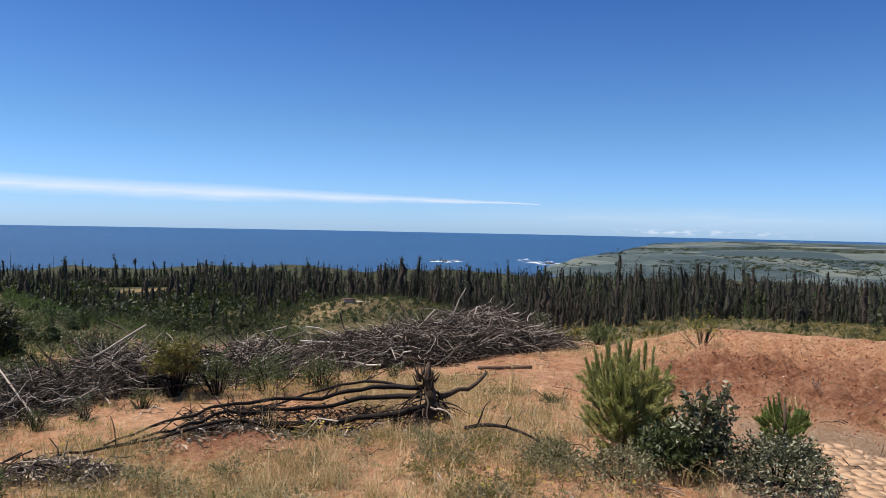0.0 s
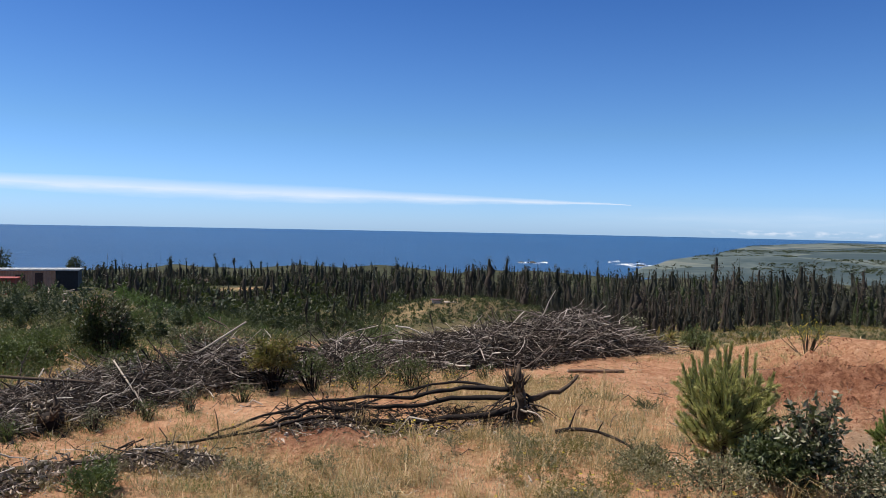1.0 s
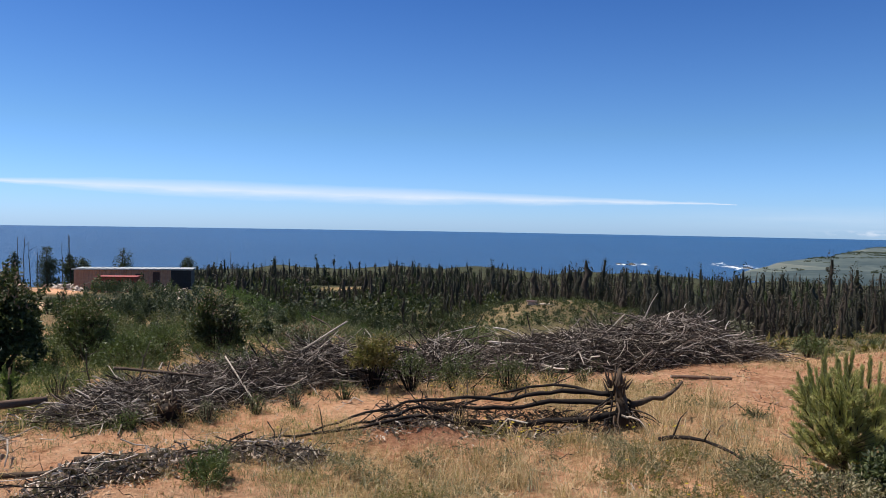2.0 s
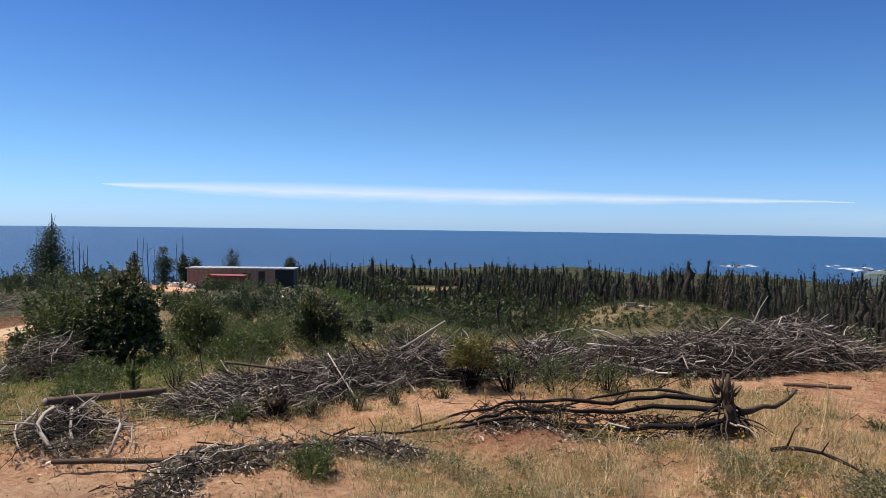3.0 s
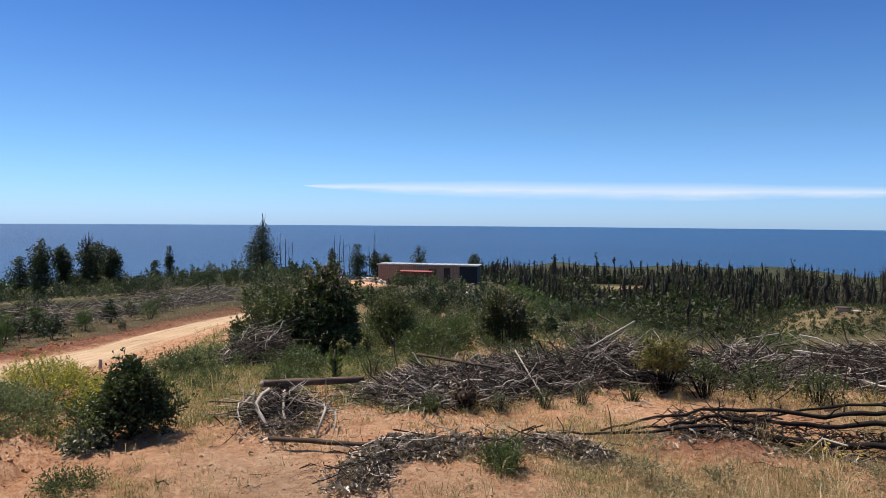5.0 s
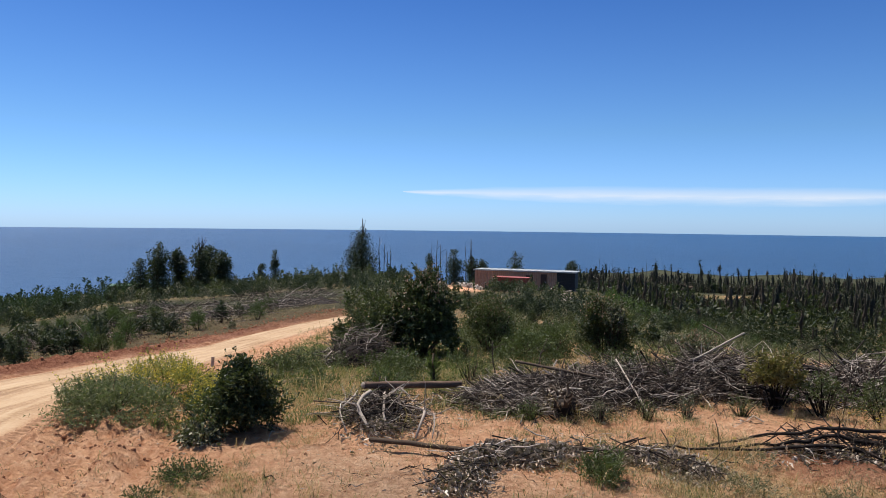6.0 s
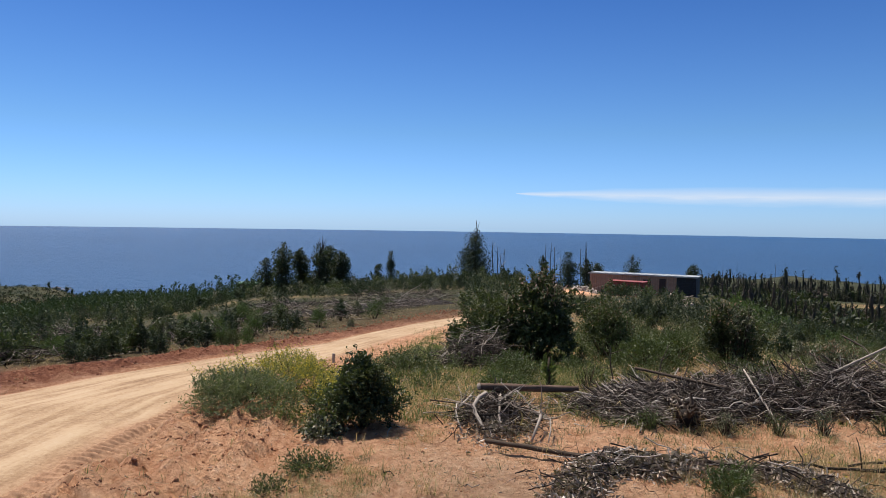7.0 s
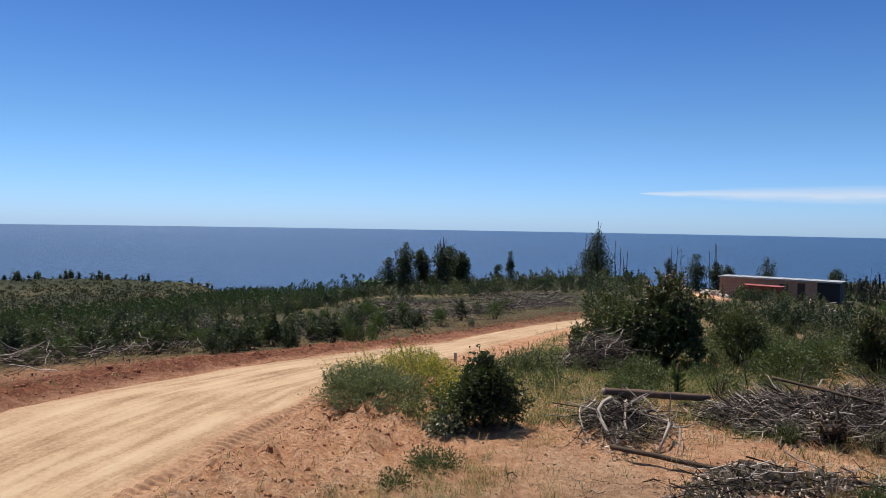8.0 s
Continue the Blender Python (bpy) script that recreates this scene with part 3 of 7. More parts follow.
def fine_height(x, y, side):
    """Small relief near by: clods, berms along the road, wheel ruts."""
    x, y = np.asarray(x, float), np.asarray(y, float)
    d = np.hypot(x, y)
    near = 1 - sstep(22, 40, d)
    z = near * (0.034 * fbm(x * 3.0, y * 3.0, 21, 3) + 0.028 * np.sqrt(np.abs(vnoise(x * 6, y * 6, 23))) - 0.015)
    off = np.abs(side)
    on_road = 1 - sstep(ROAD_HALF - 0.25, ROAD_HALF + 0.05, off)
    far_berm = np.exp(-((side + ROAD_HALF + 0.85) / 0.6) ** 2) * (1 - sstep(30, 60, d))
    z += far_berm * (0.02 + 0.14 * np.abs(fbm(x * 2.6, y * 2.6, 31, 4)) + 0.045 * vnoise(x * 7, y * 7, 33))
    z += 0.17 * np.exp(-((side - ROAD_HALF - 1.6) / 1.1) ** 2) * sstep(12, 16, d) * (1 - sstep(35, 55, d))
    loose = np.exp(-((side - ROAD_HALF - 0.7) / 0.55) ** 2) * (1 - sstep(8.0, 9.5, d))
    z += loose * (0.05 + 0.10 * fbm(x * 2.6, y * 2.6, 41, 4))
    churn = sstep(ROAD_HALF - 0.1, ROAD_HALF + 0.2, side) * (1 - sstep(ROAD_HALF + 1.4, ROAD_HALF + 2.0, side)) * (1 - sstep(8.2, 9.4, d))
    z += churn * (0.034 * np.sin(side * 12 + 1.8 * vnoise(x * 1.5, y * 1.5, 43)) + 0.12 * np.abs(fbm(x * 5.0, y * 5.0, 45, 3)) + 0.04 * np.abs(vnoise(x * 11, y * 11, 47)) - 0.06)
    # dug earth of the bank is lumpy
    az = np.degrees(np.arctan2(-x, y))
    lump = sstep(-12, -20, az) * sstep(8.4, 9.2, d) * (1 - sstep(12.5, 14.5, d))
    z += lump * (0.14 * np.abs(fbm(x * 2.0, y * 2.0, 51, 3)) + 0.24 * np.sqrt(np.abs(vnoise(x * 3.2, y * 3.2, 53))) + 0.14 * np.sqrt(np.abs(vnoise(x * 7, y * 7, 55))) - 0.32)
    # low mound of red earth under the charred trunks, hollow behind it
    z += 0.13 * np.exp(-(((x + 1.85) / 0.75) ** 2 + ((y - 6.35) / 0.4) ** 2)) * (1 + 0.5 * fbm(x * 3, y * 3, 61, 3))
    z -= 0.12 * np.exp(-(((x + 1.0) / 0.7) ** 2 + ((y - 7.2) / 0.4) ** 2))
    z += 0.12 * np.exp(-(((x + 6.7) / 0.6) ** 2 + ((y - 2.35) / 0.5) ** 2)) * (1 + 0.6 * fbm(x * 3, y * 3, 63, 3))
    return z * (1 - on_road) - 0.05 * on_road


def height(x, y):
    x, y = np.atleast_1d(np.asarray(x, float)), np.atleast_1d(np.asarray(y, float))
    return base_height(x, y) + fine_height(x, y, road_side(x, y))


def height_at(x, y):
    return float(height(x, y)[0])
# ---- end of the land ----


def ground_masks(x, y, side):
    d, az = np.hypot(x, y), np.degrees(np.arctan2(-x, y))
    patch = fbm(x * 0.55, y * 0.55, 71, 4)
    grass = 0.54 + 0.46 * patch - 0.5 * sstep(-4.6, -3.0, side) * sstep(-1.2, -1.6, side) * (1 - sstep(20, 40, d))
    # dug plateau and bank stay bare, the verge of the road too
    bare = sstep(-13, -19, az) * sstep(8.2, 8.9, d) * (1 - sstep(10.2, 11.6, d))
    grass -= 0.65 * bare
    mud = sstep(-20, -24, az) * sstep(8.9, 8.3, d)
    grass -= 0.9 * mud * sstep(5.2, 6.4, d)
    plateau = sstep(9, 3, az) * sstep(8.6, 9.6, d) * (1 - sstep(15, 20, d))
    grass -= 0.18 * plateau
    verge = 1 - sstep(0.6, 1.5, np.abs(side) - ROAD_HALF)
    grass -= 0.9 * verge * (1 - sstep(20, 40, d))
    grass -= 0.6 * np.exp(-(((x + 6.3) / 0.9) ** 2 + ((y - 1.7) / 1.0) ** 2))
    grass -= 0.35 * np.exp(-(((x + 4.6) / 1.2) ** 2 + ((y - 3.6) / 0.5) ** 2))
    grass -= 0.45 * np.exp(-(((x + 3.4) / 1.5) ** 2 + ((y - 4.7) / 0.35) ** 2))
    grass -= 0.6 * np.exp(-(((x + 1.85) / 0.5) ** 2 + ((y - 6.35) / 0.3) ** 2))
    red = np.clip(0.06 * sstep(ROAD_HALF - 0.1, ROAD_HALF + 0.2, side) * sstep(ROAD_HALF + 2.2, ROAD_HALF + 1.2, side) * (1 - sstep(9, 12, d)) + 0.52 * bare + 0.30 * plateau + sstep(-0.9, -1.9, side) * (1 - sstep(25, 40, d)) * sstep(-5.0, -2.6, side)
                  + np.exp(-(((x + 1.85) / 0.6) ** 2 + ((y - 6.35) / 0.4) ** 2)), 0, 1)
    pale = np.clip(mud + 0.35 * np.exp(-(((x + 4.6) / 1.2) ** 2 + ((y - 3.6) / 0.5) ** 2)) + 0.4 * np.exp(-((d - 5.2) / 0.6) ** 2) * sstep(15, 25, az), 0, 1)
    green = np.clip(0.02 + 0.9 * fbm(x * 0.4 + 9, y * 0.4, 81, 3) + 0.6 * sstep(10, 14, d) * sstep(13, 22, az) * (1 - sstep(52, 60, az)) + 0.75 * sstep(36, 44, az) * (1 - sstep(60, 66, az)) * sstep(7.4, 8.6, d) * (1 - sstep(14, 18, d)), 0, 1)
    far = sstep(16, 30, d)
    far = np.maximum(far, 0.8 * sstep(-3.0, -3.7, side) * sstep(40, 50, az) * sstep(12, 15, d))
    # earth scraped bare on the shoulder below the house pad
    scrape = np.exp(-(((az - 43.0) / 1.6) ** 2 + ((d - 80) / 11) ** 2)) * 1.6
    far = far * (1 - np.clip(scrape, 0, 1))
    grass -= 1.5 * np.clip(scrape, 0, 1)
    # straw-coloured knoll with the hut
    knoll = np.exp(-(((az - 6.0) / 6.5) ** 2 + ((d - 132) / 24) ** 2))
    far = far * (1 - 0.12 * knoll)
    # sandy right-hand fields
    far = far * (1 - 0.10 * sstep(-6, -12, az) * (1 - sstep(150, 190, d)))
    # darker ground in the woods, and over the scrubby far-left hill
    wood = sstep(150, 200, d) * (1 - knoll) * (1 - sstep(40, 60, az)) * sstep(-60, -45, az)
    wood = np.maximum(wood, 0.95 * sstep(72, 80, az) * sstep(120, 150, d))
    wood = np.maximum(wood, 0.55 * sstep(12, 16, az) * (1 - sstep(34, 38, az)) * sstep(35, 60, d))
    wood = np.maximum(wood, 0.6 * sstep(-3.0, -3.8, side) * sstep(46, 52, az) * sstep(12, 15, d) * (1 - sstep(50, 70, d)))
    # bare strip below the crest of the valley's far side, straw slopes beneath the young pines
    strip = np.exp(-(((az - 22.3) / 2.2) ** 4 + ((d - 236) / 9) ** 4))
    straw_slope = np.exp(-(((az - 26.5) / 5.5) ** 4 + ((d - 56) / 9) ** 4))
    wood = wood * (1 - strip) * (1 - 0.8 * straw_slope)
    far = far * (1 - 0.45 * strip) * (1 - 0.25 * straw_slope)
    return {"wood": wood, "grass": grass, "red": red, "pale": pale, "green": green, "far": far}


def build_ground():
    az = np.concatenate([np.arange(-75, -38, 1.0), np.arange(-38, 97, 0.31), np.arange(97, 140, 1.0), np.arange(140, 285, 4.0)])
    rings = np.concatenate([[0.7, 1.4, 2.2, 3.0], np.geomspace(3.6, 16, 190), np.geomspace(16.2, 60, 80), np.geomspace(61.5, 4900, 120)])
    A, D = np.meshgrid(np.radians(az), rings)
    x, y = (-np.sin(A) * D).ravel(), (np.cos(A) * D).ravel()
    side = road_side(x, y)
    z = base_height(x, y) + fine_height(x, y, side)
    n, m = len(az), len(rings)
    i, j = np.meshgrid(np.arange(m - 1), np.arange(n), indexing="ij")
    k = (j + 1) % n
    F = np.stack([i * n + j, (i + 1) * n + j, (i + 1) * n + k, i * n + k], -1).reshape(-1, 4)
    hub = np.stack([np.full(n, n * m), np.arange(n), (np.arange(n) + 1) % n], -1)
    V = np.vstack([np.stack([x, y, z], 1), [[0, 0, height_at(0, 0)]]])
    T = np.vstack([F[:, [0, 1, 2]], F[:, [0, 2, 3]], hub])
    me = smooth(fast_mesh("ground", V, T))
    for key, val in ground_masks(x, y, side).items():
        at = me.attributes.new(key, 'FLOAT', 'POINT')
        at.data.foreach_set("value", np.append(val, val[:n].mean()).astype(np.float32))
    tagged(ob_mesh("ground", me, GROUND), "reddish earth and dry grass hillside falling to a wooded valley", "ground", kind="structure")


def build_road():
    pts, tan = ROAD_PTS, ROAD_TAN
    w = 29
    nor = np.stack([tan[:, 1], -tan[:, 0]], 1)
    s = np.linspace(-1, 1, w)
    wave = ROAD_WIDTHS + 0.12 * vnoise(np.arange(len(pts)) * 0.12, np.zeros(len(pts)), 4)
    P = pts[:, None] + nor[:, None] * (s[None] * wave[:, None])[..., None]
    x, y = P[..., 0].ravel(), P[..., 1].ravel()
    S = np.tile(s, len(pts)) * ROAD_HALF
    rut = -0.022 * (np.exp(-((np.abs(S + 0.1) - 0.72) / 0.16) ** 2) + 0.6 * np.exp(-((S - 0.15) / 0.13) ** 2))
    z = base_height(x, y) + 0.035 * (1 - (np.abs(S) / ROAD_HALF) ** 6) - 0.03 + rut + 0.008 * fbm(x * 3, y * 3, 91, 3) + 0.012
    n = len(pts)
    i, j = np.meshgrid(np.arange(n - 1), np.arange(w - 1), indexing="ij")
    F = np.stack([i * w + j, i * w + j + 1, (i + 1) * w + j + 1, (i + 1) * w + j], -1).reshape(-1, 4)
    me = smooth(fast_mesh("road", np.stack([x, y, z], 1), F))
    if me.polygons[0].normal.z < 0:
        me.flip_normals()
    at = me.attributes.new("edge", 'FLOAT', 'POINT')
    at.data.foreach_set("value", np.maximum(sstep(1.05, 1.38, np.abs(S) + 0.12 * vnoise(x * 2, y * 2, 9)) * 0.9, 0.9 * sstep(62, 72, np.hypot(x, y))).astype(np.float32))
    uv = me.uv_layers.new(name="along")
    L = np.concatenate([[0], np.cumsum(np.linalg.norm(np.diff(pts, axis=0), axis=1))])
    U = np.stack([np.tile(s * 0.5 + 0.5, n), np.repeat(L, w)], 1)
    idx = np.empty(len(me.loops), np.int32)
    me.loops.foreach_get("vertex_index", idx)
    uv.data.foreach_set("uv", U[idx].astype(np.float32).ravel())
    tagged(ob_mesh("road", me, ROAD), "pale sandy dirt road with wheel ruts curving downhill", "road", kind="structure")


SEA_Z = -41.6


def build_sea():
    n = 180
    rings = [60, 300, 900, 2000, 3500, 4990]
    a = np.arange(n) * 2 * math.pi / n
    V = np.vstack([np.stack([np.cos(a) * r, np.sin(a) * r, np.full(n, SEA_Z)], 1) for r in rings])
    i, j = np.meshgrid(np.arange(len(rings) - 1), np.arange(n), indexing="ij")
    k = (j + 1) % n
    F = np.stack([i * n + j, (i + 1) * n + j, (i + 1) * n + k, i * n + k], -1).reshape(-1, 4)
    tagged(ob_mesh("water", fast_mesh("water", V, F), SEA), "deep blue ocean with small wind chop out to the horizon", "sea", kind="structure")


def far_land_height(x, y):
    """Low coast: a wooded headland, a long beach and fields that run out flat to a far point."""
    d, az = np.hypot(x, y), np.degrees(np.arctan2(-x, y))
    shore = np.interp(d, [600, 780, 860, 1000, 1300, 1700, 2050, 2500, 3400], [-6.5, -7.4, -9.0, -11.2, -13.0, -14.4, -15.0, -16.5, -21.0])
    inland = sstep(0.0, 1.6, shore - az + 0.5 * fbm(x / 130, y / 130, 15, 4)) * sstep(600, 780, d) * sstep(3900, 3300, d)
    roll = 4.0 + 3.5 * sstep(800, 1000, d) * sstep(1900, 1300, d) + 4.5 * fbm(x / 300, y / 300, 17, 4) * sstep(2600, 1500, d) + 1.0 * fbm(x / 500, y / 500, 18, 3)
    return SEA_Z - 2.5 + inland * (3.6 + np.maximum(roll, 0.3))


def build_far_land():
    az = np.radians(np.arange(-75, -5, 0.25))
    D = np.geomspace(560, 4000, 170)
    A, R = np.meshgrid(az, D)
    x, y = (-np.sin(A) * R).ravel(), (np.cos(A) * R).ravel()
    z = far_land_height(x, y)
    n, m = len(az), len(D)
    i, j = np.meshgrid(np.arange(m - 1), np.arange(n - 1), indexing="ij")
    F = np.stack([i * n + j, i * n + j + 1, (i + 1) * n + j + 1, (i + 1) * n + j], -1).reshape(-1, 4)
    k = Mat("hazed_fields_and_woods", 0.95, 0.1)
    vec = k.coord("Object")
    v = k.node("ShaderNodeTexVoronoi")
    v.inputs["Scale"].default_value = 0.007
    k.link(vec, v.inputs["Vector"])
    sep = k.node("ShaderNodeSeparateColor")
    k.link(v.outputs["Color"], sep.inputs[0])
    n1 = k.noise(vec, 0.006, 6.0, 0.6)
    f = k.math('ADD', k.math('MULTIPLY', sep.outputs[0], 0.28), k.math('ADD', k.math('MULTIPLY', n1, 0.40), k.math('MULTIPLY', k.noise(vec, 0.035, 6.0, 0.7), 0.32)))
    # distance haze is mixed into these base colours: bluish and greyed
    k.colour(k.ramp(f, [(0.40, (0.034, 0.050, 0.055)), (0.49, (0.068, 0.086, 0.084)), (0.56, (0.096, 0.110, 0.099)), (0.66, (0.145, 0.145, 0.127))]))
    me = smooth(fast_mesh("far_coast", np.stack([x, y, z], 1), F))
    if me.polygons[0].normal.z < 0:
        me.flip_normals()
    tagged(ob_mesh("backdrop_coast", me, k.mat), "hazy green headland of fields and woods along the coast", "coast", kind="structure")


build_ground()
build_road()
build_sea()
build_far_land()


# ---- far woods, slopes and single trees ----
def at(az, d):
    return -math.sin(radians(az)) * d, math.cos(radians(az)) * d


def crown_clumps(seed, h, w, n, size, base=0.05, cone=0.45):
    """Crown of a tall tree: hanging leaves in clumps of uneven size along the stem, with gaps between."""
    g = np.random.default_rng(seed)
    k = int(30 + 6 * h)
    t = base + (1 - base) * np.sort(g.random(k)) ** 0.95
    a = g.uniform(0, 6.283, k)
    env = w * 0.5 * (1 - cone * t) * np.minimum(1, 0.25 + 3.0 * (1 - t) ** 0.8)
    r = env * g.uniform(0.15, 0.72, k)
    C = np.stack([r * np.cos(a), r * np.sin(a), t * h * 0.97], 1)
    rc = np.maximum(0.16, env * g.uniform(0.28, 0.60, k))
    idx = g.choice(k, n, p=rc ** 2 / (rc ** 2).sum())
    P = C[idx] + unit(g.normal(size=(n, 3))) * (g.random(n) ** 0.4 * rc[idx])[:, None] * [1, 1, 1.25]
    P[:, 2] = np.clip(P[:, 2], 0.05, h)
    A = unit(P - C[idx]) * 0.6 + g.normal(size=(n, 3)) * 0.5 + [0, 0, -0.35]
    L = size * g.uniform(0.6, 1.3, n)
    return leaf_blades(P, A, L, L * 0.42, g, 0.2)


def trunk_tris(h, r, lean=(0, 0), sides=4, seed=0):
    g = np.random.default_rng(seed)
    k = 5
    q = np.linspace(0, 1, k)
    pts = np.stack([lean[0] * q + 0.03 * h * g.normal(size=k) * q * 0.4, lean[1] * q, h * q - 0.4], 1)
    V, F = tube(pts, np.linspace(r, r * 0.25, k), sides, caps=False)
    return V, np.vstack([F[:, [0, 1, 2]], F[:, [0, 2, 3]]])


def shell_blades(P, N, L, ratio, g):
    """Leafy patches that lie along a surface: middle points, normals, lengths."""
    n = len(P)
    A = unit(np.cross(N, g.normal(size=(n, 3))))
    S = np.cross(N, A)
    L = np.asarray(L)[:, None]
    V = np.stack([P - A * L * 0.5, P + S * L * ratio * 0.5, P + A * L * 0.5, P - S * L * ratio * 0.5], 1)
    b = np.arange(n)[:, None] * 4
    return V.reshape(-1, 3), np.concatenate([b + [0, 1, 2], b + [0, 2, 3]], 0)


def forest_tree(seed, h, w, n, size, clumps=10, spike=1.05, round_top=0.0):
    """One tree of the woods: clumps of hanging foliage stacked unevenly round a stem."""
    g = np.random.default_rng(seed)
    t = np.linspace(0.06, 0.95, clumps) + g.normal(0, 0.03, clumps)
    env = 0.5 * w * np.interp(t, [0, 0.25, 0.65, 1.0], [0.8, 1.0, 0.80 + 0.15 * round_top, 0.34 + 0.25 * round_top])
    a = g.uniform(0, 6.283, clumps)
    off = env * g.uniform(0.1, 0.55, clumps)
    C = np.stack([off * np.cos(a), off * np.sin(a), t * h], 1)
    env = env * g.uniform(0.55, 1.3, clumps)
    rc = env * g.uniform(0.5, 0.9, clumps) + 0.02 * h
    rz = np.maximum(rc * 0.9, 0.75 * h / clumps)
    idx = g.choice(clumps, n, p=rc / rc.sum())
    D = unit(g.normal(size=(n, 3)))
    P = C[idx] + D * g.uniform(0.7, 1.08, (n, 1)) * np.stack([rc[idx], rc[idx], rz[idx]], 1)
    N = unit(D + 0.45 * g.normal(size=(n, 3)))
    V, F = shell_blades(P, N, size * g.uniform(0.6, 1.35, n), 0.6, g)
    k = 8
    q = np.linspace(0.02, 0.90, k)
    heart = 0.5 * w * np.interp(q, [0, 0.25, 0.65, 1.0], [0.4, 0.46, 0.36 + 0.2 * round_top, 0.10]) * g.uniform(0.25, 1.1, k)
    axis = np.stack([np.interp(q, t, C[:, 0]) * 0.7, np.interp(q, t, C[:, 1]) * 0.7, q * h], 1)
    HV, HF = tube(axis, heart, 5, caps=False, rough=0.3, seed=seed)
    return join([(V, F), (HV, np.vstack([HF[:, [0, 1, 2]], HF[:, [0, 2, 3]]])), trunk_tris(h * spike, 0.06, sides=3, seed=seed)])


FOREST_KIT, EDGE_KIT, FAR_KIT, ROUND_KIT = [], [], [], []
for s in range(16):
    g0 = np.random.default_rng(100 + s)
    hh = g0.uniform(5.0, 11.0)
    FOREST_KIT.append((forest_tree(200 + s, hh, g0.uniform(2.4, 4.2), 135, 0.44, g0.integers(8, 12), g0.uniform(0.9, 1.12)), hh))
    EDGE_KIT.append((forest_tree(250 + s, hh, g0.uniform(2.0, 3.6), 190, 0.34, g0.integers(9, 13), g0.uniform(0.9, 1.1)), hh))
    FAR_KIT.append((forest_tree(300 + s, hh * 1.1, g0.uniform(2.2, 3.8), 40, 0.75, g0.integers(6, 9), g0.uniform(0.95, 1.12)), hh))
    ROUND_KIT.append((forest_tree(350 + s, 1.7, g0.uniform(1.3, 2.0), 180, 0.19, 6, 0.8, 1.0), 1.7))


def scatter(kit, pts, g, smin=0.75, smax=1.25, sink=0.0, skew=1.0):
    z = height(pts[:, 0], pts[:, 1])
    mats = []
    for (x, y), zz in zip(pts, z):
        k = kit[g.integers(len(kit))]
        vf = k[0]
        mats.append((vf, turn_matrix(x, y, zz - sink, g.uniform(0, 6.28), smin + (smax - smin) * g.random() ** skew, (g.normal() * 0.04, g.normal() * 0.04))))
    return place(None, mats)


def polar_points(g, n, az0, az1, d0, d1):
    a = np.radians(g.uniform(az0, az1, n))
    d = np.sqrt(g.uniform(d0 * d0, d1 * d1, n))
    return np.stack([-np.sin(a) * d, np.cos(a) * d], 1)


def polar_of(p):
    return np.degrees(np.arctan2(-p[:, 0], p[:, 1])), np.hypot(p[:, 0], p[:, 1])


def forest_edge(az):
    """How near the wood comes, by azimuth."""
    return np.interp(az, [-45, -30, -22, -14, -8, -3, 0, 6, 11, 14, 18, 24, 27, 31, 36, 40], [158, 152, 138, 92, 84, 96, 150, 172, 190, 232, 246, 250, 250, 250, 270, 320])


HILL_KIT = [(bush_arrays(670 + s, 0.9, 0.75, 0.75, 16, 1, 0.36, 0.20, 4, 0.9, 0.2, shape=0.8)[1], 0.9) for s in range(8)]
TUSSOCK_KIT = [(bush_arrays(690 + s, 0.32, 0.55, 0.5, 16, 2, 0.20, 0.05, 4, 1.2, 0.15, shape=0.9)[1], 0.32) for s in range(8)]


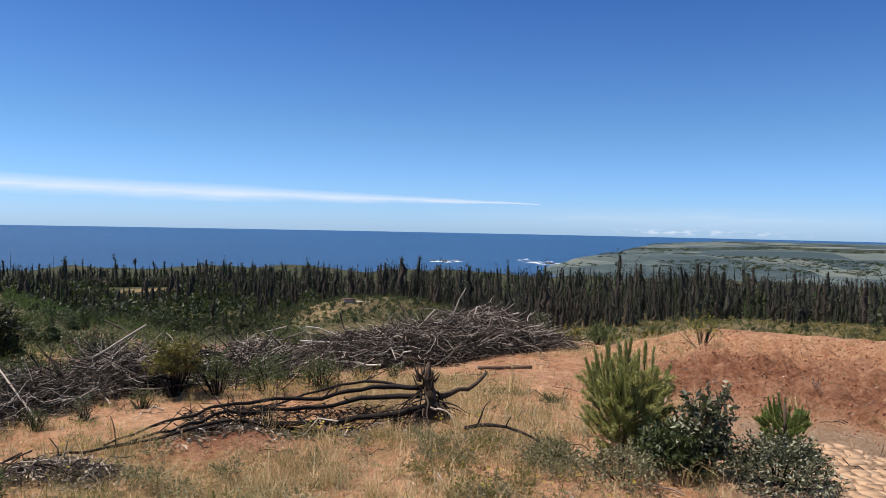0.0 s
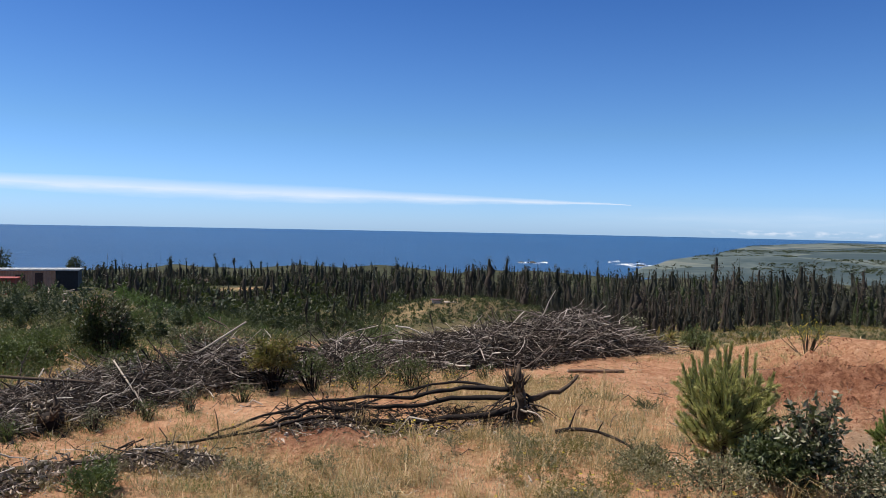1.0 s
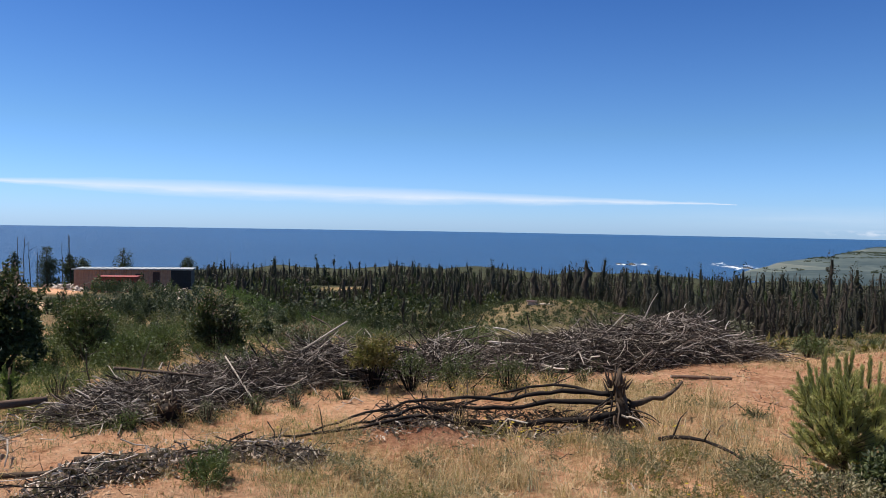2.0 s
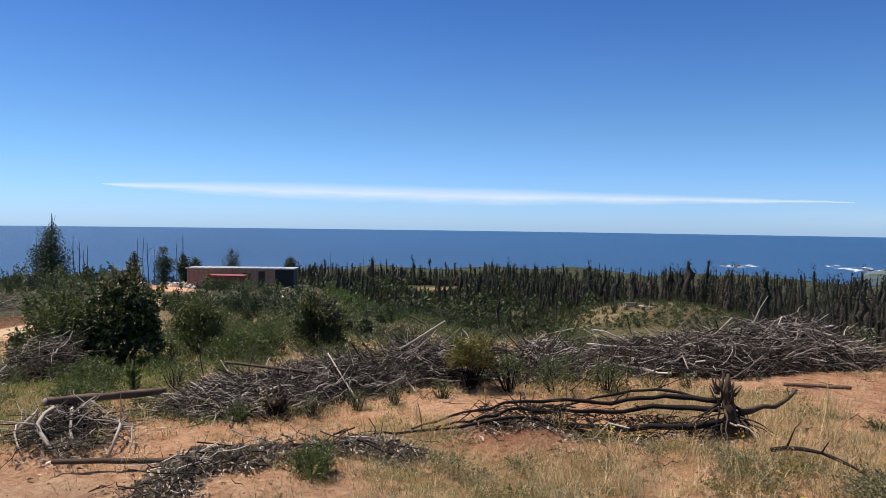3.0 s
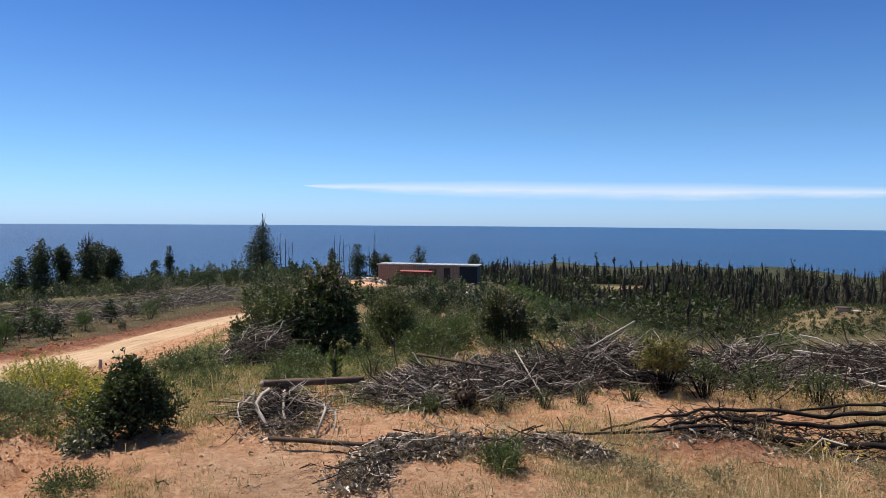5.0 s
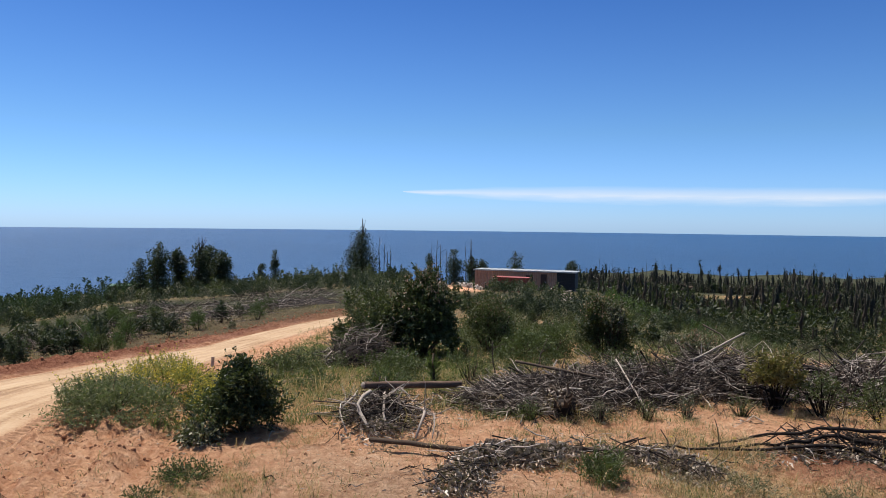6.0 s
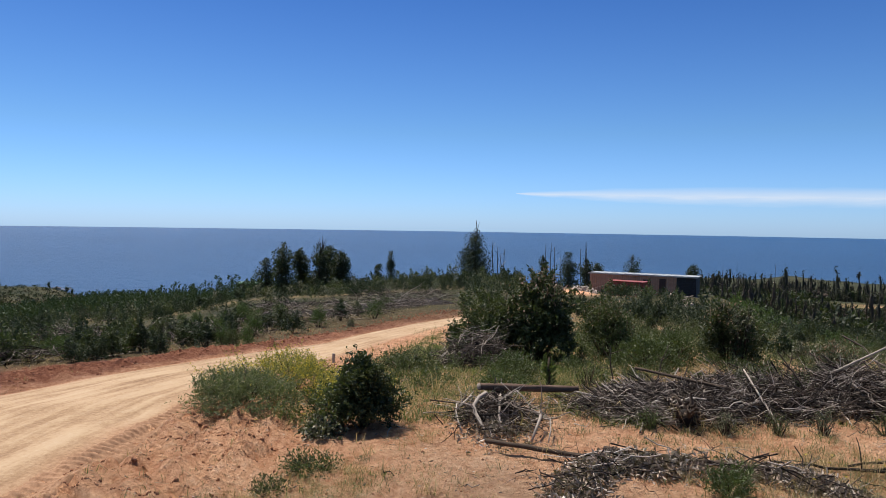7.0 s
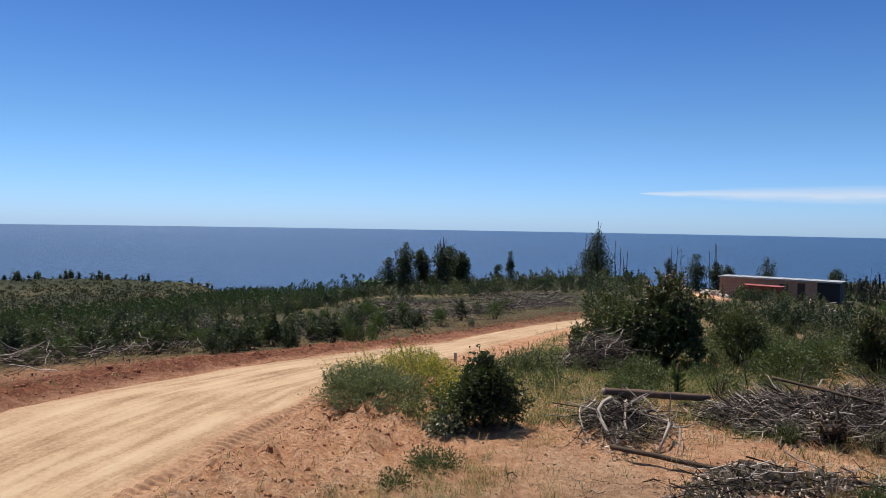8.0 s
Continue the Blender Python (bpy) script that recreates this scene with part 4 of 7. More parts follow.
def build_forest():
    g = np.random.default_rng(5)
    p = np.vstack([polar_points(g, 5400, -40, 38, 105, 300), polar_points(g, 420, -22, 0, 80, 112), polar_points(g, 1500, 10, 37, 236, 300)])
    az, d = polar_of(p)
    keep = d > forest_edge(az) + np.where(az > 12, 9, 30) * fbm(p[:, 0] / 25, p[:, 1] / 25, 8, 3)
    clear = fbm(p[:, 0] / 32 + 3, p[:, 1] / 32, 12, 3)
    keep &= clear < np.interp(az, [-8, 0, 12, 20, 25, 36], [0.7, 0.55, 0.6, 0.6, 0.35, 0.2])
    keep &= (az > 8) | (d < forest_edge(az) + 50) | (g.random(len(p)) < 0.4)
    keep &= (az < 11) | (d > 266) | (g.random(len(p)) < 0.30)
    p = p[keep]
    # scorched stands on the slope of the valley, leaving green gaps
    q = polar_points(g, 1500, 11, 34, 120, 246)
    az, d = polar_of(q)
    stand = fbm(q[:, 0] / 17 + 5, q[:, 1] / 17, 27, 3)
    q = q[(stand > 0.12) & ~((np.abs(az - 22.3) < 2.8) & (d > 205)) & (d > np.interp(az, [11, 16, 24, 34], [165, 125, 120, 135]))]
    tone = fbm(p[:, 0] / 45, p[:, 1] / 45, 16, 3) + 0.5 * g.normal(size=len(p))
    tone_q = g.normal(size=len(q)) * 0.5 - 0.35
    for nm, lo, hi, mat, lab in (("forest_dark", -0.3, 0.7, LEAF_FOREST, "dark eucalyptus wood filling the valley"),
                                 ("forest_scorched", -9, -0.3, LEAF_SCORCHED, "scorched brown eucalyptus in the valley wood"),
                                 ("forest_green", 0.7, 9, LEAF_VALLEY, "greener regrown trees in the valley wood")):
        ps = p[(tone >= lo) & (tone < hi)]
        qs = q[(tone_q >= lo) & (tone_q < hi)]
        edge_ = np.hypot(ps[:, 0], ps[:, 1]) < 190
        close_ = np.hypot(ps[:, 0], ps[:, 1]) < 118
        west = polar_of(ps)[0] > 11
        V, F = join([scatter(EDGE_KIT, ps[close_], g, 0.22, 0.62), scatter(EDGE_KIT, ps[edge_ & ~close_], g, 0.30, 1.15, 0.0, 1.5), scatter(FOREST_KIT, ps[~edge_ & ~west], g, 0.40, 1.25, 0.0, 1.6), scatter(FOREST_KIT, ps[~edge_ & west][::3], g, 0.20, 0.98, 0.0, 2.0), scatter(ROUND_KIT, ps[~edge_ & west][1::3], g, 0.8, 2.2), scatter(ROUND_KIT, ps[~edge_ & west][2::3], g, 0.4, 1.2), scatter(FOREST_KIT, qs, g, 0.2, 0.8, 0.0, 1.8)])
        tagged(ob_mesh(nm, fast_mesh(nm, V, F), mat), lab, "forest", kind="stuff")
    p = polar_points(g, 4200, -42, 40, 290, 620)
    az, d = polar_of(p)
    clear = fbm(p[:, 0] / 60 + 3, p[:, 1] / 60, 13, 3)
    p = p[(d > forest_edge(az)) & ((clear < np.where(az > 10, 0.3, 0.5)) | (d > 440)) & (d > np.interp(az, [30, 40], [280, 420])) & ((az < 11) | (d < 500)) & ((az > 10) | (g.random(len(p)) < 0.4))]
    half = g.random(len(p)) < 0.6
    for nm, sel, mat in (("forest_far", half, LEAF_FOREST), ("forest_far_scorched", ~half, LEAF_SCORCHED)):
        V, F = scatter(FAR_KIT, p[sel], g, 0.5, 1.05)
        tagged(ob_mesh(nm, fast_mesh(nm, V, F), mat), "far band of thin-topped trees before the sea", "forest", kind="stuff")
    # tussocks and low weeds over the open field before the wood
    p = polar_points(g, 2600, -40, -3, 17, 165)
    p = p[g.random(len(p)) < np.interp(np.hypot(p[:, 0], p[:, 1]), [17, 50, 165], [1.0, 1.0, 0.6])]
    dry = fbm(p[:, 0] / 9, p[:, 1] / 9, 35, 3) + 0.25 * g.normal(size=len(p)) > -0.1
    for nm, sel, mat, lab in (("field_tussocks", dry, LEAF_BROWN, "dry tussocks over the open field"), ("field_weeds", ~dry, LEAF_OLIVE, "olive weeds over the open field")):
        V, F = scatter(TUSSOCK_KIT, p[sel], g, 0.5, 1.5, 0.02)
        tagged(ob_mesh(nm, fast_mesh(nm, V, F), mat), lab, "weeds", kind="stuff")
    # low green regrowth between the trees of the valley
    p = np.vstack([polar_points(g, 3800, 10, 36, 75, 262), polar_points(g, 300, -40, 0, 105, 190)])
    az, d = polar_of(p)
    p = p[(d > np.interp(az, [-40, -22, -12, -4, 0, 8, 14, 24, 31], [160, 165, 140, 105, 150, 170, 100, 108, 116])) & ~((np.abs(az - 22.3) < 2.5) & (d > 215))]
    az, d = polar_of(p)
    tall = g.random(len(p)) < 0.22
    dry = fbm(p[:, 0] / 22, p[:, 1] / 22, 33, 3) > 0.12
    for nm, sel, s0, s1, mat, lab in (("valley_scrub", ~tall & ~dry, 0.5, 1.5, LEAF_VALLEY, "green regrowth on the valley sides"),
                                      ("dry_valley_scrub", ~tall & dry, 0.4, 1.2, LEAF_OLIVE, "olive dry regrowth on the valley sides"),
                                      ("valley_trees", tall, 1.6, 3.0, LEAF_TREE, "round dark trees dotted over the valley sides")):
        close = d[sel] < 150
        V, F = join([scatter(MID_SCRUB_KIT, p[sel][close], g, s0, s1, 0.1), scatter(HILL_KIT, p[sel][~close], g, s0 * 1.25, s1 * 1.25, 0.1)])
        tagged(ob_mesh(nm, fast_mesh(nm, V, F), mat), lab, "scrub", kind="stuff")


def conifer_cards(seed, h, w, n, size):
    g = np.random.default_rng(seed)
    t = g.random(n)
    a = g.uniform(0, 6.283, n)
    r = w * 0.5 * (1 - t) ** 0.8 * np.sqrt(g.random(n))
    P = np.stack([r * np.cos(a), r * np.sin(a), h * (0.06 + 0.86 * t)], 1)
    A = np.stack([np.cos(a) * 0.7, np.sin(a) * 0.7, g.uniform(0.3, 1.1, n)], 1)
    L = size * g.uniform(0.6, 1.3, n)
    return leaf_blades(P, A, L, L * 0.4, g, 0.15)


CONIFER_KIT = [(conifer_cards(500 + s, h, h * 0.46, 52, h * 0.12), h) for s, h in enumerate([2.6, 3.0, 3.4, 3.8, 2.2])]


def build_plantation():
    g = np.random.default_rng(6)
    p = polar_points(g, 8500, 60, 96, 76, 235)
    az, d = polar_of(p)
    lim = np.interp(az, [60, 68, 74, 86, 96], [120, 88, 80, 82, 95])
    keep = (d > lim + 8 * fbm(p[:, 0] / 14, p[:, 1] / 14, 14, 3)) & (d < np.interp(az, [60, 76, 80, 84, 96], [235, 235, 195, 150, 136]))
    V, F = scatter(CONIFER_KIT, p[keep], g, 0.42, 0.92)
    tagged(ob_mesh("pine_plantation", fast_mesh("pine_plantation", V, F), LEAF_CONIFER), "dense dark green young pine plantation on the slope", "plantation", kind="stuff")
    # brighter row of young pines on the shoulder that falls to the valley
    p = polar_points(g, 1700, 22.0, 31.5, 58, 112)
    az, d = polar_of(p)
    mid = np.interp(az, [22, 33], [72, 92])
    p = p[np.abs(d - mid) < 11 + 3 * g.normal(size=len(d))]
    V, F = scatter(CONIFER_KIT, p, g, 0.24, 0.46)
    tagged(ob_mesh("young_pines", fast_mesh("young_pines", V, F), LEAF_YOUNG_PINE), "bright green belt of young pines on the shoulder", "young pines", kind="stuff")


SCRUB_KIT, MID_SCRUB_KIT, FAR_SCRUB_KIT = [], [], []
for s in range(9):
    g0 = np.random.default_rng(600 + s)
    hh, wd, sh = g0.uniform(0.8, 1.7), g0.uniform(0.40, 0.62), g0.uniform(0.4, 0.9)
    SCRUB_KIT.append((bush_arrays(610 + s, hh, hh * wd, hh * wd, 62, 5, 0.095, 0.045, 5, 0.9, 0.24, shape=sh)[1], hh))
    MID_SCRUB_KIT.append((bush_arrays(630 + s, hh, hh * wd, hh * wd, 50, 3, 0.15, 0.075, 5, 0.9, 0.26, shape=sh)[1], hh))
    FAR_SCRUB_KIT.append((bush_arrays(650 + s, hh, hh * 0.6, hh * 0.6, 40, 2, 0.21, 0.10, 5, 0.9, 0.3, shape=sh)[1], hh))




def build_scrub():
    """Shrubs too many to count over the middle slopes."""
    g = np.random.default_rng(8)
    p = np.vstack([polar_points(g, 3300, 14, 97, 30, 120), polar_points(g, 1500, 47, 97, 52, 118)])
    az, d = polar_of(p)
    side = road_side(p[:, 0], p[:, 1])
    dens = fbm(p[:, 0] / 9, p[:, 1] / 9, 19, 3)
    bare = (az > 52) & (az < 64) & (d < 52)      # cleared, brash-covered strip by the road
    keep = (np.abs(side) > 2.7) & ~bare & (dens > np.where(az > 47, np.where(d < 52, 0.06, -0.2), np.where(d > 62, -0.05, 0.25))) & (np.hypot(p[:, 0] - PAD[0], p[:, 1] - PAD[1]) > 10)
    keep &= ~((az < 47) & (az > 40.5) & (d > 50)) & ~((az > 66) & (d > 78)) & ~((az > 60) & (d < 60) & (g.random(len(p)) < 0.45))
    keep &= ~((az > 19) & (az < 34) & (d > 44) & (d < 112)) | (g.random(len(p)) < 0.12)
    p, az = p[keep], az[keep]
    for nm, sel, mat, lab in (("scrub_dark", (np.arange(len(p)) % 8) < 5, LEAF_SCRUB, "dark green waist-high shrubs dotted over the slope"),
                              ("scrub_olive", ((np.arange(len(p)) % 8) == 5) | ((np.arange(len(p)) % 8) == 6), LEAF_OLIVE, "olive shrubs dotted over the slope"),
                              ("scrub_grey", (np.arange(len(p)) % 8) == 7, LEAF_GREY, "grey-green shrubs dotted over the slope")):
        near_ = np.hypot(p[sel][:, 0], p[sel][:, 1]) < 66
        V, F = join([scatter(SCRUB_KIT, p[sel][near_], g, 0.45, 1.3, 0.05), scatter(MID_SCRUB_KIT, p[sel][~near_], g, 0.7, 1.6, 0.05)])
        tagged(ob_mesh(nm, fast_mesh(nm, V, F), mat), lab, "scrub", kind="stuff")
    # close row of upright bushes below the house, lower growth on the slope before it
    p = polar_points(g, 46, 32.5, 41, 25, 31)
    V, F = scatter(SCRUB_KIT, p, g, 0.55, 0.95, 0.05)
    tagged(ob_mesh("house_scrub", fast_mesh("house_scrub", V, F), LEAF_SCRUB), "close row of dark green bushes below the container house", "scrub", kind="stuff")
    p = polar_points(g, 170, 22, 42, 17, 48)
    V, F = scatter(SCRUB_KIT, p, g, 0.22, 0.6, 0.03)
    tagged(ob_mesh("slope_scrub", fast_mesh("slope_scrub", V, F), LEAF_OLIVE), "low olive scrub over the slope behind the windrow", "scrub", kind="stuff")
    # sparse bushes over the hut knoll, the right-hand fields and the far-left hill
    p = np.vstack([polar_points(g, 420, -2, 15, 100, 165), polar_points(g, 70, -36, -9, 45, 178), polar_points(g, 160, 14, 30, 60, 150)])
    hill = polar_points(g, 5200, 76, 98, 130, 256)
    hd = polar_of(hill)[1]
    hill = hill[g.random(len(hill)) < np.interp(hd, [130, 195, 222, 256], [1.0, 0.95, 0.4, 0.25])]
    pick = fbm(hill[:, 0] / 14, hill[:, 1] / 14, 37, 3) + 0.3 * g.normal(size=len(hill)) > 0.0
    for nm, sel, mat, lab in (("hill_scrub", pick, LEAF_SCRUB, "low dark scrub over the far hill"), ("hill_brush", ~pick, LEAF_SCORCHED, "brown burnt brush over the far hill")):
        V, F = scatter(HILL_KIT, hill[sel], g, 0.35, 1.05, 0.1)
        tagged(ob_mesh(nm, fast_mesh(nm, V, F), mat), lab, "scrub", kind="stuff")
    q = polar_points(g, 1300, -3, 15, 100, 168)
    qa, qd = polar_of(q)
    q = q[~((np.abs(qa - 6.8) < 1.7) & (np.abs(qd - 132) < 9))]
    V, F = scatter(HILL_KIT, q, g, 0.25, 0.9, 0.05)
    tagged(ob_mesh("knoll_scrub", fast_mesh("knoll_scrub", V, F), LEAF_OLIVE), "low olive scrub over the dry knoll", "scrub", kind="stuff")
    V, F = scatter(FAR_SCRUB_KIT, p, g, 0.3, 1.25, 0.05)
    tagged(ob_mesh("scrub_far", fast_mesh("scrub_far", V, F), LEAF_TREE), "sparse dark bushes on the far clearings", "scrub", kind="stuff")


def build_crest_trees():
    g = np.random.default_rng(9)
    far_d = np.arange(190, 330, 4.0)
    p = []
    for a in np.concatenate([g.uniform(80.5, 97, 34), g.uniform(87.5, 91.0, 14)]):
        q = np.array([at(a, d) for d in far_d])
        rise = (height(q[:, 0], q[:, 1]) - EYE) / far_d
        p.append(at(a, far_d[rise.argmax()] + g.uniform(-6, 2)))
    p = np.array(p)
    V, F = scatter(ROUND_KIT, p, g, 0.7, 1.9, 0.3)
    tagged(ob_mesh("crest_trees", fast_mesh("crest_trees", V, F), LEAF_TREE), "row of small dark trees on the far hill crest", "trees", kind="stuff")


build_forest()
build_crest_trees()
build_plantation()
build_scrub()


def tall_tree(az, d, top_el, width, seed, label, dead_top=False, cards=420, base=0.05):
    """A ragged, columnar eucalyptus; its height follows from the elevation of its top."""
    x, y = at(az, d)
    z = height_at(x, y)
    h = EYE + d * math.tan(radians(top_el)) - z
    g = np.random.default_rng(seed)
    e = thing("tree", x, y, z - 0.1, g.uniform(0, 360), label, "tree", "tall trees on the ridge")
    k = 7
    q = np.linspace(0, 1, k)
    pts = np.stack([0.03 * h * np.cumsum(g.normal(size=k)) * 0.3, 0.03 * h * np.cumsum(g.normal(size=k)) * 0.3, h * 0.97 * q], 1)
    part("trunk", tubes_mesh("trunk", [tube(pts, np.linspace(0.16, 0.03, k), 7)]), BARK_BROWN, e)
    for i in range(7):
        t = g.uniform(0.15, 0.9)
        b = np.array([np.interp(t, q, pts[:, c]) for c in range(3)])
        a = g.uniform(0, 6.28)
        r = width * 0.45 * (1 - 0.5 * t)
        tip = b + np.array([math.cos(a) * r, math.sin(a) * r, g.uniform(0.3, 0.9) * width * 0.5])
        part("limb", tubes_mesh("limb", [tube(np.linspace(b, tip, 4) + g.normal(size=(4, 3)) * 0.04, np.linspace(0.05, 0.012, 4), 5)]), BARK_BROWN, e)
    hf = h * (0.88 if dead_top else 1.0)
    V, F = crown_clumps(seed + 50, hf, width * (1.75 if width > 4 else 1.65), int(cards * 17), 0.25, base, 0.72 if width > 4 else 0.35)
    part("crown", fast_mesh("crown", V, F), LEAF_TREE, e)
    if dead_top:
        spikes = [tube(np.linspace([pts[-2][0] + g.normal() * 0.15, pts[-2][1] + g.normal() * 0.15, h * 0.72], [pts[-2][0] + g.normal() * 0.35, pts[-2][1] + g.normal() * 0.35, h * g.uniform(0.93, 1.0)], 4), np.linspace(0.05, 0.02, 4), 5) for _ in range(3)]
        part("dead_top", tubes_mesh("dead_top", spikes), BARK_GREY, e, "bare grey dead tips")
    return e


for spec in [
    (50.7, 104, 0.56, 4.4, 1, "tall dark eucalyptus with a bare dead top", True, 620),
    (65.9, 84, -1.48, 2.3, 2, "dark columnar eucalyptus in a close group", False, 330),
    (64.6, 86, -1.86, 1.9, 3, "dark columnar eucalyptus in a close group", False, 300),
    (63.1, 83, -0.98, 2.1, 4, "dark columnar eucalyptus with thin dead top in a group", True, 330),
    (62.3, 87, -1.6, 2.5, 5, "dark brownish columnar eucalyptus in a close group", False, 360),
    (61.4, 84, -1.95, 1.7, 6, "dark columnar eucalyptus at the end of a group", False, 260),
    (57.5, 106, -1.97, 1.1, 7, "single thin dark eucalyptus over the scrub", False, 130),
    (58.4, 107, -3.0, 1.4, 8, "small dark tree over the scrub", False, 130),
    (45.4, 112, -2.2, 1.2, 9, "thin dark tree behind the earth pad", False, 140),
    (43.4, 110, -1.85, 2.2, 10, "dark tree beside bare dead stems", False, 240),
    (42.0, 112, -2.5, 2.2, 11, "dark bushy tree behind the container house", False, 220),
    (41.2, 113, -2.6, 1.6, 12, "dark bushy tree behind the container house", False, 180),
    (38.6, 112, -2.0, 2.6, 13, "round-topped dark tree behind the container house", False, 230),
    (34.1, 106, -2.6, 2.2, 14, "round-topped dark tree beside the container house", False, 230),
    (67.2, 88, -2.6, 1.8, 15, "low dark eucalyptus in a close group", False, 200),
]:
    tall_tree(*spec[:5], spec[5], spec[6], spec[7])


def dead_stem(az, d, top_el, seed):
    x, y = at(az, d)
    z = height_at(x, y)
    h = EYE + d * math.tan(radians(top_el)) - z
    g = np.random.default_rng(seed)
    q = np.linspace(0, 1, 6)
    pts = np.stack([0.02 * h * np.cumsum(g.normal(size=6)) * 0.4, 0.02 * h * np.cumsum(g.normal(size=6)) * 0.4, h * q - 0.2], 1)
    pcs = [tube(pts, np.linspace(0.075, 0.03, 6), 5)]
    for _ in range(4):
        i = g.integers(2, 5)
        pcs.append(tube(np.linspace(pts[i], pts[i] + [g.normal() * 0.5, g.normal() * 0.5, g.uniform(0.4, 1.1)], 3), np.linspace(0.03, 0.012, 3), 4))
    o = ob_mesh("dead_tree", tubes_mesh("dead_tree", pcs), BARK_GREY)
    o.matrix_basis = pose(x, y, z, 0, 0, g.uniform(0, 360))
    tagged(o, "bare grey dead tree stem on the ridge", "dead tree", "dead stems on the ridge")


for i, (a, d, el) in enumerate([(51.6, 105, -1.1), (49.3, 104, -1.0), (49.0, 106, -1.5), (48.7, 104, -2.1), (48.5, 106, -1.7), (45.2, 112, -1.2), (44.8, 110, -1.15), (44.4, 113, -1.5),
                                (42.2, 112, -1.0), (41.9, 111, -1.1), (42.5, 113, -1.6), (44.0, 112, -2.0), (32.0, 150, -2.4), (31.0, 160, -2.2), (62.9, 84, -0.9), (28.5, 190, -2.4)]):
    dead_stem(a, d, el, 40 + i)


# ---- container house on its pad ----
def box_bm(x0, x1, y0, y1, z0, z1, bevel=0.0):
    bm = bmesh.new()
    bmesh.ops.create_cube(bm, size=1.0)
    for v in bm.verts:
        v.co = Vector(((x0 + x1) / 2 + v.co.x * (x1 - x0), (y0 + y1) / 2 + v.co.y * (y1 - y0), (z0 + z1) / 2 + v.co.z * (z1 - z0)))
    if bevel:
        bmesh.ops.bevel(bm, geom=bm.edges[:], offset=bevel, segments=2, affect='EDGES', profile=0.6)
    return bm


def corrugated_bm(x0, x1, y, z0, z1, pitch=0.28, depth=0.04, thick=0.03):
    """A wall of trapezoid corrugation along x."""
    bm = bmesh.new()
    n = int((x1 - x0) / pitch)
    prof = []
    for i in range(n):
        a = x0 + i * pitch
        prof += [(a, 0), (a + pitch * 0.3, 0), (a + pitch * 0.5, depth), (a + pitch * 0.8, depth)]
    prof.append((x1, 0))
    rows = []
    for zz, off in ((z0, 0), (z1, 0), (z1, thick), (z0, thick)):
        rows.append([bm.verts.new((a, y + d + off, zz)) for a, d in prof])
    for r in range(4):
        q = rows[(r + 1) % 4]
        for i in range(len(prof) - 1):
            bm.faces.new((rows[r][i], rows[r][i + 1], q[i + 1], q[i]))
    bmesh.ops.recalc_face_normals(bm, faces=bm.faces[:])
    return bm


PAINT_TAN = plain_material("faded_orange_steel", (0.42, 0.22, 0.145), (0.56, 0.33, 0.22), 2.5, 0.6)
PAINT_RED = plain_material("dull_red_steel", (0.20, 0.042, 0.033), (0.30, 0.075, 0.055), 3.0, 0.55)
ROOF_ZINC = plain_material("weathered_zinc_sheet", (0.33, 0.33, 0.32), (0.48, 0.48, 0.46), 1.5, 0.5, 0.5, 0.5)
DARK_SLAT = plain_material("dark_stained_boards", (0.02, 0.02, 0.022), (0.05, 0.048, 0.05), 5.0, 0.7)
DOOR_DARK = plain_material("dark_doorway_paint", (0.06, 0.03, 0.025), (0.10, 0.05, 0.04), 5.0, 0.6)
ROOF_GREEN = plain_material("green_sheet_roof", (0.07, 0.13, 0.06), (0.12, 0.20, 0.09), 3.0, 0.5)
RUBBLE = plain_material("pale_rubble", (0.30, 0.22, 0.17), (0.62, 0.54, 0.46), 3.0, 0.85)


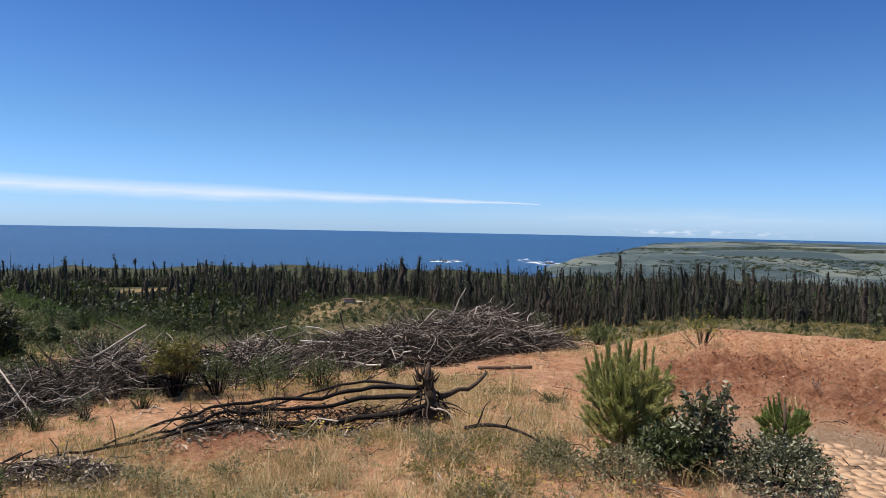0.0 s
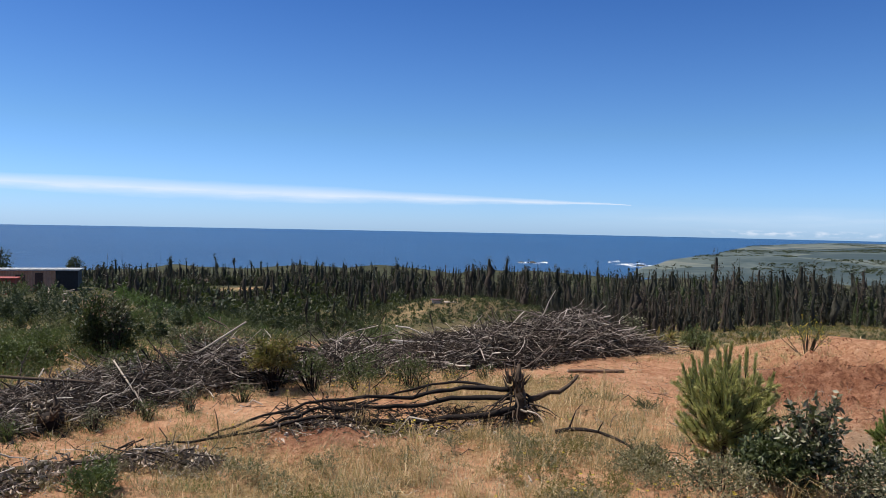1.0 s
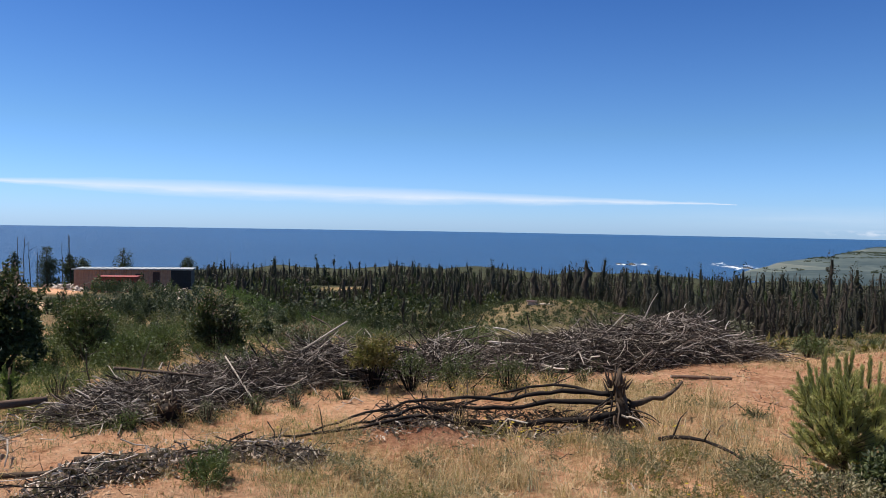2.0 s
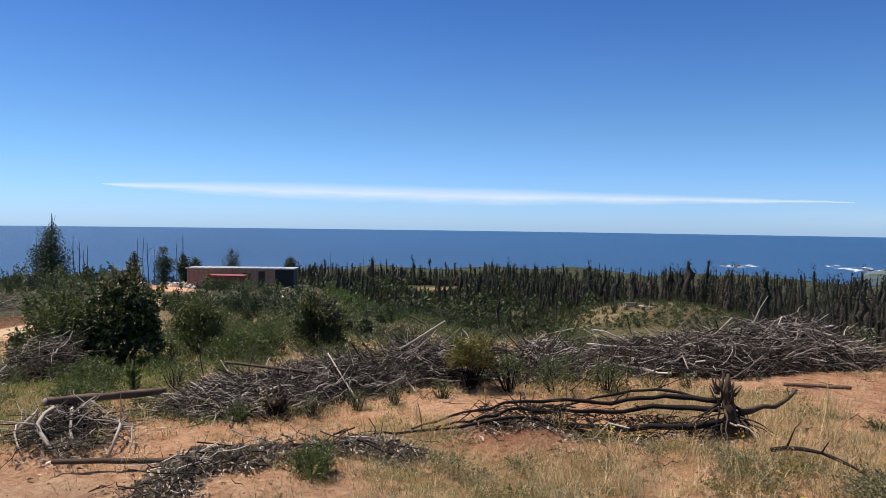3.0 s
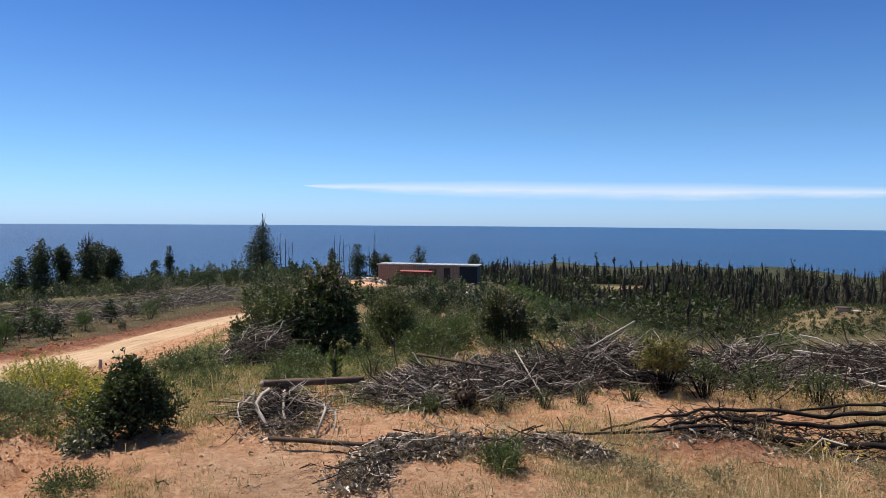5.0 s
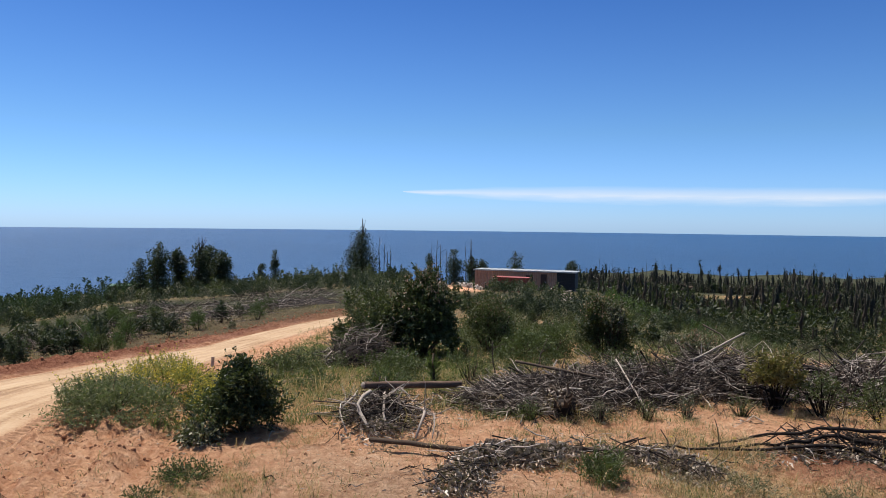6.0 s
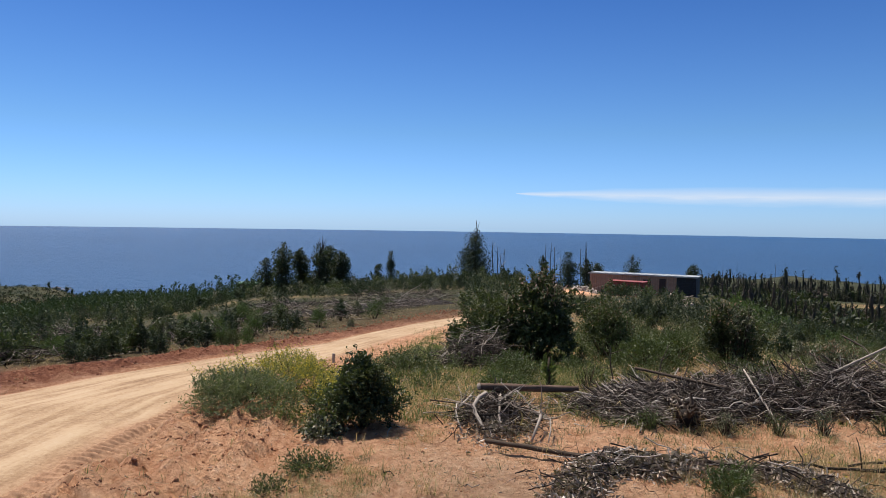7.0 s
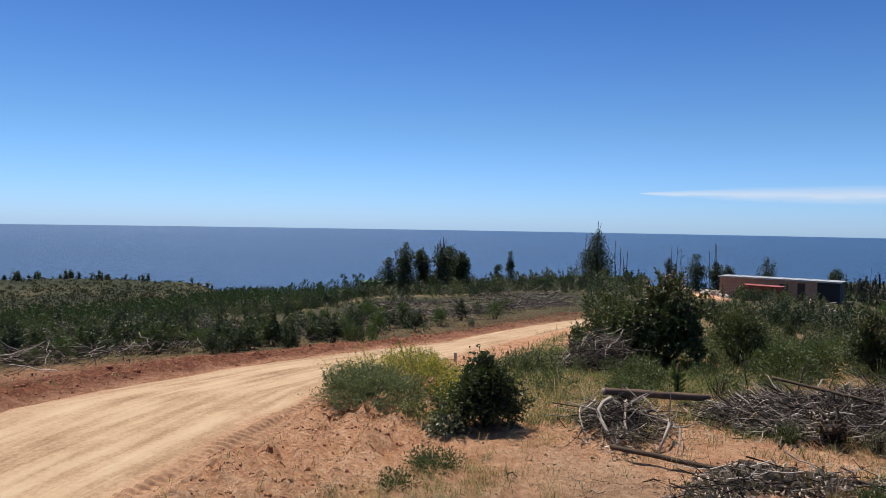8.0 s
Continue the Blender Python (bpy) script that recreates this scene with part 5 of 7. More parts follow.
def container_house():
    # long axis runs along the ridge; the front faces the viewpoint
    x0, y0, x1, y1 = -64.5, 72.4, -52.4, 77.9
    turn = math.degrees(math.atan2(y1 - y0, x1 - x0))
    z = PAD[2]
    e = thing("container_house", x0, y0, z, turn, "low faded orange container house with a flat zinc roof", "house")
    L, H = math.hypot(x1 - x0, y1 - y0), 2.42
    part("front_wall", corrugated_bm(0, L - 2.3, 0.0, 0, H), PAINT_TAN, e)
    part("back_wall", corrugated_bm(0, L, 2.6, 0, H), PAINT_TAN, e)
    part("end_wall", box_bm(-0.06, 0.0, 0.0, 2.66, 0, H), PAINT_TAN, e)
    part("end_wall", box_bm(L, L + 0.06, 0.0, 2.66, 0, H), DARK_SLAT, e, "dark boarded end wall")
    roof = part("roof", box_bm(-0.25, L + 0.25, -0.3, 2.95, H + 0.004, H + 0.10, 0.015), ROOF_ZINC, e)
    for i in range(int(L / 0.9)):
        part("roof_rib", box_bm(i * 0.9, i * 0.9 + 0.06, -0.29, 2.94, H + 0.104, H + 0.14), ROOF_ZINC, roof)
    part("roof_edge", box_bm(-0.27, L + 0.27, -0.36, -0.304, H - 0.06, H + 0.11), ROOF_ZINC, e)
    door = part("door", box_bm(8.9, 9.7, -0.05, -0.004, 0.05, 2.1, 0.01), DOOR_DARK, e, "dark door ajar in shade")
    part("door_handle", box_bm(9.55, 9.6, -0.09, -0.054, 1.0, 1.12), ROOF_ZINC, door)
    part("window", box_bm(6.9, 7.9, -0.05, -0.004, 1.0, 1.9, 0.01), DOOR_DARK, e, "dark shuttered window")
    screen = part("slat_screen", box_bm(L - 2.3, L, 0.03, 0.08, 0, H), DARK_SLAT, e, "dark boarded screen")
    for i in range(11):
        part("slat", box_bm(L - 2.28, L - 0.02, -0.03, 0.026, 0.08 + i * 0.21, 0.22 + i * 0.21, 0.008), DARK_SLAT, screen)
    part("corner_post", box_bm(L - 2.42, L - 2.3, -0.04, 0.08, 0, H), PAINT_TAN, e)
    part("corner_post", box_bm(-0.1, 0.04, -0.06, 0.06, 0, H), PAINT_TAN, e)


def red_container():
    x, y = at(40.3, 91.5)
    x2, y2 = at(37.75, 89.9)
    turn = math.degrees(math.atan2(y2 - y, x2 - x))
    L = math.hypot(x2 - x, y2 - y)
    e = thing("site_container", x, y, PAD[2], turn, "dull red steel container standing before the house", "container")
    H = 1.85
    part("body", box_bm(0.03, L - 0.03, 0.06, 1.9, 0, H - 0.02), PAINT_RED, e)
    part("front_panel", corrugated_bm(0.1, L - 0.1, 0.0, 0.12, H - 0.12, 0.22, 0.03), PAINT_RED, e)
    part("roof", box_bm(-0.15, L + 0.15, -0.2, 2.0, H - 0.016, H + 0.06, 0.01), PAINT_RED, e, "sun-bleached red roof lid")
    for a in (0.0, L - 0.1):
        part("corner_post", box_bm(a, a + 0.1, -0.03, 0.06, 0, H - 0.02), PAINT_RED, e)
    part("base_rail", box_bm(0.1, L - 0.1, -0.02, 0.058, 0.0, 0.116), PAINT_RED, e)


def chunk_arrays(seed, r=1.0):
    """An irregular lump: a jittered, flattened icosphere."""
    bm = bmesh.new()
    bmesh.ops.create_icosphere(bm, subdivisions=1, radius=r)
    g = np.random.default_rng(seed)
    V = np.array([v.co[:] for v in bm.verts]) * g.uniform(0.65, 1.2, (len(bm.verts), 1)) * g.uniform(0.6, 1.1, 3)
    bm.verts.index_update()
    F = np.array([[v.index for v in f.verts] for f in bm.faces])
    bm.free()
    return V, F


CHUNKS = [chunk_arrays(700 + s) for s in range(8)]


def plank_arrays(l, w, t):
    V = np.array([[sx * l / 2, sy * w / 2, sz * t / 2] for sx in (-1, 1) for sy in (-1, 1) for sz in (-1, 1)])
    Q = [(0, 1, 3, 2), (4, 6, 7, 5), (0, 4, 5, 1), (2, 3, 7, 6), (0, 2, 6, 4), (1, 5, 7, 3)]
    return V, np.array([[q[0], q[1], q[2]] for q in Q] + [[q[0], q[2], q[3]] for q in Q])


def rubble_heap(az, d, rx, ry, h, n, seed, label):
    x, y = at(az, d)
    g = np.random.default_rng(seed)
    e = thing("rubble_heap", x, y, height_at(x, y), 90 - 0, label, "rubble heap")
    mats = []
    for _ in range(n):
        a, r = g.uniform(0, 6.28), math.sqrt(g.random())
        px, py = math.cos(a) * r * rx, math.sin(a) * r * ry
        mats.append((CHUNKS[g.integers(8)], turn_matrix(px, py, h * (1 - r * r) * g.uniform(0.3, 1.0), g.uniform(0, 6.28), g.uniform(0.10, 0.32))))
    V, F = place(None, mats)
    tagged(part("rubble", fast_mesh("rubble", V, F), RUBBLE, e), kind="stuff")
    PV, PF = plank_arrays(1.5, 0.16, 0.03)
    me = fast_mesh("board", PV, PF)
    for _ in range(14):
        o = part("board", me, WOOD_PALE, e)
        o.matrix_basis = pose(g.uniform(-rx, rx) * 0.8, g.uniform(-ry, ry) * 0.8, h * g.uniform(0.5, 1.0), g.uniform(-20, 20), g.uniform(-25, 25), g.uniform(0, 180))


container_house()
red_container()
rubble_heap(42.4, 87.5, 2.6, 1.4, 0.9, 90, 1, "heap of pale rubble and boards by the container house")
rubble_heap(34.9, 80.0, 1.2, 1.6, 1.1, 60, 2, "spill of pale boards and rubble below the house end")


def hillside_hut(az, d):
    x, y = at(az, d)
    z = height_at(x, y)
    e = thing("hut", x, y, z - 0.1, az + 6, "low grey open shed with pale flat roof on the knoll", "hut")
    part("wall", box_bm(-1.5, 0.4, -0.8, 0.8, 0, 0.75, 0.03), RUBBLE, e)
    part("roof", box_bm(-1.8, 0.6, -1.0, 1.0, 0.754, 0.84, 0.02), DOOR_DARK, e)
    part("deck", box_bm(0.7, 3.4, -0.9, 0.9, 0.2, 0.34, 0.02), WOOD_PALE, e)
    for a in (0.9, 3.2):
        part("post", box_bm(a, a + 0.12, -0.8, -0.68, -0.2, 0.196), WOOD_PALE, e)
    return e


def green_shed(az, d):
    x, y = at(az, d)
    e = thing("shed", x, y, height_at(x, y) - 0.1, az, "low dark shed with a flat green roof by tall trees", "shed")
    z1 = 2.0 - d * math.tan(radians(4.62)) - height_at(x, y) + 0.1
    part("wall", box_bm(-2.1, 2.1, -1.2, 1.2, 0, z1 - 0.12, 0.02), DARK_SLAT, e)
    part("roof", box_bm(-2.35, 2.35, -1.5, 1.5, z1 - 0.116, z1, 0.02), ROOF_GREEN, e)


green_shed(68.0, 106)
hillside_hut(7.1, 138)
far_hut = hillside_hut(81.4, 250)
tagged(far_hut, "small dark hut on the crest of the far hill", "hut")


# ---- brush piles ----
STICKS = [stick_pieces(s, 1.0, 0.013) for s in range(14)]
STICK_VF = []
for pcs in STICKS:
    V, F = join(pcs)
    tri = F[:, 0] == F[:, 3]
    STICK_VF.append((V, np.vstack([F[tri][:, :3], F[~tri][:, [0, 1, 2]], F[~tri][:, [0, 2, 3]]])))
# thinner, three-sided twigs
TWIG_VF = []
for s_ in range(14):
    p_, r_ = stick_template(40 + s_)
    V, F = tube(p_[::2] * np.array([1, 1.4, 1.4]), r_[::2] * 0.012, 3, caps=False)
    TWIG_VF.append((V, np.vstack([F[:, [0, 1, 2]], F[:, [0, 2, 3]]])))
STICK_MESH = [smooth(fast_mesh("branch", V, F)) for V, F in STICK_VF]
STICK_MESH_PALE = [m.copy() for m in STICK_MESH[:5]]
for m_ in STICK_MESH:
    m_.materials.append(BARK_GREY)
for m_ in STICK_MESH_PALE:
    m_.materials.append(WOOD_PALE)


def aim_matrix(p, d, length, thick, roll):
    d = unit(np.asarray(d, float))
    ref = np.array([0, 0, 1.0]) if abs(d[2]) < 0.9 else np.array([1.0, 0, 0])
    u = unit(np.cross(ref, d))
    v = np.cross(d, u)
    c, s = math.cos(roll), math.sin(roll)
    m = np.eye(4)
    m[:3, 0], m[:3, 1], m[:3, 2] = d * length, (u * c + v * s) * thick, (v * c - u * s) * thick
    m[:3, 3] = p
    return m


def brush_pile(foot, depth, tall, count, singles, seed, label, len_range=(0.25, 1.15), end_taper=0.12, mat=None):
    """A windrow of cut branches behind the foot line (x, y): litter with gap shade in its colour inside, a tangle of
    sticks over it.
    """
    g = np.random.default_rng(seed)
    line = spline(foot, 0.1)
    tan = unit(np.gradient(line, axis=0))
    back = np.stack([-tan[:, 1], tan[:, 0]], 1)
    back = back * np.sign((back * line).sum(1).mean())
    mid = line[len(line) // 2]
    zc = height_at(*mid)
    e = thing("brush_pile", mid[0], mid[1], zc, 0, label, "brush pile", "windrows of cut branches")
    n = len(line)
    tall_at = np.interp(np.linspace(0, 1, n), np.linspace(0, 1, len(tall)), tall)
    lump = 1 + 0.45 * vnoise(np.arange(n) * 0.07, np.zeros(n), seed) + 0.28 * vnoise(np.arange(n) * 0.23, np.zeros(n), seed + 7)
    ends = np.clip(np.minimum(np.arange(n), np.arange(n)[::-1]) / (end_taper * n), 0.15, 1)
    hgt = tall_at * lump * ends ** 0.5
    gz = height(line[:, 0], line[:, 1])

    def profile(v):
        return np.maximum(0.04, 1 - np.abs(2 * v - 0.95) ** 2.4)

    # heaped litter and bark, coloured near-black for the shade between branches
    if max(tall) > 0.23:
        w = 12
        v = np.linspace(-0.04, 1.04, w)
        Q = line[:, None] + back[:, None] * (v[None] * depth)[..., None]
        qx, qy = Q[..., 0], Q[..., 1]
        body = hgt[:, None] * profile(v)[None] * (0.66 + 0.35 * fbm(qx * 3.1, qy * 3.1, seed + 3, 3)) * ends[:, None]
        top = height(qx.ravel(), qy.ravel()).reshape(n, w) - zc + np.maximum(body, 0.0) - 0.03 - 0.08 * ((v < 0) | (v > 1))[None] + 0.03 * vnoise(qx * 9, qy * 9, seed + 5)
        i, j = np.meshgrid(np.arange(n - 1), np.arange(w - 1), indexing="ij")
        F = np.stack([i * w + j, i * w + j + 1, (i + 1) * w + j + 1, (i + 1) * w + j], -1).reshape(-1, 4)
        core = fast_mesh("gap_shade_core", np.stack([qx.ravel() - mid[0], qy.ravel() - mid[1], top.ravel()], 1), F)
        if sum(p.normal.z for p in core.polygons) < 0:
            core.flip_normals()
        part("gap_shade_core", core, LITTER_SHADE, e, "dark heaped bark and litter")

    def one(top, scale=1.0):
        i = g.integers(n)
        v = g.uniform(-0.03, 0.8) if top else g.random()
        prof = hgt[i] * profile(v)
        xy = line[i] + back[i] * v * depth
        L = g.uniform(*len_range) * (1.2 if top else 1) * scale
        zz = prof * (g.uniform(0.7, 1.12) if top else g.uniform(0.45, 1.08))
        a = g.normal() * 1.0
        d2 = tan[i] * math.cos(a) + back[i] * math.sin(a)
        tilt = g.normal() * (0.36 if zz > 0.12 else 0.10)
        d = np.array([d2[0], d2[1], tilt]) * (1 if g.random() < 0.5 else -1)
        th = 0.2 + 0.75 * g.random() ** 4
        return np.array([xy[0] - mid[0], xy[1] - mid[1], zz + 0.03 + gz[i] - zc]), d, L, th

    mats = []
    for _ in range(count):
        p, d, L, th = one(False)
        mats.append((STICK_VF[g.integers(14)], aim_matrix(p, d, L, th * (0.6 + 0.5 * L), g.uniform(0, 6.28))))
    V, F = place(None, mats)
    tagged(part("brushwood", smooth(fast_mesh("brushwood", V, F)), mat or BARK_GREY, e), kind="stuff")
    for _ in range(singles):
        p, d, L, th = one(True, 1.25)
        pale = g.random() < 0.14 and mat is None
        o = ob_mesh("branch", STICK_MESH_PALE[g.integers(5)] if pale else STICK_MESH[g.integers(14)], None, e)
        o.matrix_basis = Matrix(aim_matrix(p, d, L, th, g.uniform(0, 6.28)).tolist())
    # fine twigs and stubs that stand out of the heap
    mats = []
    for _ in range(count // 2):
        p, d, L, th = one(True)
        d = np.array([d[0], d[1], g.uniform(-0.2, 0.9)])
        mats.append((TWIG_VF[g.integers(14)], aim_matrix(p, d, L * 0.5, 0.2 + 0.25 * g.random(), g.uniform(0, 6.28))))
    V, F = place(None, mats)
    tagged(part("fine_brush", fast_mesh("twigs", V, F), mat or BARK_GREY, e), kind="stuff")
    # bark, dead leaves and shreds caught between the branches
    n_l = int(count * 1.6)
    i = g.integers(n, size=n_l)
    v = g.uniform(-0.08, 1, n_l)
    q = line[i] + back[i] * (v * depth)[:, None]
    P = np.column_stack([q - mid, gz[i] - zc + 0.02 + hgt[i] * profile(v) * g.uniform(0.5, 1.0, n_l)])
    LV, LF = leaf_blades(P, g.normal(size=(n_l, 3)), g.uniform(0.04, 0.13, n_l), g.uniform(0.010, 0.026, n_l), g, 0.4, 0.2)
    tagged(part("bark_litter", fast_mesh("bark_litter", LV, LF), BARK_BROWN if mat is None else LITTER_SHADE, e), kind="stuff")
    return e


brush_pile([at(-11, 13.3), at(-8, 12.6), at(-2.3, 11.3), at(4, 10.5), at(9, 10.0)], 1.7, [0.36, 0.46, 0.44, 0.38, 0.34], 2600, 110, 1, "long grey windrow of cut branches heaped on red earth")
brush_pile([at(9.5, 9.9), at(14, 9.3), at(19, 9.1), at(25, 8.7)], 1.5, [0.28, 0.28, 0.27, 0.34], 1700, 60, 2, "grey heap of cut branches and bark behind dry grass")
brush_pile([at(25, 8.6), at(30, 8.1), at(35.5, 7.6), at(40, 7.5), at(45, 7.9)], 1.5, [0.30, 0.29, 0.24, 0.22, 0.16], 1900, 75, 3, "tangled grey windrow of cut branches with pale sticks", (0.2, 0.85))
brush_pile([at(49.5, 10.2), at(52, 10.3), at(55, 10.6)], 0.9, [0.30, 0.36, 0.18], 170, 40, 4, "small dark heap of branches beside the bushes", (0.25, 0.7))
brush_pile([at(48.5, 6.9), at(51.5, 7.1), at(53.5, 7.5)], 0.6, [0.12, 0.20, 0.16], 190, 26, 5, "broken branches piled round an uprooted log", (0.25, 0.8))
# brash left across the cleared strip beyond the road
for i, (a0, a1, d0, sp, tl) in enumerate([(82, 75, 18.4, 1.6, 0.3), (96, 88, 17.5, 1.5, 0.3), (66, 60, 27.0, 4.0, 0.35), (59, 52, 30.0, 5.0, 0.35)]):
    brush_pile([at(a0, d0), at((a0 + a1) / 2, d0 + 0.6), at(a1, d0 + 1.0)], sp, [tl, tl * 0.8, tl], 260, 24, 20 + i, "low grey brash of logs and branches on cleared ground", (0.4, 1.5))

road_nor = np.stack([ROAD_TAN[:, 1], -ROAD_TAN[:, 0]], 1)
for i, (k0, k1, off) in enumerate([(28, 48, 3.3), (50, 68, 3.4), (70, 92, 3.6), (95, 120, 4.0), (124, 150, 4.4), (40, 62, 5.6), (78, 104, 6.2)]):
    rows_ = [ROAD_PTS[k] - road_nor[k] * off for k in (k0, (k0 + k1) // 2, k1)]
    brush_pile([tuple(r) for r in rows_], 1.3, [0.16, 0.22, 0.14], 200, 10, 60 + i, "thin grey brash of branches along the cleared verge", (0.25, 1.0))


def long_branch(points, r0, r1, material, label, name="fallen_branch", category="branch", sides=7, group="", twigs=2, seed=0):
    """One crooked branch or trunk through points that sit at heights over the ground."""
    pts = spline([(x, y) for x, y, _ in points], 0.12)
    zz = np.interp(np.linspace(0, 1, len(pts)), np.linspace(0, 1, len(points)), [p[2] for p in points])
    g = np.random.default_rng(seed)
    P = np.column_stack([pts, zz + height(pts[:, 0], pts[:, 1])])
    P[:, :2] += 0.012 * np.cumsum(g.normal(size=(len(P), 2)), 0) * 0.35
    P[:, 2] += 0.006 * g.normal(size=len(P))
    o0 = P[0].copy()
    rad = np.linspace(r0, r1, len(P)) * g.uniform(0.88, 1.12, len(P))
    e = thing(name, *o0, 0, label, category, group)
    part("stem", tubes_mesh("stem", [tube(P - o0, rad, sides, rough=0.10, seed=seed)]), material, e)
    for k in range(twigs):
        i = g.integers(len(P) // 4, len(P) - 1)
        d = unit(np.array([g.normal(), g.normal(), g.uniform(0.2, 1.0)])) * g.uniform(0.12, 0.4)
        q = np.linspace(0, 1, 5)[:, None]
        part("twig", tubes_mesh("twig", [tube(P[i] - o0 + d * q + g.normal(size=(5, 3)) * 0.015 * q, np.linspace(rad[i] * 0.5, 0.003, 5), 5)]), material, e)
    return e


# ---- charred trunks, uprooted stump ----
CH = "charred trunks by the stump"
long_branch([(-0.16, 7.45, 0.33), (-0.6, 7.5, 0.37), (-1.2, 7.25, 0.33), (-1.95, 6.8, 0.19), (-2.95, 6.28, 0.03)], 0.026, 0.010, BARK_DARK, "long charred trunk arching from the uprooted stump", "charred_trunk", "fallen trunk", 9, CH, 5, 1)
long_branch([(-0.18, 7.4, 0.26), (-0.7, 7.4, 0.30), (-1.35, 7.1, 0.24), (-2.1, 6.62, 0.12), (-2.85, 6.22, 0.03)], 0.028, 0.011, BARK_DARK, "long charred trunk lying beside another", "charred_trunk", "fallen trunk", 9, CH, 5, 2)
long_branch([(-0.16, 7.3, 0.17), (-0.8, 7.05, 0.17), (-1.4, 6.78, 0.11), (-2.2, 6.45, 0.04)], 0.034, 0.016, BARK_DARK, "thick charred trunk low on the ground", "charred_trunk", "fallen trunk", 9, CH, 4, 3)
long_branch([(-0.2, 7.5, 0.30), (-0.8, 7.68, 0.33), (-1.4, 7.5, 0.27), (-1.9, 7.15, 0.12)], 0.018, 0.008, BARK_DARK, "thin charred limb behind the trunks", "charred_trunk", "fallen trunk", 7, CH, 5, 4)
# charred litter, added partly to stand for the black shade beneath the trunks
brush_pile([(-0.35, 7.0), (-0.9, 6.85), (-1.5, 6.6), (-2.2, 6.35)], 0.7, [0.10, 0.14, 0.10, 0.04], 170, 14, 9, "dark litter of broken charred branches under the trunks", (0.12, 0.6), mat=BARK_DARK)
long_branch([(0.0, 7.45, 0.22), (0.2, 7.6, 0.26), (0.40, 7.8, 0.30), (0.52, 7.95, 0.36)], 0.034, 0.014, BARK_BROWN, "grey-brown limb sticking out from the stump", "fallen_branch", "branch", 7, "", 1, 5)
long_branch([(0.25, 6.9, 0.05), (0.5, 6.75, 0.12), (0.75, 6.6, 0.10), (0.95, 6.35, 0.02)], 0.022, 0.010, BARK_DARK, "crooked dark root lying in dry grass", "fallen_branch", "branch", 7, "", 2, 6)
long_branch([(-1.0, 6.85, 0.05), (-1.5, 6.75, 0.10), (-2.3, 6.35, 0.05), (-3.2, 6.0, 0.03)], 0.02, 0.010, BARK_DARK, "thin charred branch flat in the grass", "fallen_branch", "branch", 6, "", 1, 7)


def uprooted_stump(x, y):
    g = np.random.default_rng(33)
    z = height_at(x, y)
    e = thing("stump", x, y, z, 0, "dark splintered uprooted stump with torn roots", "stump")
    k = 7
    q = np.linspace(0, 1, k)
    body = np.stack([0.05 * q + 0.03 * np.sin(q * 5), 0.02 * q, 0.62 * q - 0.03], 1)
    part("body", tubes_mesh("body", [tube(body, np.array([0.10, 0.082, 0.068, 0.058, 0.048, 0.034, 0.012]), 13, rough=0.34, seed=2)]), BARK_BROWN, e)
    for i in range(16):
        a = g.uniform(0, 6.28)
        b = np.array([0.08 * math.cos(a), 0.08 * math.sin(a), g.uniform(0.28, 0.45)])
        tip = b + np.array([0.07 * math.cos(a), 0.07 * math.sin(a), g.uniform(0.08, 0.22)])
        part("splinter", tubes_mesh("splinter", [tube(np.linspace(b, tip, 4) + g.normal(size=(4, 3)) * 0.008, [0.015, 0.013, 0.009, 0.003], 5)]), BARK_BROWN, e)
    for i in range(34):
        a = g.uniform(-2.8, 0.9)
        r = g.uniform(0.2, 0.5)
        b = np.array([0.10 * math.cos(a), 0.10 * math.sin(a), g.uniform(0.05, 0.3)])
        tip = np.array([r * math.cos(a), r * math.sin(a), g.uniform(0.0, 0.12)])
        m = (b + tip) / 2 + np.array([0, 0, g.uniform(0.0, 0.14)])
        t = np.linspace(0, 1, 7)[:, None]
        pts = (1 - t) ** 2 * b + 2 * t * (1 - t) * m + t * t * tip + g.normal(size=(7, 3)) * 0.012
        part("root", tubes_mesh("root", [tube(pts, np.linspace(0.013, 0.003, 7), 6, rough=0.15, seed=i)]), WOOD_PALE if i in (3, 7) else (BARK_BROWN if i % 2 else BARK_DARK), e)


uprooted_stump(-0.14, 7.42)


def cut_log(p0, p1, r, label, seed, material=WOOD_LOG, group=""):
    """A sawn log between two points, with a paler end."""
    a, b = np.array(p0, float), np.array(p1, float)
    a[2] += height_at(a[0], a[1])
    b[2] += height_at(b[0], b[1])
    e = thing("log", *a, 0, label, "log", group)
    k = 9
    g = np.random.default_rng(seed)
    pts = np.linspace(a, b, k) - a
    pts += g.normal(size=(k, 3)) * r * 0.08
    part("bark", tubes_mesh("bark", [tube(pts, r * g.uniform(0.93, 1.07, k), 11, rough=0.13, seed=seed)]), material, e)
    d = unit(pts[0] - pts[1])
    part("cut_end", tubes_mesh("cut_end", [tube([pts[0] + d * 0.001, pts[0] + d * 0.008], [r * 0.86, r * 0.8], 11)]), WOOD_PALE, e, "pale sawn end")
    return e


cut_log((-5.95, 4.70, 0.30), (-5.85, 6.1, 0.14), 0.038, "weathered brown log propped on broken branches", 1)
cut_log((-5.55, 6.75, 0.36), (-4.45, 6.95, 0.30), 0.017, "grey-brown pole across the brush windrow", 2, BARK_BROWN)
cut_log((-3.75, 6.75, 0.02), (-4.6, 7.45, 0.42), 0.010, "thin pale pole leaning over the windrow", 3, WOOD_PALE)
cut_log((-4.05, 8.35, 0.42), (-3.75, 9.1, 0.72), 0.012, "thin pale pole leaning out of the windrow", 4, WOOD_PALE)
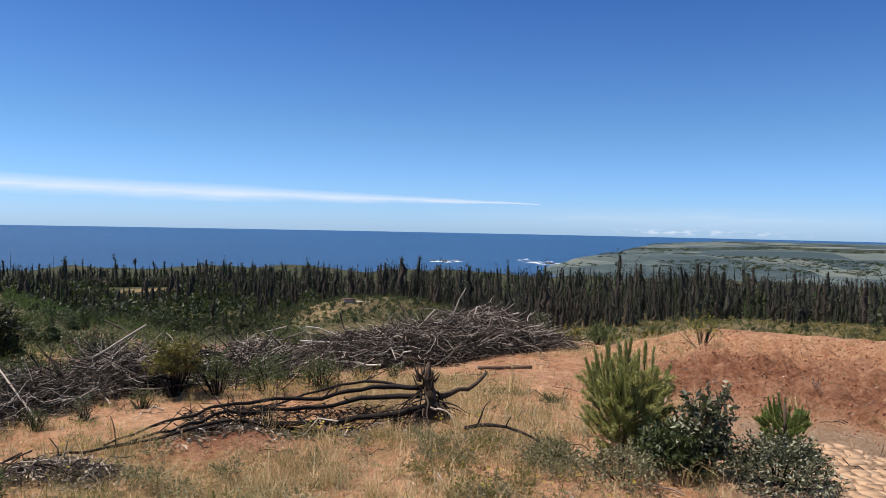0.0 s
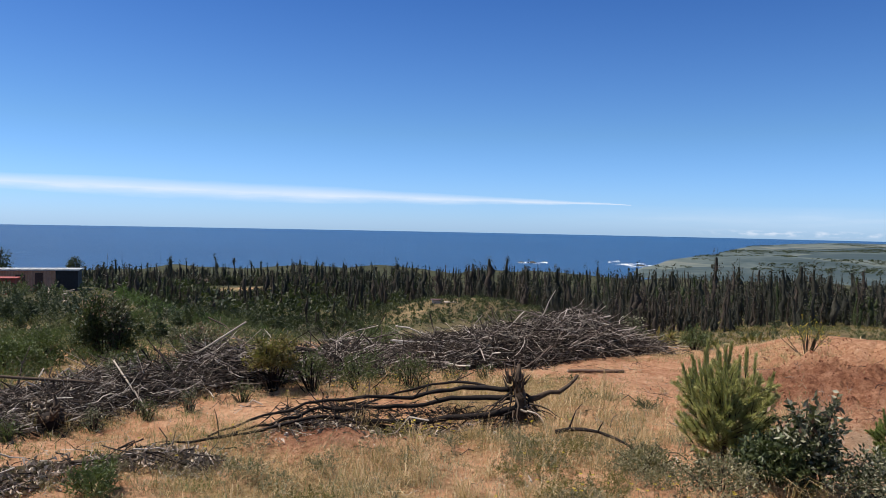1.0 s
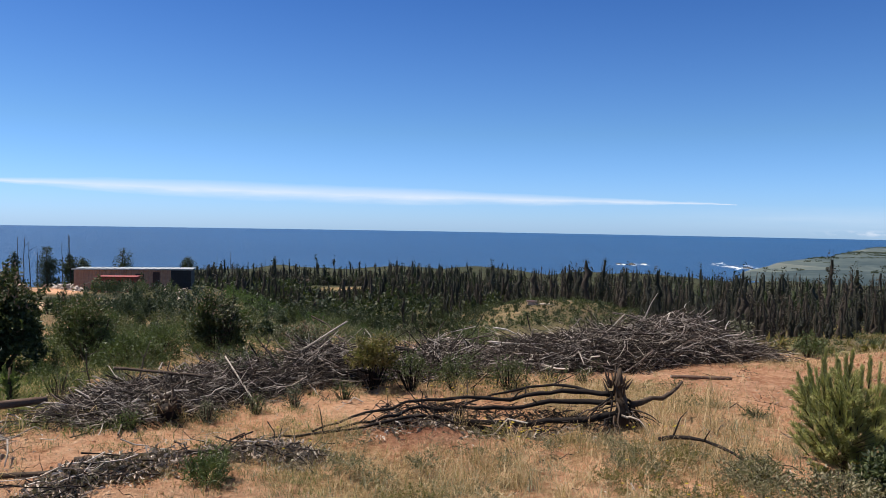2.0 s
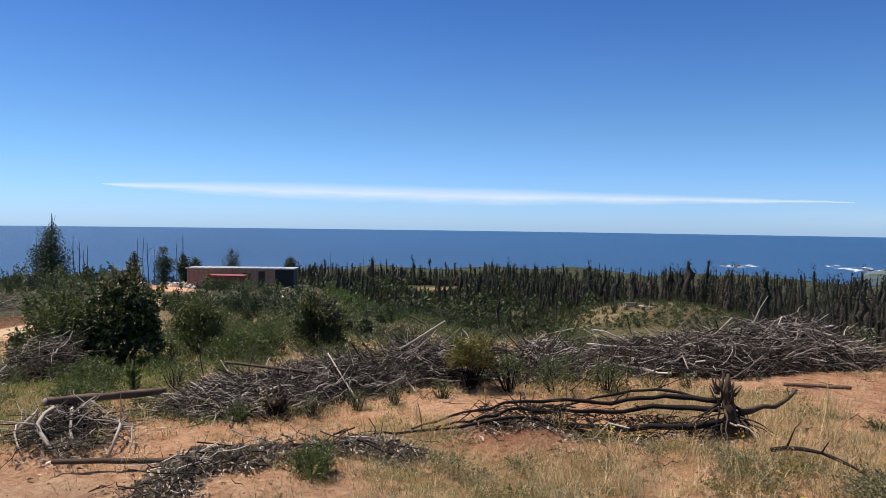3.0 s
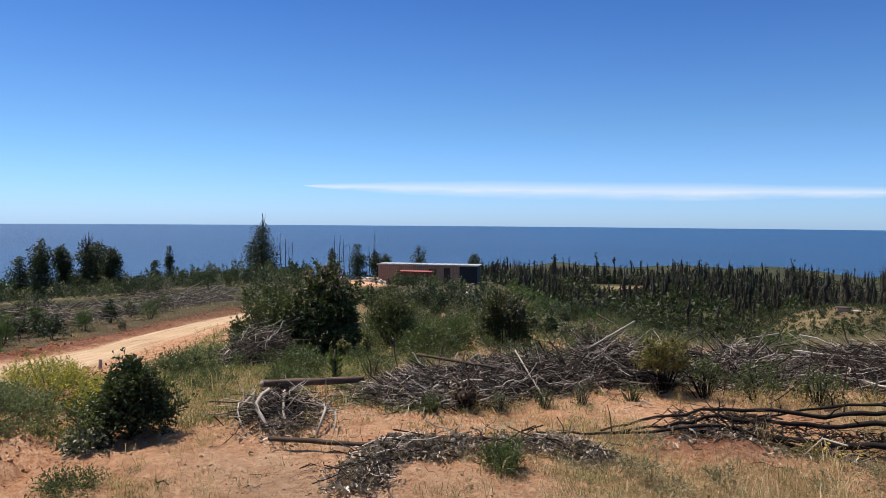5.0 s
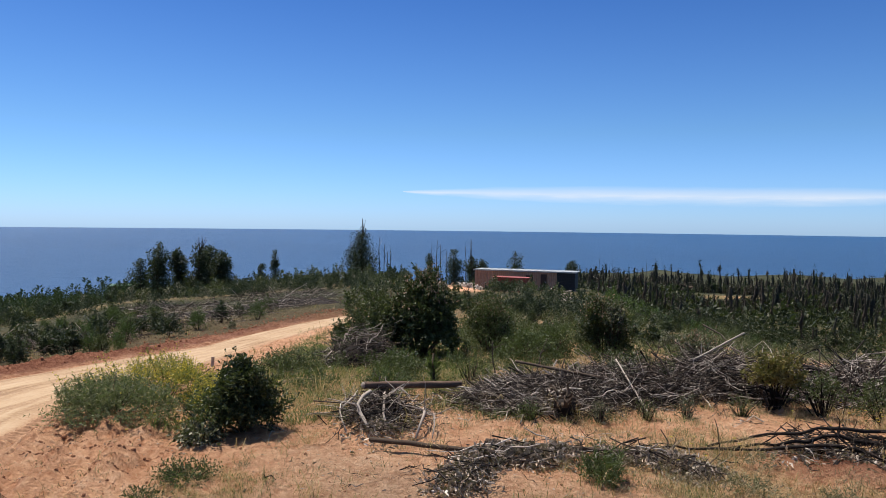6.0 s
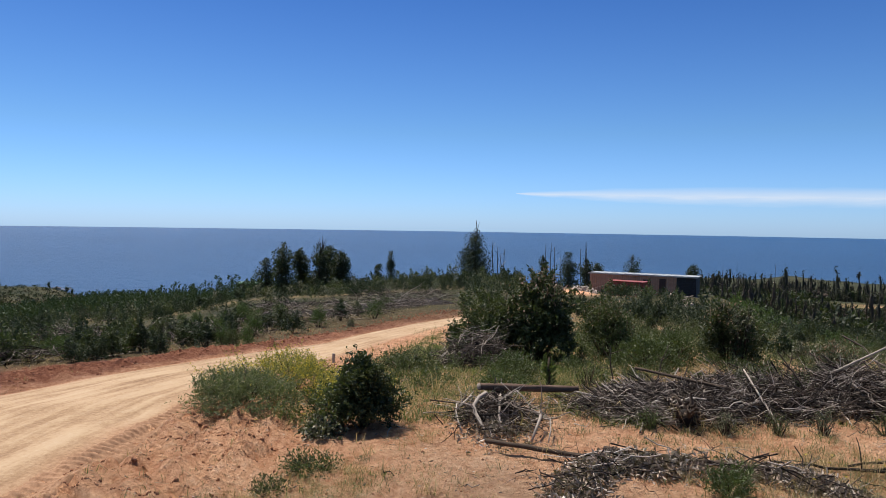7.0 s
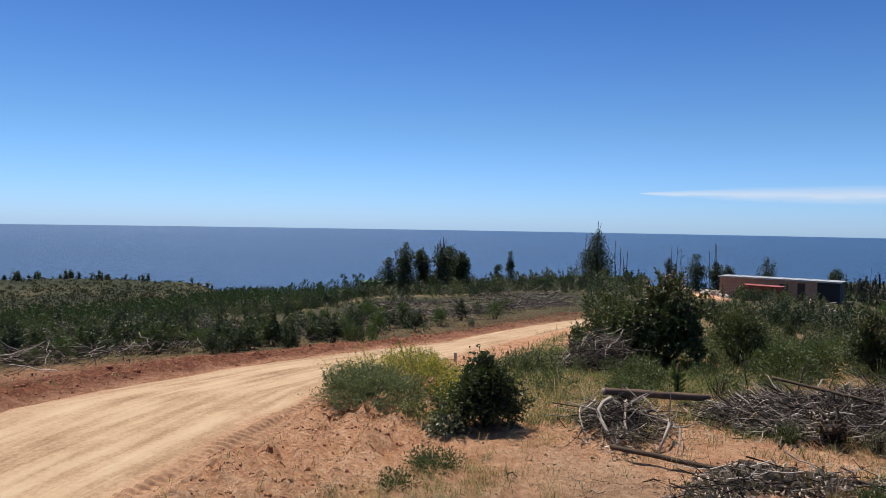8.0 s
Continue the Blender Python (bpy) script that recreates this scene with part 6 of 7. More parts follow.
cut_log((0.55, 10.4, 0.03), (1.35, 10.55, 0.03), 0.025, "short brown log lying on bare earth", 5)
# bleached limbs hanging from the propped log
for i, (a, m_, b, r) in enumerate([((-5.74, 4.62, 0.27), (-5.62, 4.35, 0.20), (-5.24, 4.22, 0.02), 0.024), ((-5.64, 4.72, 0.25), (-5.40, 4.50, 0.16), (-5.14, 4.36, 0.02), 0.016), ((-5.86, 4.54, 0.24), (-5.80, 4.30, 0.13), (-5.50, 4.14, 0.02), 0.012),
                                  ((-5.14, 4.80, 0.17), (-4.98, 4.66, 0.16), (-4.88, 4.44, 0.02), 0.018), ((-5.20, 4.74, 0.10), (-4.90, 4.70, 0.14), (-4.74, 4.52, 0.02), 0.011)]):
    long_branch([a, m_, b], r, r * 0.55, WOOD_PALE, "bleached bent limb leaning on a log", "fallen_branch", "branch", 7, "bleached limbs", 2, 20 + i)
for i, (a, b, r) in enumerate([((-4.1, 4.45, 0.05), (-5.0, 4.0, 0.10), 0.022), ((-3.2, 5.5, 0.06), (-4.3, 4.75, 0.06), 0.02)]):
    cut_log(a, b, r, "dark half-buried branch beside dead leaves", 30 + i, BARK_BROWN)


def dark_root_ball(x, y, r, seed, label):
    g = np.random.default_rng(seed)
    e = thing("root_ball", x, y, height_at(x, y), 0, label, "root ball")
    core = CHUNKS[seed % 8]
    part("core", smooth(fast_mesh("core", core[0] * r * np.array([0.8, 0.6, 0.9]) + [0, 0, r * 0.6], core[1])), BARK_DARK, e)
    for i in range(14):
        d = sphere_dirs(1, g, -0.1)[0]
        pts = np.array([[0, 0, r * 0.6]]) + np.linspace(0.3, g.uniform(1.0, 1.7), 6)[:, None] * d * r + g.normal(size=(6, 3)) * 0.02
        part("root", tubes_mesh("root", [tube(pts, np.linspace(0.03, 0.007, 6), 6, rough=0.15, seed=i)]), BARK_BROWN, e)


dark_root_ball(-4.45, 6.15, 0.17, 3, "dark torn root ball at the windrow foot")
dark_root_ball(-5.95, 4.95, 0.15, 5, "dark root ball under the propped log")
dark_root_ball(-1.3, 10.6, 0.22, 6, "dark upright root ball on the windrow")


def leaf_heap(points, width, tall, n, seed, label):
    """Curled dead leaves and bark heaped along a line."""
    g = np.random.default_rng(seed)
    line = spline(points, 0.05)
    i = g.integers(len(line), size=n)
    off = g.normal(size=(n, 2)) * width
    r = np.linalg.norm(off, axis=1) / width
    xy = line[i] + off
    z = height(xy[:, 0], xy[:, 1])
    lump = tall * (0.7 + 0.5 * vnoise(i * 0.06, np.zeros(n), seed))
    P = np.column_stack([xy, z + 0.01 + lump * np.exp(-r * r * 0.7) * g.random(n) ** 0.5])
    A = unit(g.normal(size=(n, 3)) + [0, 0, 0.3])
    L = g.uniform(0.035, 0.085, n)
    V, F = leaf_blades(P, A, L, L * g.uniform(0.2, 0.38, n), g, 0.6, 0.25)
    o0 = np.array([line[0][0], line[0][1], height_at(*line[0])])
    e = thing("leaf_heap", *o0, 0, label, "leaf heap")
    tagged(part("dead_foliage", fast_mesh("leaves", V - o0, F), LEAF_DEAD, e), kind="stuff")
    mats = []
    for _ in range(45):
        k = g.integers(len(line))
        q = line[k] + g.normal(size=2) * width * 0.8
        mats.append((STICK_VF[g.integers(14)], aim_matrix([q[0] - o0[0], q[1] - o0[1], height_at(*q) - o0[2] + tall * g.uniform(0.1, 0.8)], [g.normal(), g.normal(), g.normal() * 0.2], g.uniform(0.2, 0.7), 0.5, 0)))
    V, F = place(None, mats)
    tagged(part("fine_brush", fast_mesh("twigs", V, F), BARK_GREY, e), kind="stuff")


leaf_heap([(-3.75, 3.75), (-4.0, 4.2), (-3.95, 4.65), (-3.6, 5.0)], 0.115, 0.16, 3800, 1, "heap of curled grey-brown dead leaves on bare earth")
leaf_heap([(-2.65, 5.55), (-3.05, 5.6), (-3.45, 5.35)], 0.12, 0.13, 3200, 2, "heap of pale curled dead leaves in dry grass")
leaf_heap([(-2.3, 6.45), (-1.5, 6.75), (-0.8, 7.0)], 0.20, 0.12, 1300, 3, "litter of dark dead leaves under charred trunks")
leaf_heap([(-5.15, 4.3), (-5.5, 4.55), (-5.9, 4.9)], 0.18, 0.10, 1500, 4, "dead leaves and bark under the propped log")


# ---- thin dead stems standing in and by the windrows ----
_g = np.random.default_rng(77)
for i, (a, d, h) in enumerate([(17.5, 9.3, 0.72), (14.3, 9.2, 0.62), (12.2, 9.4, 0.55), (10.5, 9.0, 0.66), (9.5, 9.1, 0.5), (8.2, 9.2, 0.7), (6.8, 9.4, 0.48), (1.8, 12.0, 0.95), (2.6, 12.2, 0.9), (16.0, 8.9, 0.5), (29.0, 9.3, 0.6), (38.0, 9.0, 0.6), (41.0, 9.2, 0.55)]):
    x, y = at(a, d)
    q = np.linspace(0, 1, 7)[:, None]
    lean_ = _g.normal(size=3) * [0.16, 0.10, 0] * h
    base = q * (np.array([0, 0, h]) + lean_) + np.cumsum(_g.normal(size=(7, 3)), 0) * 0.008
    e = thing("dead_sapling", x, y, height_at(x, y) - 0.02, 0, "thin bare dead sapling standing by the branches", "dead sapling", "dead saplings by the windrow")
    part("stem", tubes_mesh("stem", [tube(base, np.linspace(0.011, 0.004, 7), 6)]), BARK_GREY, e)
    for _ in range(4):
        k = _g.integers(2, 6)
        dd = np.array([_g.normal(), _g.normal(), _g.uniform(0.4, 1.2)]) * 0.11
        part("twig", tubes_mesh("twig", [tube(np.linspace(base[k], base[k] + dd, 4), np.linspace(0.005, 0.002, 4), 4)]), BARK_GREY, e)


# ---- bushes near by ----
def bush(az, d, h, rx, material, label, seed, sprigs=260, per=7, leaf=0.055, width=0.024, lumps=6, up=0.7, shape=0.8, lean=(0, 0), stem_mat=None, low=-0.85, reach=0.16, flowers=0, xy=None, group="", name="bush", category="bush", tips=0):
    x, y = xy if xy else at(az, d)
    e = thing(name, x, y, height_at(x, y) - 0.02, 0, label, category, group)
    (SV, SF), (V, F) = bush_arrays(seed, h, rx * 1.4, rx * 1.3, int(sprigs * 1.8), per, leaf * 0.8, width * 0.8, lumps, up, reach, low, lean, shape)
    part("woody_base", smooth(tidy_quads("stems", SV, SF)), stem_mat or BARK_BROWN, e)
    part("foliage", fast_mesh("foliage", V, F), material, e)
    if tips:
        g = np.random.default_rng(seed + 6)
        ends_ = V[2::4]
        k = g.choice(len(ends_), tips * 12)
        k = k[np.argsort(-(ends_[k, 2] + 0.12 * h * g.normal(size=len(k))))[:tips * 4]]
        A = g.normal(size=(len(k), 3)) * 0.5 + [0, 0, 0.7]
        TV, TF = leaf_blades(ends_[k] + g.normal(size=(len(k), 3)) * 0.02, A, leaf * g.uniform(0.6, 1.1, len(k)), width * g.uniform(0.6, 1.0, len(k)), g)
        tagged(part("young_growth", fast_mesh("young_growth", TV, TF), LEAF_TIP, e, "reddish young leaf tips"), kind="stuff")
    if flowers:
        g = np.random.default_rng(seed + 5)
        k = g.choice(len(V) // 4, flowers)
        P = V[k * 4 + 2] + g.normal(size=(flowers, 3)) * 0.02 + [0, 0, 0.015]
        FV, FF = leaf_blades(np.repeat(P, 3, 0), g.normal(size=(flowers * 3, 3)), np.full(flowers * 3, 0.016), np.full(flowers * 3, 0.012), g)
        tagged(part("blossom", fast_mesh("blossom", FV, FF), PETAL, e), kind="stuff")
    return e


bush(46.9, 11.6, 1.66, 0.80, LEAF_EUC, "tall dark glossy-leaved bush with reddish dry tips", 1, 1500, 8, 0.075, 0.036, 6, shape=0.5, lean=(0.2, 0.1), tips=260)
bush(50.4, 11.7, 1.15, 0.55, LEAF_OLIVE, "olive-green bush against a taller dark one", 2, 760, 7, 0.065, 0.028, shape=0.8)
bush(51.6, 11.2, 0.55, 0.36, LEAF_GREEN, "low green bush beside the branches", 3, 260, 7, 0.05, 0.02)
bush(41.2, 12.2, 1.22, 0.58, LEAF_OLIVE, "brownish olive bush with thin stems", 4, 760, 7, 0.055, 0.022, shape=0.65, tips=110)
bush(38.4, 11.4, 0.56, 0.50, LEAF_GREEN, "fresh green low bush behind the windrow", 5, 340, 7, 0.05, 0.02)
bush(36.6, 11.9, 0.70, 0.40, LEAF_GREEN, "fresh green bush in front of a darker one", 55, 280, 7, 0.05, 0.02)
bush(32.4, 12.5, 1.10, 0.55, LEAF_EUC, "dark bush with greyish leaf tips behind the windrow", 6, 760, 7, 0.06, 0.028, shape=0.6, tips=120)
bush(31.6, 12.3, 1.16, 0.26, LEAF_GREY, "pale grey-leaved shoots rising through a dark bush", 66, 110, 6, 0.065, 0.026, shape=0.7, low=0.2)
bush(53.0, 11.9, 0.66, 0.22, LEAF_EUC, "small upright dark bush by the road", 7, 150, 6, 0.06, 0.025, shape=0.6)
bush(25.6, 10.6, 0.78, 0.32, LEAF_GREY, "pale grey-green bush above cut branches", 8, 240, 6, 0.055, 0.022, shape=0.6, tips=70)
bush(20.4, 8.75, 0.80, 0.27, LEAF_BROWN, "yellow-brown leaved bush on dark stems", 9, 260, 7, 0.055, 0.026, shape=0.95, low=-0.1, stem_mat=BARK_DARK)
bush(17.2, 8.65, 0.62, 0.30, LEAF_OLIVE, "thin olive bush with bare dark stems", 10, 100, 6, 0.045, 0.02, low=-0.3, stem_mat=BARK_DARK)
bush(13.6, 8.75, 0.56, 0.34, LEAF_OLIVE, "sparse olive bush with bare dark stems", 11, 150, 6, 0.042, 0.018, stem_mat=BARK_DARK)
bush(9.6, 8.8, 0.50, 0.30, LEAF_OLIVE, "sparse low olive bush by the charred trunks", 12, 130, 6, 0.04, 0.018, stem_mat=BARK_DARK)
bush(31.5, 8.9, 0.55, 0.22, LEAF_GREY, "thin grey-green bush in the windrow", 13, 90, 6, 0.05, 0.02)
bush(12.0, 12.0, 0.75, 0.50, LEAF_GREEN, "fresh green bush behind the windrow", 14, 260, 6, 0.05, 0.02)
bush(-12.5, 14.0, 0.50, 0.35, LEAF_GREEN, "yellow-green low bush at the end of the windrow", 15, 160, 6, 0.05, 0.02)
bush(-20.0, 11.9, 0.62, 0.36, LEAF_GREEN, "airy pale weed bush with small yellow flowers", 16, 120, 5, 0.035, 0.012, low=-0.2, flowers=130)
bush(-7.8, 13.6, 0.85, 0.22, LEAF_GREY, "pale dead-leaved shrub behind the windrow", 17, 90, 6, 0.06, 0.022, shape=0.7)
bush(0, 0, 0.86, 0.36, LEAF_EUC, "dark glossy upright bush on bare earth", 18, 900, 8, 0.055, 0.026, 14, shape=0.55, xy=(-6.36, 3.56))
bush(0, 0, 0.50, 0.30, LEAF_OLIVE, "olive shoots at the side of a dark bush", 19, 150, 6, 0.05, 0.02, xy=(-6.5, 3.28))
bush(0, 0, 0.22, 0.24, LEAF_GREY, "low grey-leaved seedling by a dark bush", 20, 90, 6, 0.06, 0.026, xy=(-6.3, 3.05))
bush(0, 0, 0.44, 0.66, LEAF_ROADSIDE, "dense grey-green weed bush beside the road", 21, 1150, 8, 0.040, 0.013, 8, xy=(-7.55, 2.75), flowers=30)
bush(0, 0, 0.52, 0.76, LEAF_MUSTARD, "yellow-flowering weed bush beside the road", 22, 1050, 7, 0.036, 0.010, 8, xy=(-8.1, 3.6), flowers=1900)
bush(0, 0, 0.40, 0.55, LEAF_MUSTARD, "low dry weeds with scattered yellow flowers", 23, 600, 6, 0.036, 0.010, 8, xy=(-7.3, 3.9), flowers=900)
bush(0, 0, 0.26, 0.20, LEAF_GREEN, "bright green tuft of weeds by dead leaves", 24, 130, 6, 0.07, 0.012, xy=(-3.15, 4.85), up=1.4)
bush(0, 0, 0.80, 0.27, LEAF_GREY, "grey-green broad-leaved shrub beside a young pine", 25, 230, 7, 0.075, 0.032, 9, shape=0.8, up=0.4, xy=(2.22, 6.0), stem_mat=BARK_DARK, tips=30)
bush(0, 0, 0.46, 0.34, LEAF_EUC, "dark shaded undergrowth beneath a young pine", 125, 260, 7, 0.06, 0.028, 7, xy=(1.95, 5.95), stem_mat=BARK_DARK)
bush(0, 0, 0.50, 0.46, LEAF_GREY, "low dusty grey shrub with dead twigs", 26, 330, 7, 0.05, 0.022, xy=(2.75, 5.75), stem_mat=BARK_DARK)
bush(0, 0, 0.30, 0.36, LEAF_DUSTY, "low dusty olive weeds under a young pine", 27, 220, 6, 0.045, 0.016, xy=(1.45, 5.65))
bush(0, 0, 0.26, 0.34, LEAF_DUSTY, "low dusty weeds in dry grass", 28, 200, 6, 0.035, 0.014, xy=(0.95, 6.0))
bush(0, 0, 0.32, 0.34, LEAF_GREEN, "low green weeds by the dark bush", 29, 180, 6, 0.04, 0.016, xy=(-6.6, 5.6))
bush(0, 0, 0.40, 0.45, LEAF_GREEN, "low green weeds below the tall bush", 30, 260, 6, 0.045, 0.016, xy=(-7.5, 6.6))
bush(0, 0, 0.35, 0.4, LEAF_OLIVE, "low olive weeds in dry grass", 31, 200, 6, 0.04, 0.016, xy=(-8.7, 5.6))
bush(0, 0, 0.16, 0.3, LEAF_GREEN, "patch of low green weeds on bare earth", 32, 160, 6, 0.03, 0.014, xy=(-5.5, 2.55))
bush(0, 0, 0.14, 0.16, LEAF_OLIVE, "small olive tussock on bare earth", 33, 90, 6, 0.04, 0.01, xy=(-5.2, 2.05), up=1.3)

for i, (a, d, h, r, mt, lb) in enumerate([(38.5, 7.35, 0.22, 0.16, LEAF_GREEN, "green weed tuft at the windrow foot"), (33.0, 7.5, 0.30, 0.14, LEAF_GREY, "thin grey weed at the windrow foot"),
        (29.5, 7.75, 0.26, 0.15, LEAF_OLIVE, "olive weed at the windrow foot"), (26.5, 7.9, 0.34, 0.16, LEAF_GREY, "thin dusty weed at the windrow foot"), (22.6, 8.3, 0.30, 0.2, LEAF_OLIVE, "olive weed before the branches"),
        (6.0, 9.2, 0.30, 0.22, LEAF_GREEN, "green weeds with yellow tips by the windrow"), (3.5, 9.6, 0.24, 0.2, LEAF_OLIVE, "low olive weeds by the windrow"), (28.0, 9.0, 0.62, 0.2, LEAF_GREEN, "upright green bush growing through branches"),
        (32.3, 9.2, 0.55, 0.22, LEAF_GREEN, "green bush growing through branches"), (43.0, 9.0, 0.5, 0.25, LEAF_OLIVE, "olive bush growing through branches"), (-3.5, 9.8, 0.10, 0.3, LEAF_GREEN, "flat green weed patch on red earth"),
        (-5.0, 8.6, 0.09, 0.3, LEAF_GREEN, "flat green weed patch on red earth"), (-9.0, 8.3, 0.16, 0.2, LEAF_OLIVE, "dusty olive weed on red earth")]):
    bush(a, d, h, r * 0.8, mt, lb, 300 + i, 60, 5, 0.036, 0.010, 4, up=1.3)


def weed_cover():
    """Knee-high green and olive weeds that cover the ground between the bushes."""
    g = np.random.default_rng(64)
    kit = [(bush_arrays(900 + s, 0.34, 0.30, 0.28, 50, 5, 0.05, 0.014, 5, 1.3, 0.12, shape=0.9)[1], 0.34) for s in range(8)]
    p = np.vstack([polar_points(g, 520, 20, 47, 9.6, 19), polar_points(g, 200, -2, 22, 10.6, 19), polar_points(g, 70, 47, 58, 8.6, 12.0)])
    side = road_side(p[:, 0], p[:, 1])
    p = p[np.abs(side) > ROAD_HALF + 0.8]
    tone = fbm(p[:, 0] / 1.6, p[:, 1] / 1.6, 44, 3) + 0.25 * g.normal(size=len(p))
    p, tone = p[tone > -0.35], tone[tone > -0.35]
    for nm, sel, mat, lab in (("green_weeds", tone > 0.15, LEAF_GREEN, "fresh green weeds between the bushes"), ("olive_weeds", tone <= 0.15, LEAF_OLIVE, "olive weeds between the bushes")):
        V, F = scatter(kit, p[sel], g, 0.35, 1.0, 0.02)
        tagged(ob_mesh(nm, fast_mesh(nm, V, F), mat), lab, "weeds", kind="stuff")


def foreground_weeds():
    """Dense low weeds, dusty grey-green and withered brown, in the dry grass before the pines and trunks."""
    g = np.random.default_rng(65)
    kit = [(bush_arrays(930 + s, 0.24, 0.24, 0.22, 70, 5, 0.030, 0.009, 6, 1.0, 0.07, shape=0.9, stems_n=3)[1], 0.24) for s in range(8)]
    p = np.vstack([polar_points(g, 190, -22, 2, 4.3, 6.6), polar_points(g, 40, 4, 40, 4.3, 6.6), polar_points(g, 26, 40, 62, 4.4, 6.2)])
    grass = ground_masks(p[:, 0], p[:, 1], road_side(p[:, 0], p[:, 1]))["grass"]
    p = p[(grass + 0.5 * fbm(p[:, 0] * 1.4, p[:, 1] * 1.4, 48, 3) > 0.42)]
    tone = fbm(p[:, 0], p[:, 1], 49, 3) + 0.3 * g.normal(size=len(p))
    for nm, lo, hi, mat, lab in (("dusty_weed_plants", 0.1, 9, LEAF_DUSTY, "dusty grey-green weeds in dry grass"), ("withered_weed_plants", -0.25, 0.1, LEAF_BROWN, "withered brown weeds in dry grass"),
                                 ("olive_weed_plants", -9, -0.25, LEAF_DUSTY, "olive weeds in dry grass")):
        V, F = scatter(kit, p[(tone >= lo) & (tone < hi)], g, 0.3, 0.9, 0.01)
        tagged(ob_mesh(nm, fast_mesh(nm, V, F), mat), lab, "weeds", kind="stuff")


weed_cover()
foreground_weeds()


def pine_sapling(x, y, h, r, shoots, seed, label, material=NEEDLE):
    """Upright candles of long needles over a skirt of spreading shoots."""
    g = np.random.default_rng(seed)
    z = height_at(x, y)
    e = thing("pine_sapling", x, y, z - 0.02, 0, label, "young pine", "young pines near the path")
    part("trunk", tubes_mesh("trunk", [tube(np.array([[0, 0, 0], [0.01, 0, h * 0.4], [0, 0.01, h * 0.8]]), [0.03, 0.022, 0.01], 7)]), BARK_BROWN, e)
    Ps, As, Ls, twigs = [], [], [], []
    leaders = max(5, shoots // 6)
    for i in range(shoots):
        a = g.uniform(0, 6.28)
        lead = i < leaders
        rr = r * math.sqrt(g.random()) * (0.85 if lead else 1.0)
        f = rr / r
        out = np.array([math.cos(a), math.sin(a), 0])
        if lead:
            z1 = h * (1.0 - 0.36 * f ** 1.5) * (1.0 if i == 0 else g.uniform(0.80, 1.0))
            ln_ = h * g.uniform(0.22, 0.36)
            d = unit(out * f * 0.28 + [0, 0, 1] + 0.06 * g.normal(size=3))
        else:
            z1 = h * (0.12 + 0.70 * g.random() ** 0.8) * (1 - 0.22 * f)
            ln_ = h * g.uniform(0.14, 0.24)
            d = unit(out * (0.25 + 0.75 * f) + [0, 0, 0.75] + 0.15 * g.normal(size=3))
        tip = out * rr + [0, 0, z1]
        b = tip - d * ln_
        b[2] = max(b[2], 0.02)
        twigs.append(tube(np.linspace(b, tip, 4), np.linspace(0.006, 0.003, 4), 4))
        n = 300 if lead else 170
        u = g.random(n) ** 0.85
        Ps.append(b + (tip - b) * u[:, None])
        As.append(unit(tip - b) * (1.5 if lead else 1.0) + unit(g.normal(size=(n, 3))) * (0.62 if lead else 0.8))
        Ls.append(h * g.uniform(0.048, 0.082, n) * (1 - 0.45 * u))
    part("shoot_frame", tubes_mesh("shoots", twigs), BARK_BROWN, e)
    P, A, L = np.vstack(Ps), np.vstack(As), np.concatenate(Ls)
    V, F = leaf_blades(P, A, L, np.full(len(L), 0.0050), g, 0.3)
    V[:, 2] = np.maximum(V[:, 2], 0.01)
    part("needles", fast_mesh("needles", V, F), material, e)
    return e


bush(86.8, 14.9, 0.30, 0.26, LEAF_TIP, "rusty dead shrub on the red road verge", 34, 120, 6, 0.05, 0.014)
pine_sapling(1.70, 6.5, 1.14, 0.46, 240, 1, "bushy young pine with grey-green upright shoots")
pine_sapling(3.2, 6.6, 0.62, 0.28, 120, 2, "small bright green young pine", NEEDLE_GREEN)
pine_sapling(*at(46.0, 9.1), 0.46, 0.12, 45, 3, "small pale green pine seedling", NEEDLE_GREEN)


# ---- shrubs over the slopes, near enough to pick apart ----
def shrub_kit():
    kit = []
    mats = [LEAF_EUC, LEAF_OLIVE, LEAF_SCRUB, LEAF_GREY, LEAF_YOUNG_PINE, LEAF_SCRUB, LEAF_YOUNG_PINE]
    labs = ["dark green shrub on the slope", "olive shrub on the slope", "dark leafy shrub on the slope", "grey-green shrub on the slope",
            "fresh green upright young pine on the slope", "dark upright shrub on the slope", "small green young pine on the slope"]
    for i, (mt, lb) in enumerate(zip(mats, labs)):
        e = thing("shrub", 0, 0, -300, 0, lb, "shrub", "shrubs on the slope")
        (SV, SF), (V, F) = bush_arrays(800 + i, 1.0, 0.55 + 0.06 * (i % 3), 0.55, 170, 6, *((0.15, 0.012) if i in (4, 6) else (0.095, 0.042)), 6, 1.8 if i in (4, 6) else 0.9, 0.2, shape=[0.6, 0.9, 0.7, 0.8, 0.5, 0.45, 0.4][i], stems_n=7)
        part("woody_base", smooth(tidy_quads("stems", SV, SF)), BARK_BROWN, e)
        part("foliage", fast_mesh("foliage", V, F), mt, e)
        kit.append(e)
    return kit


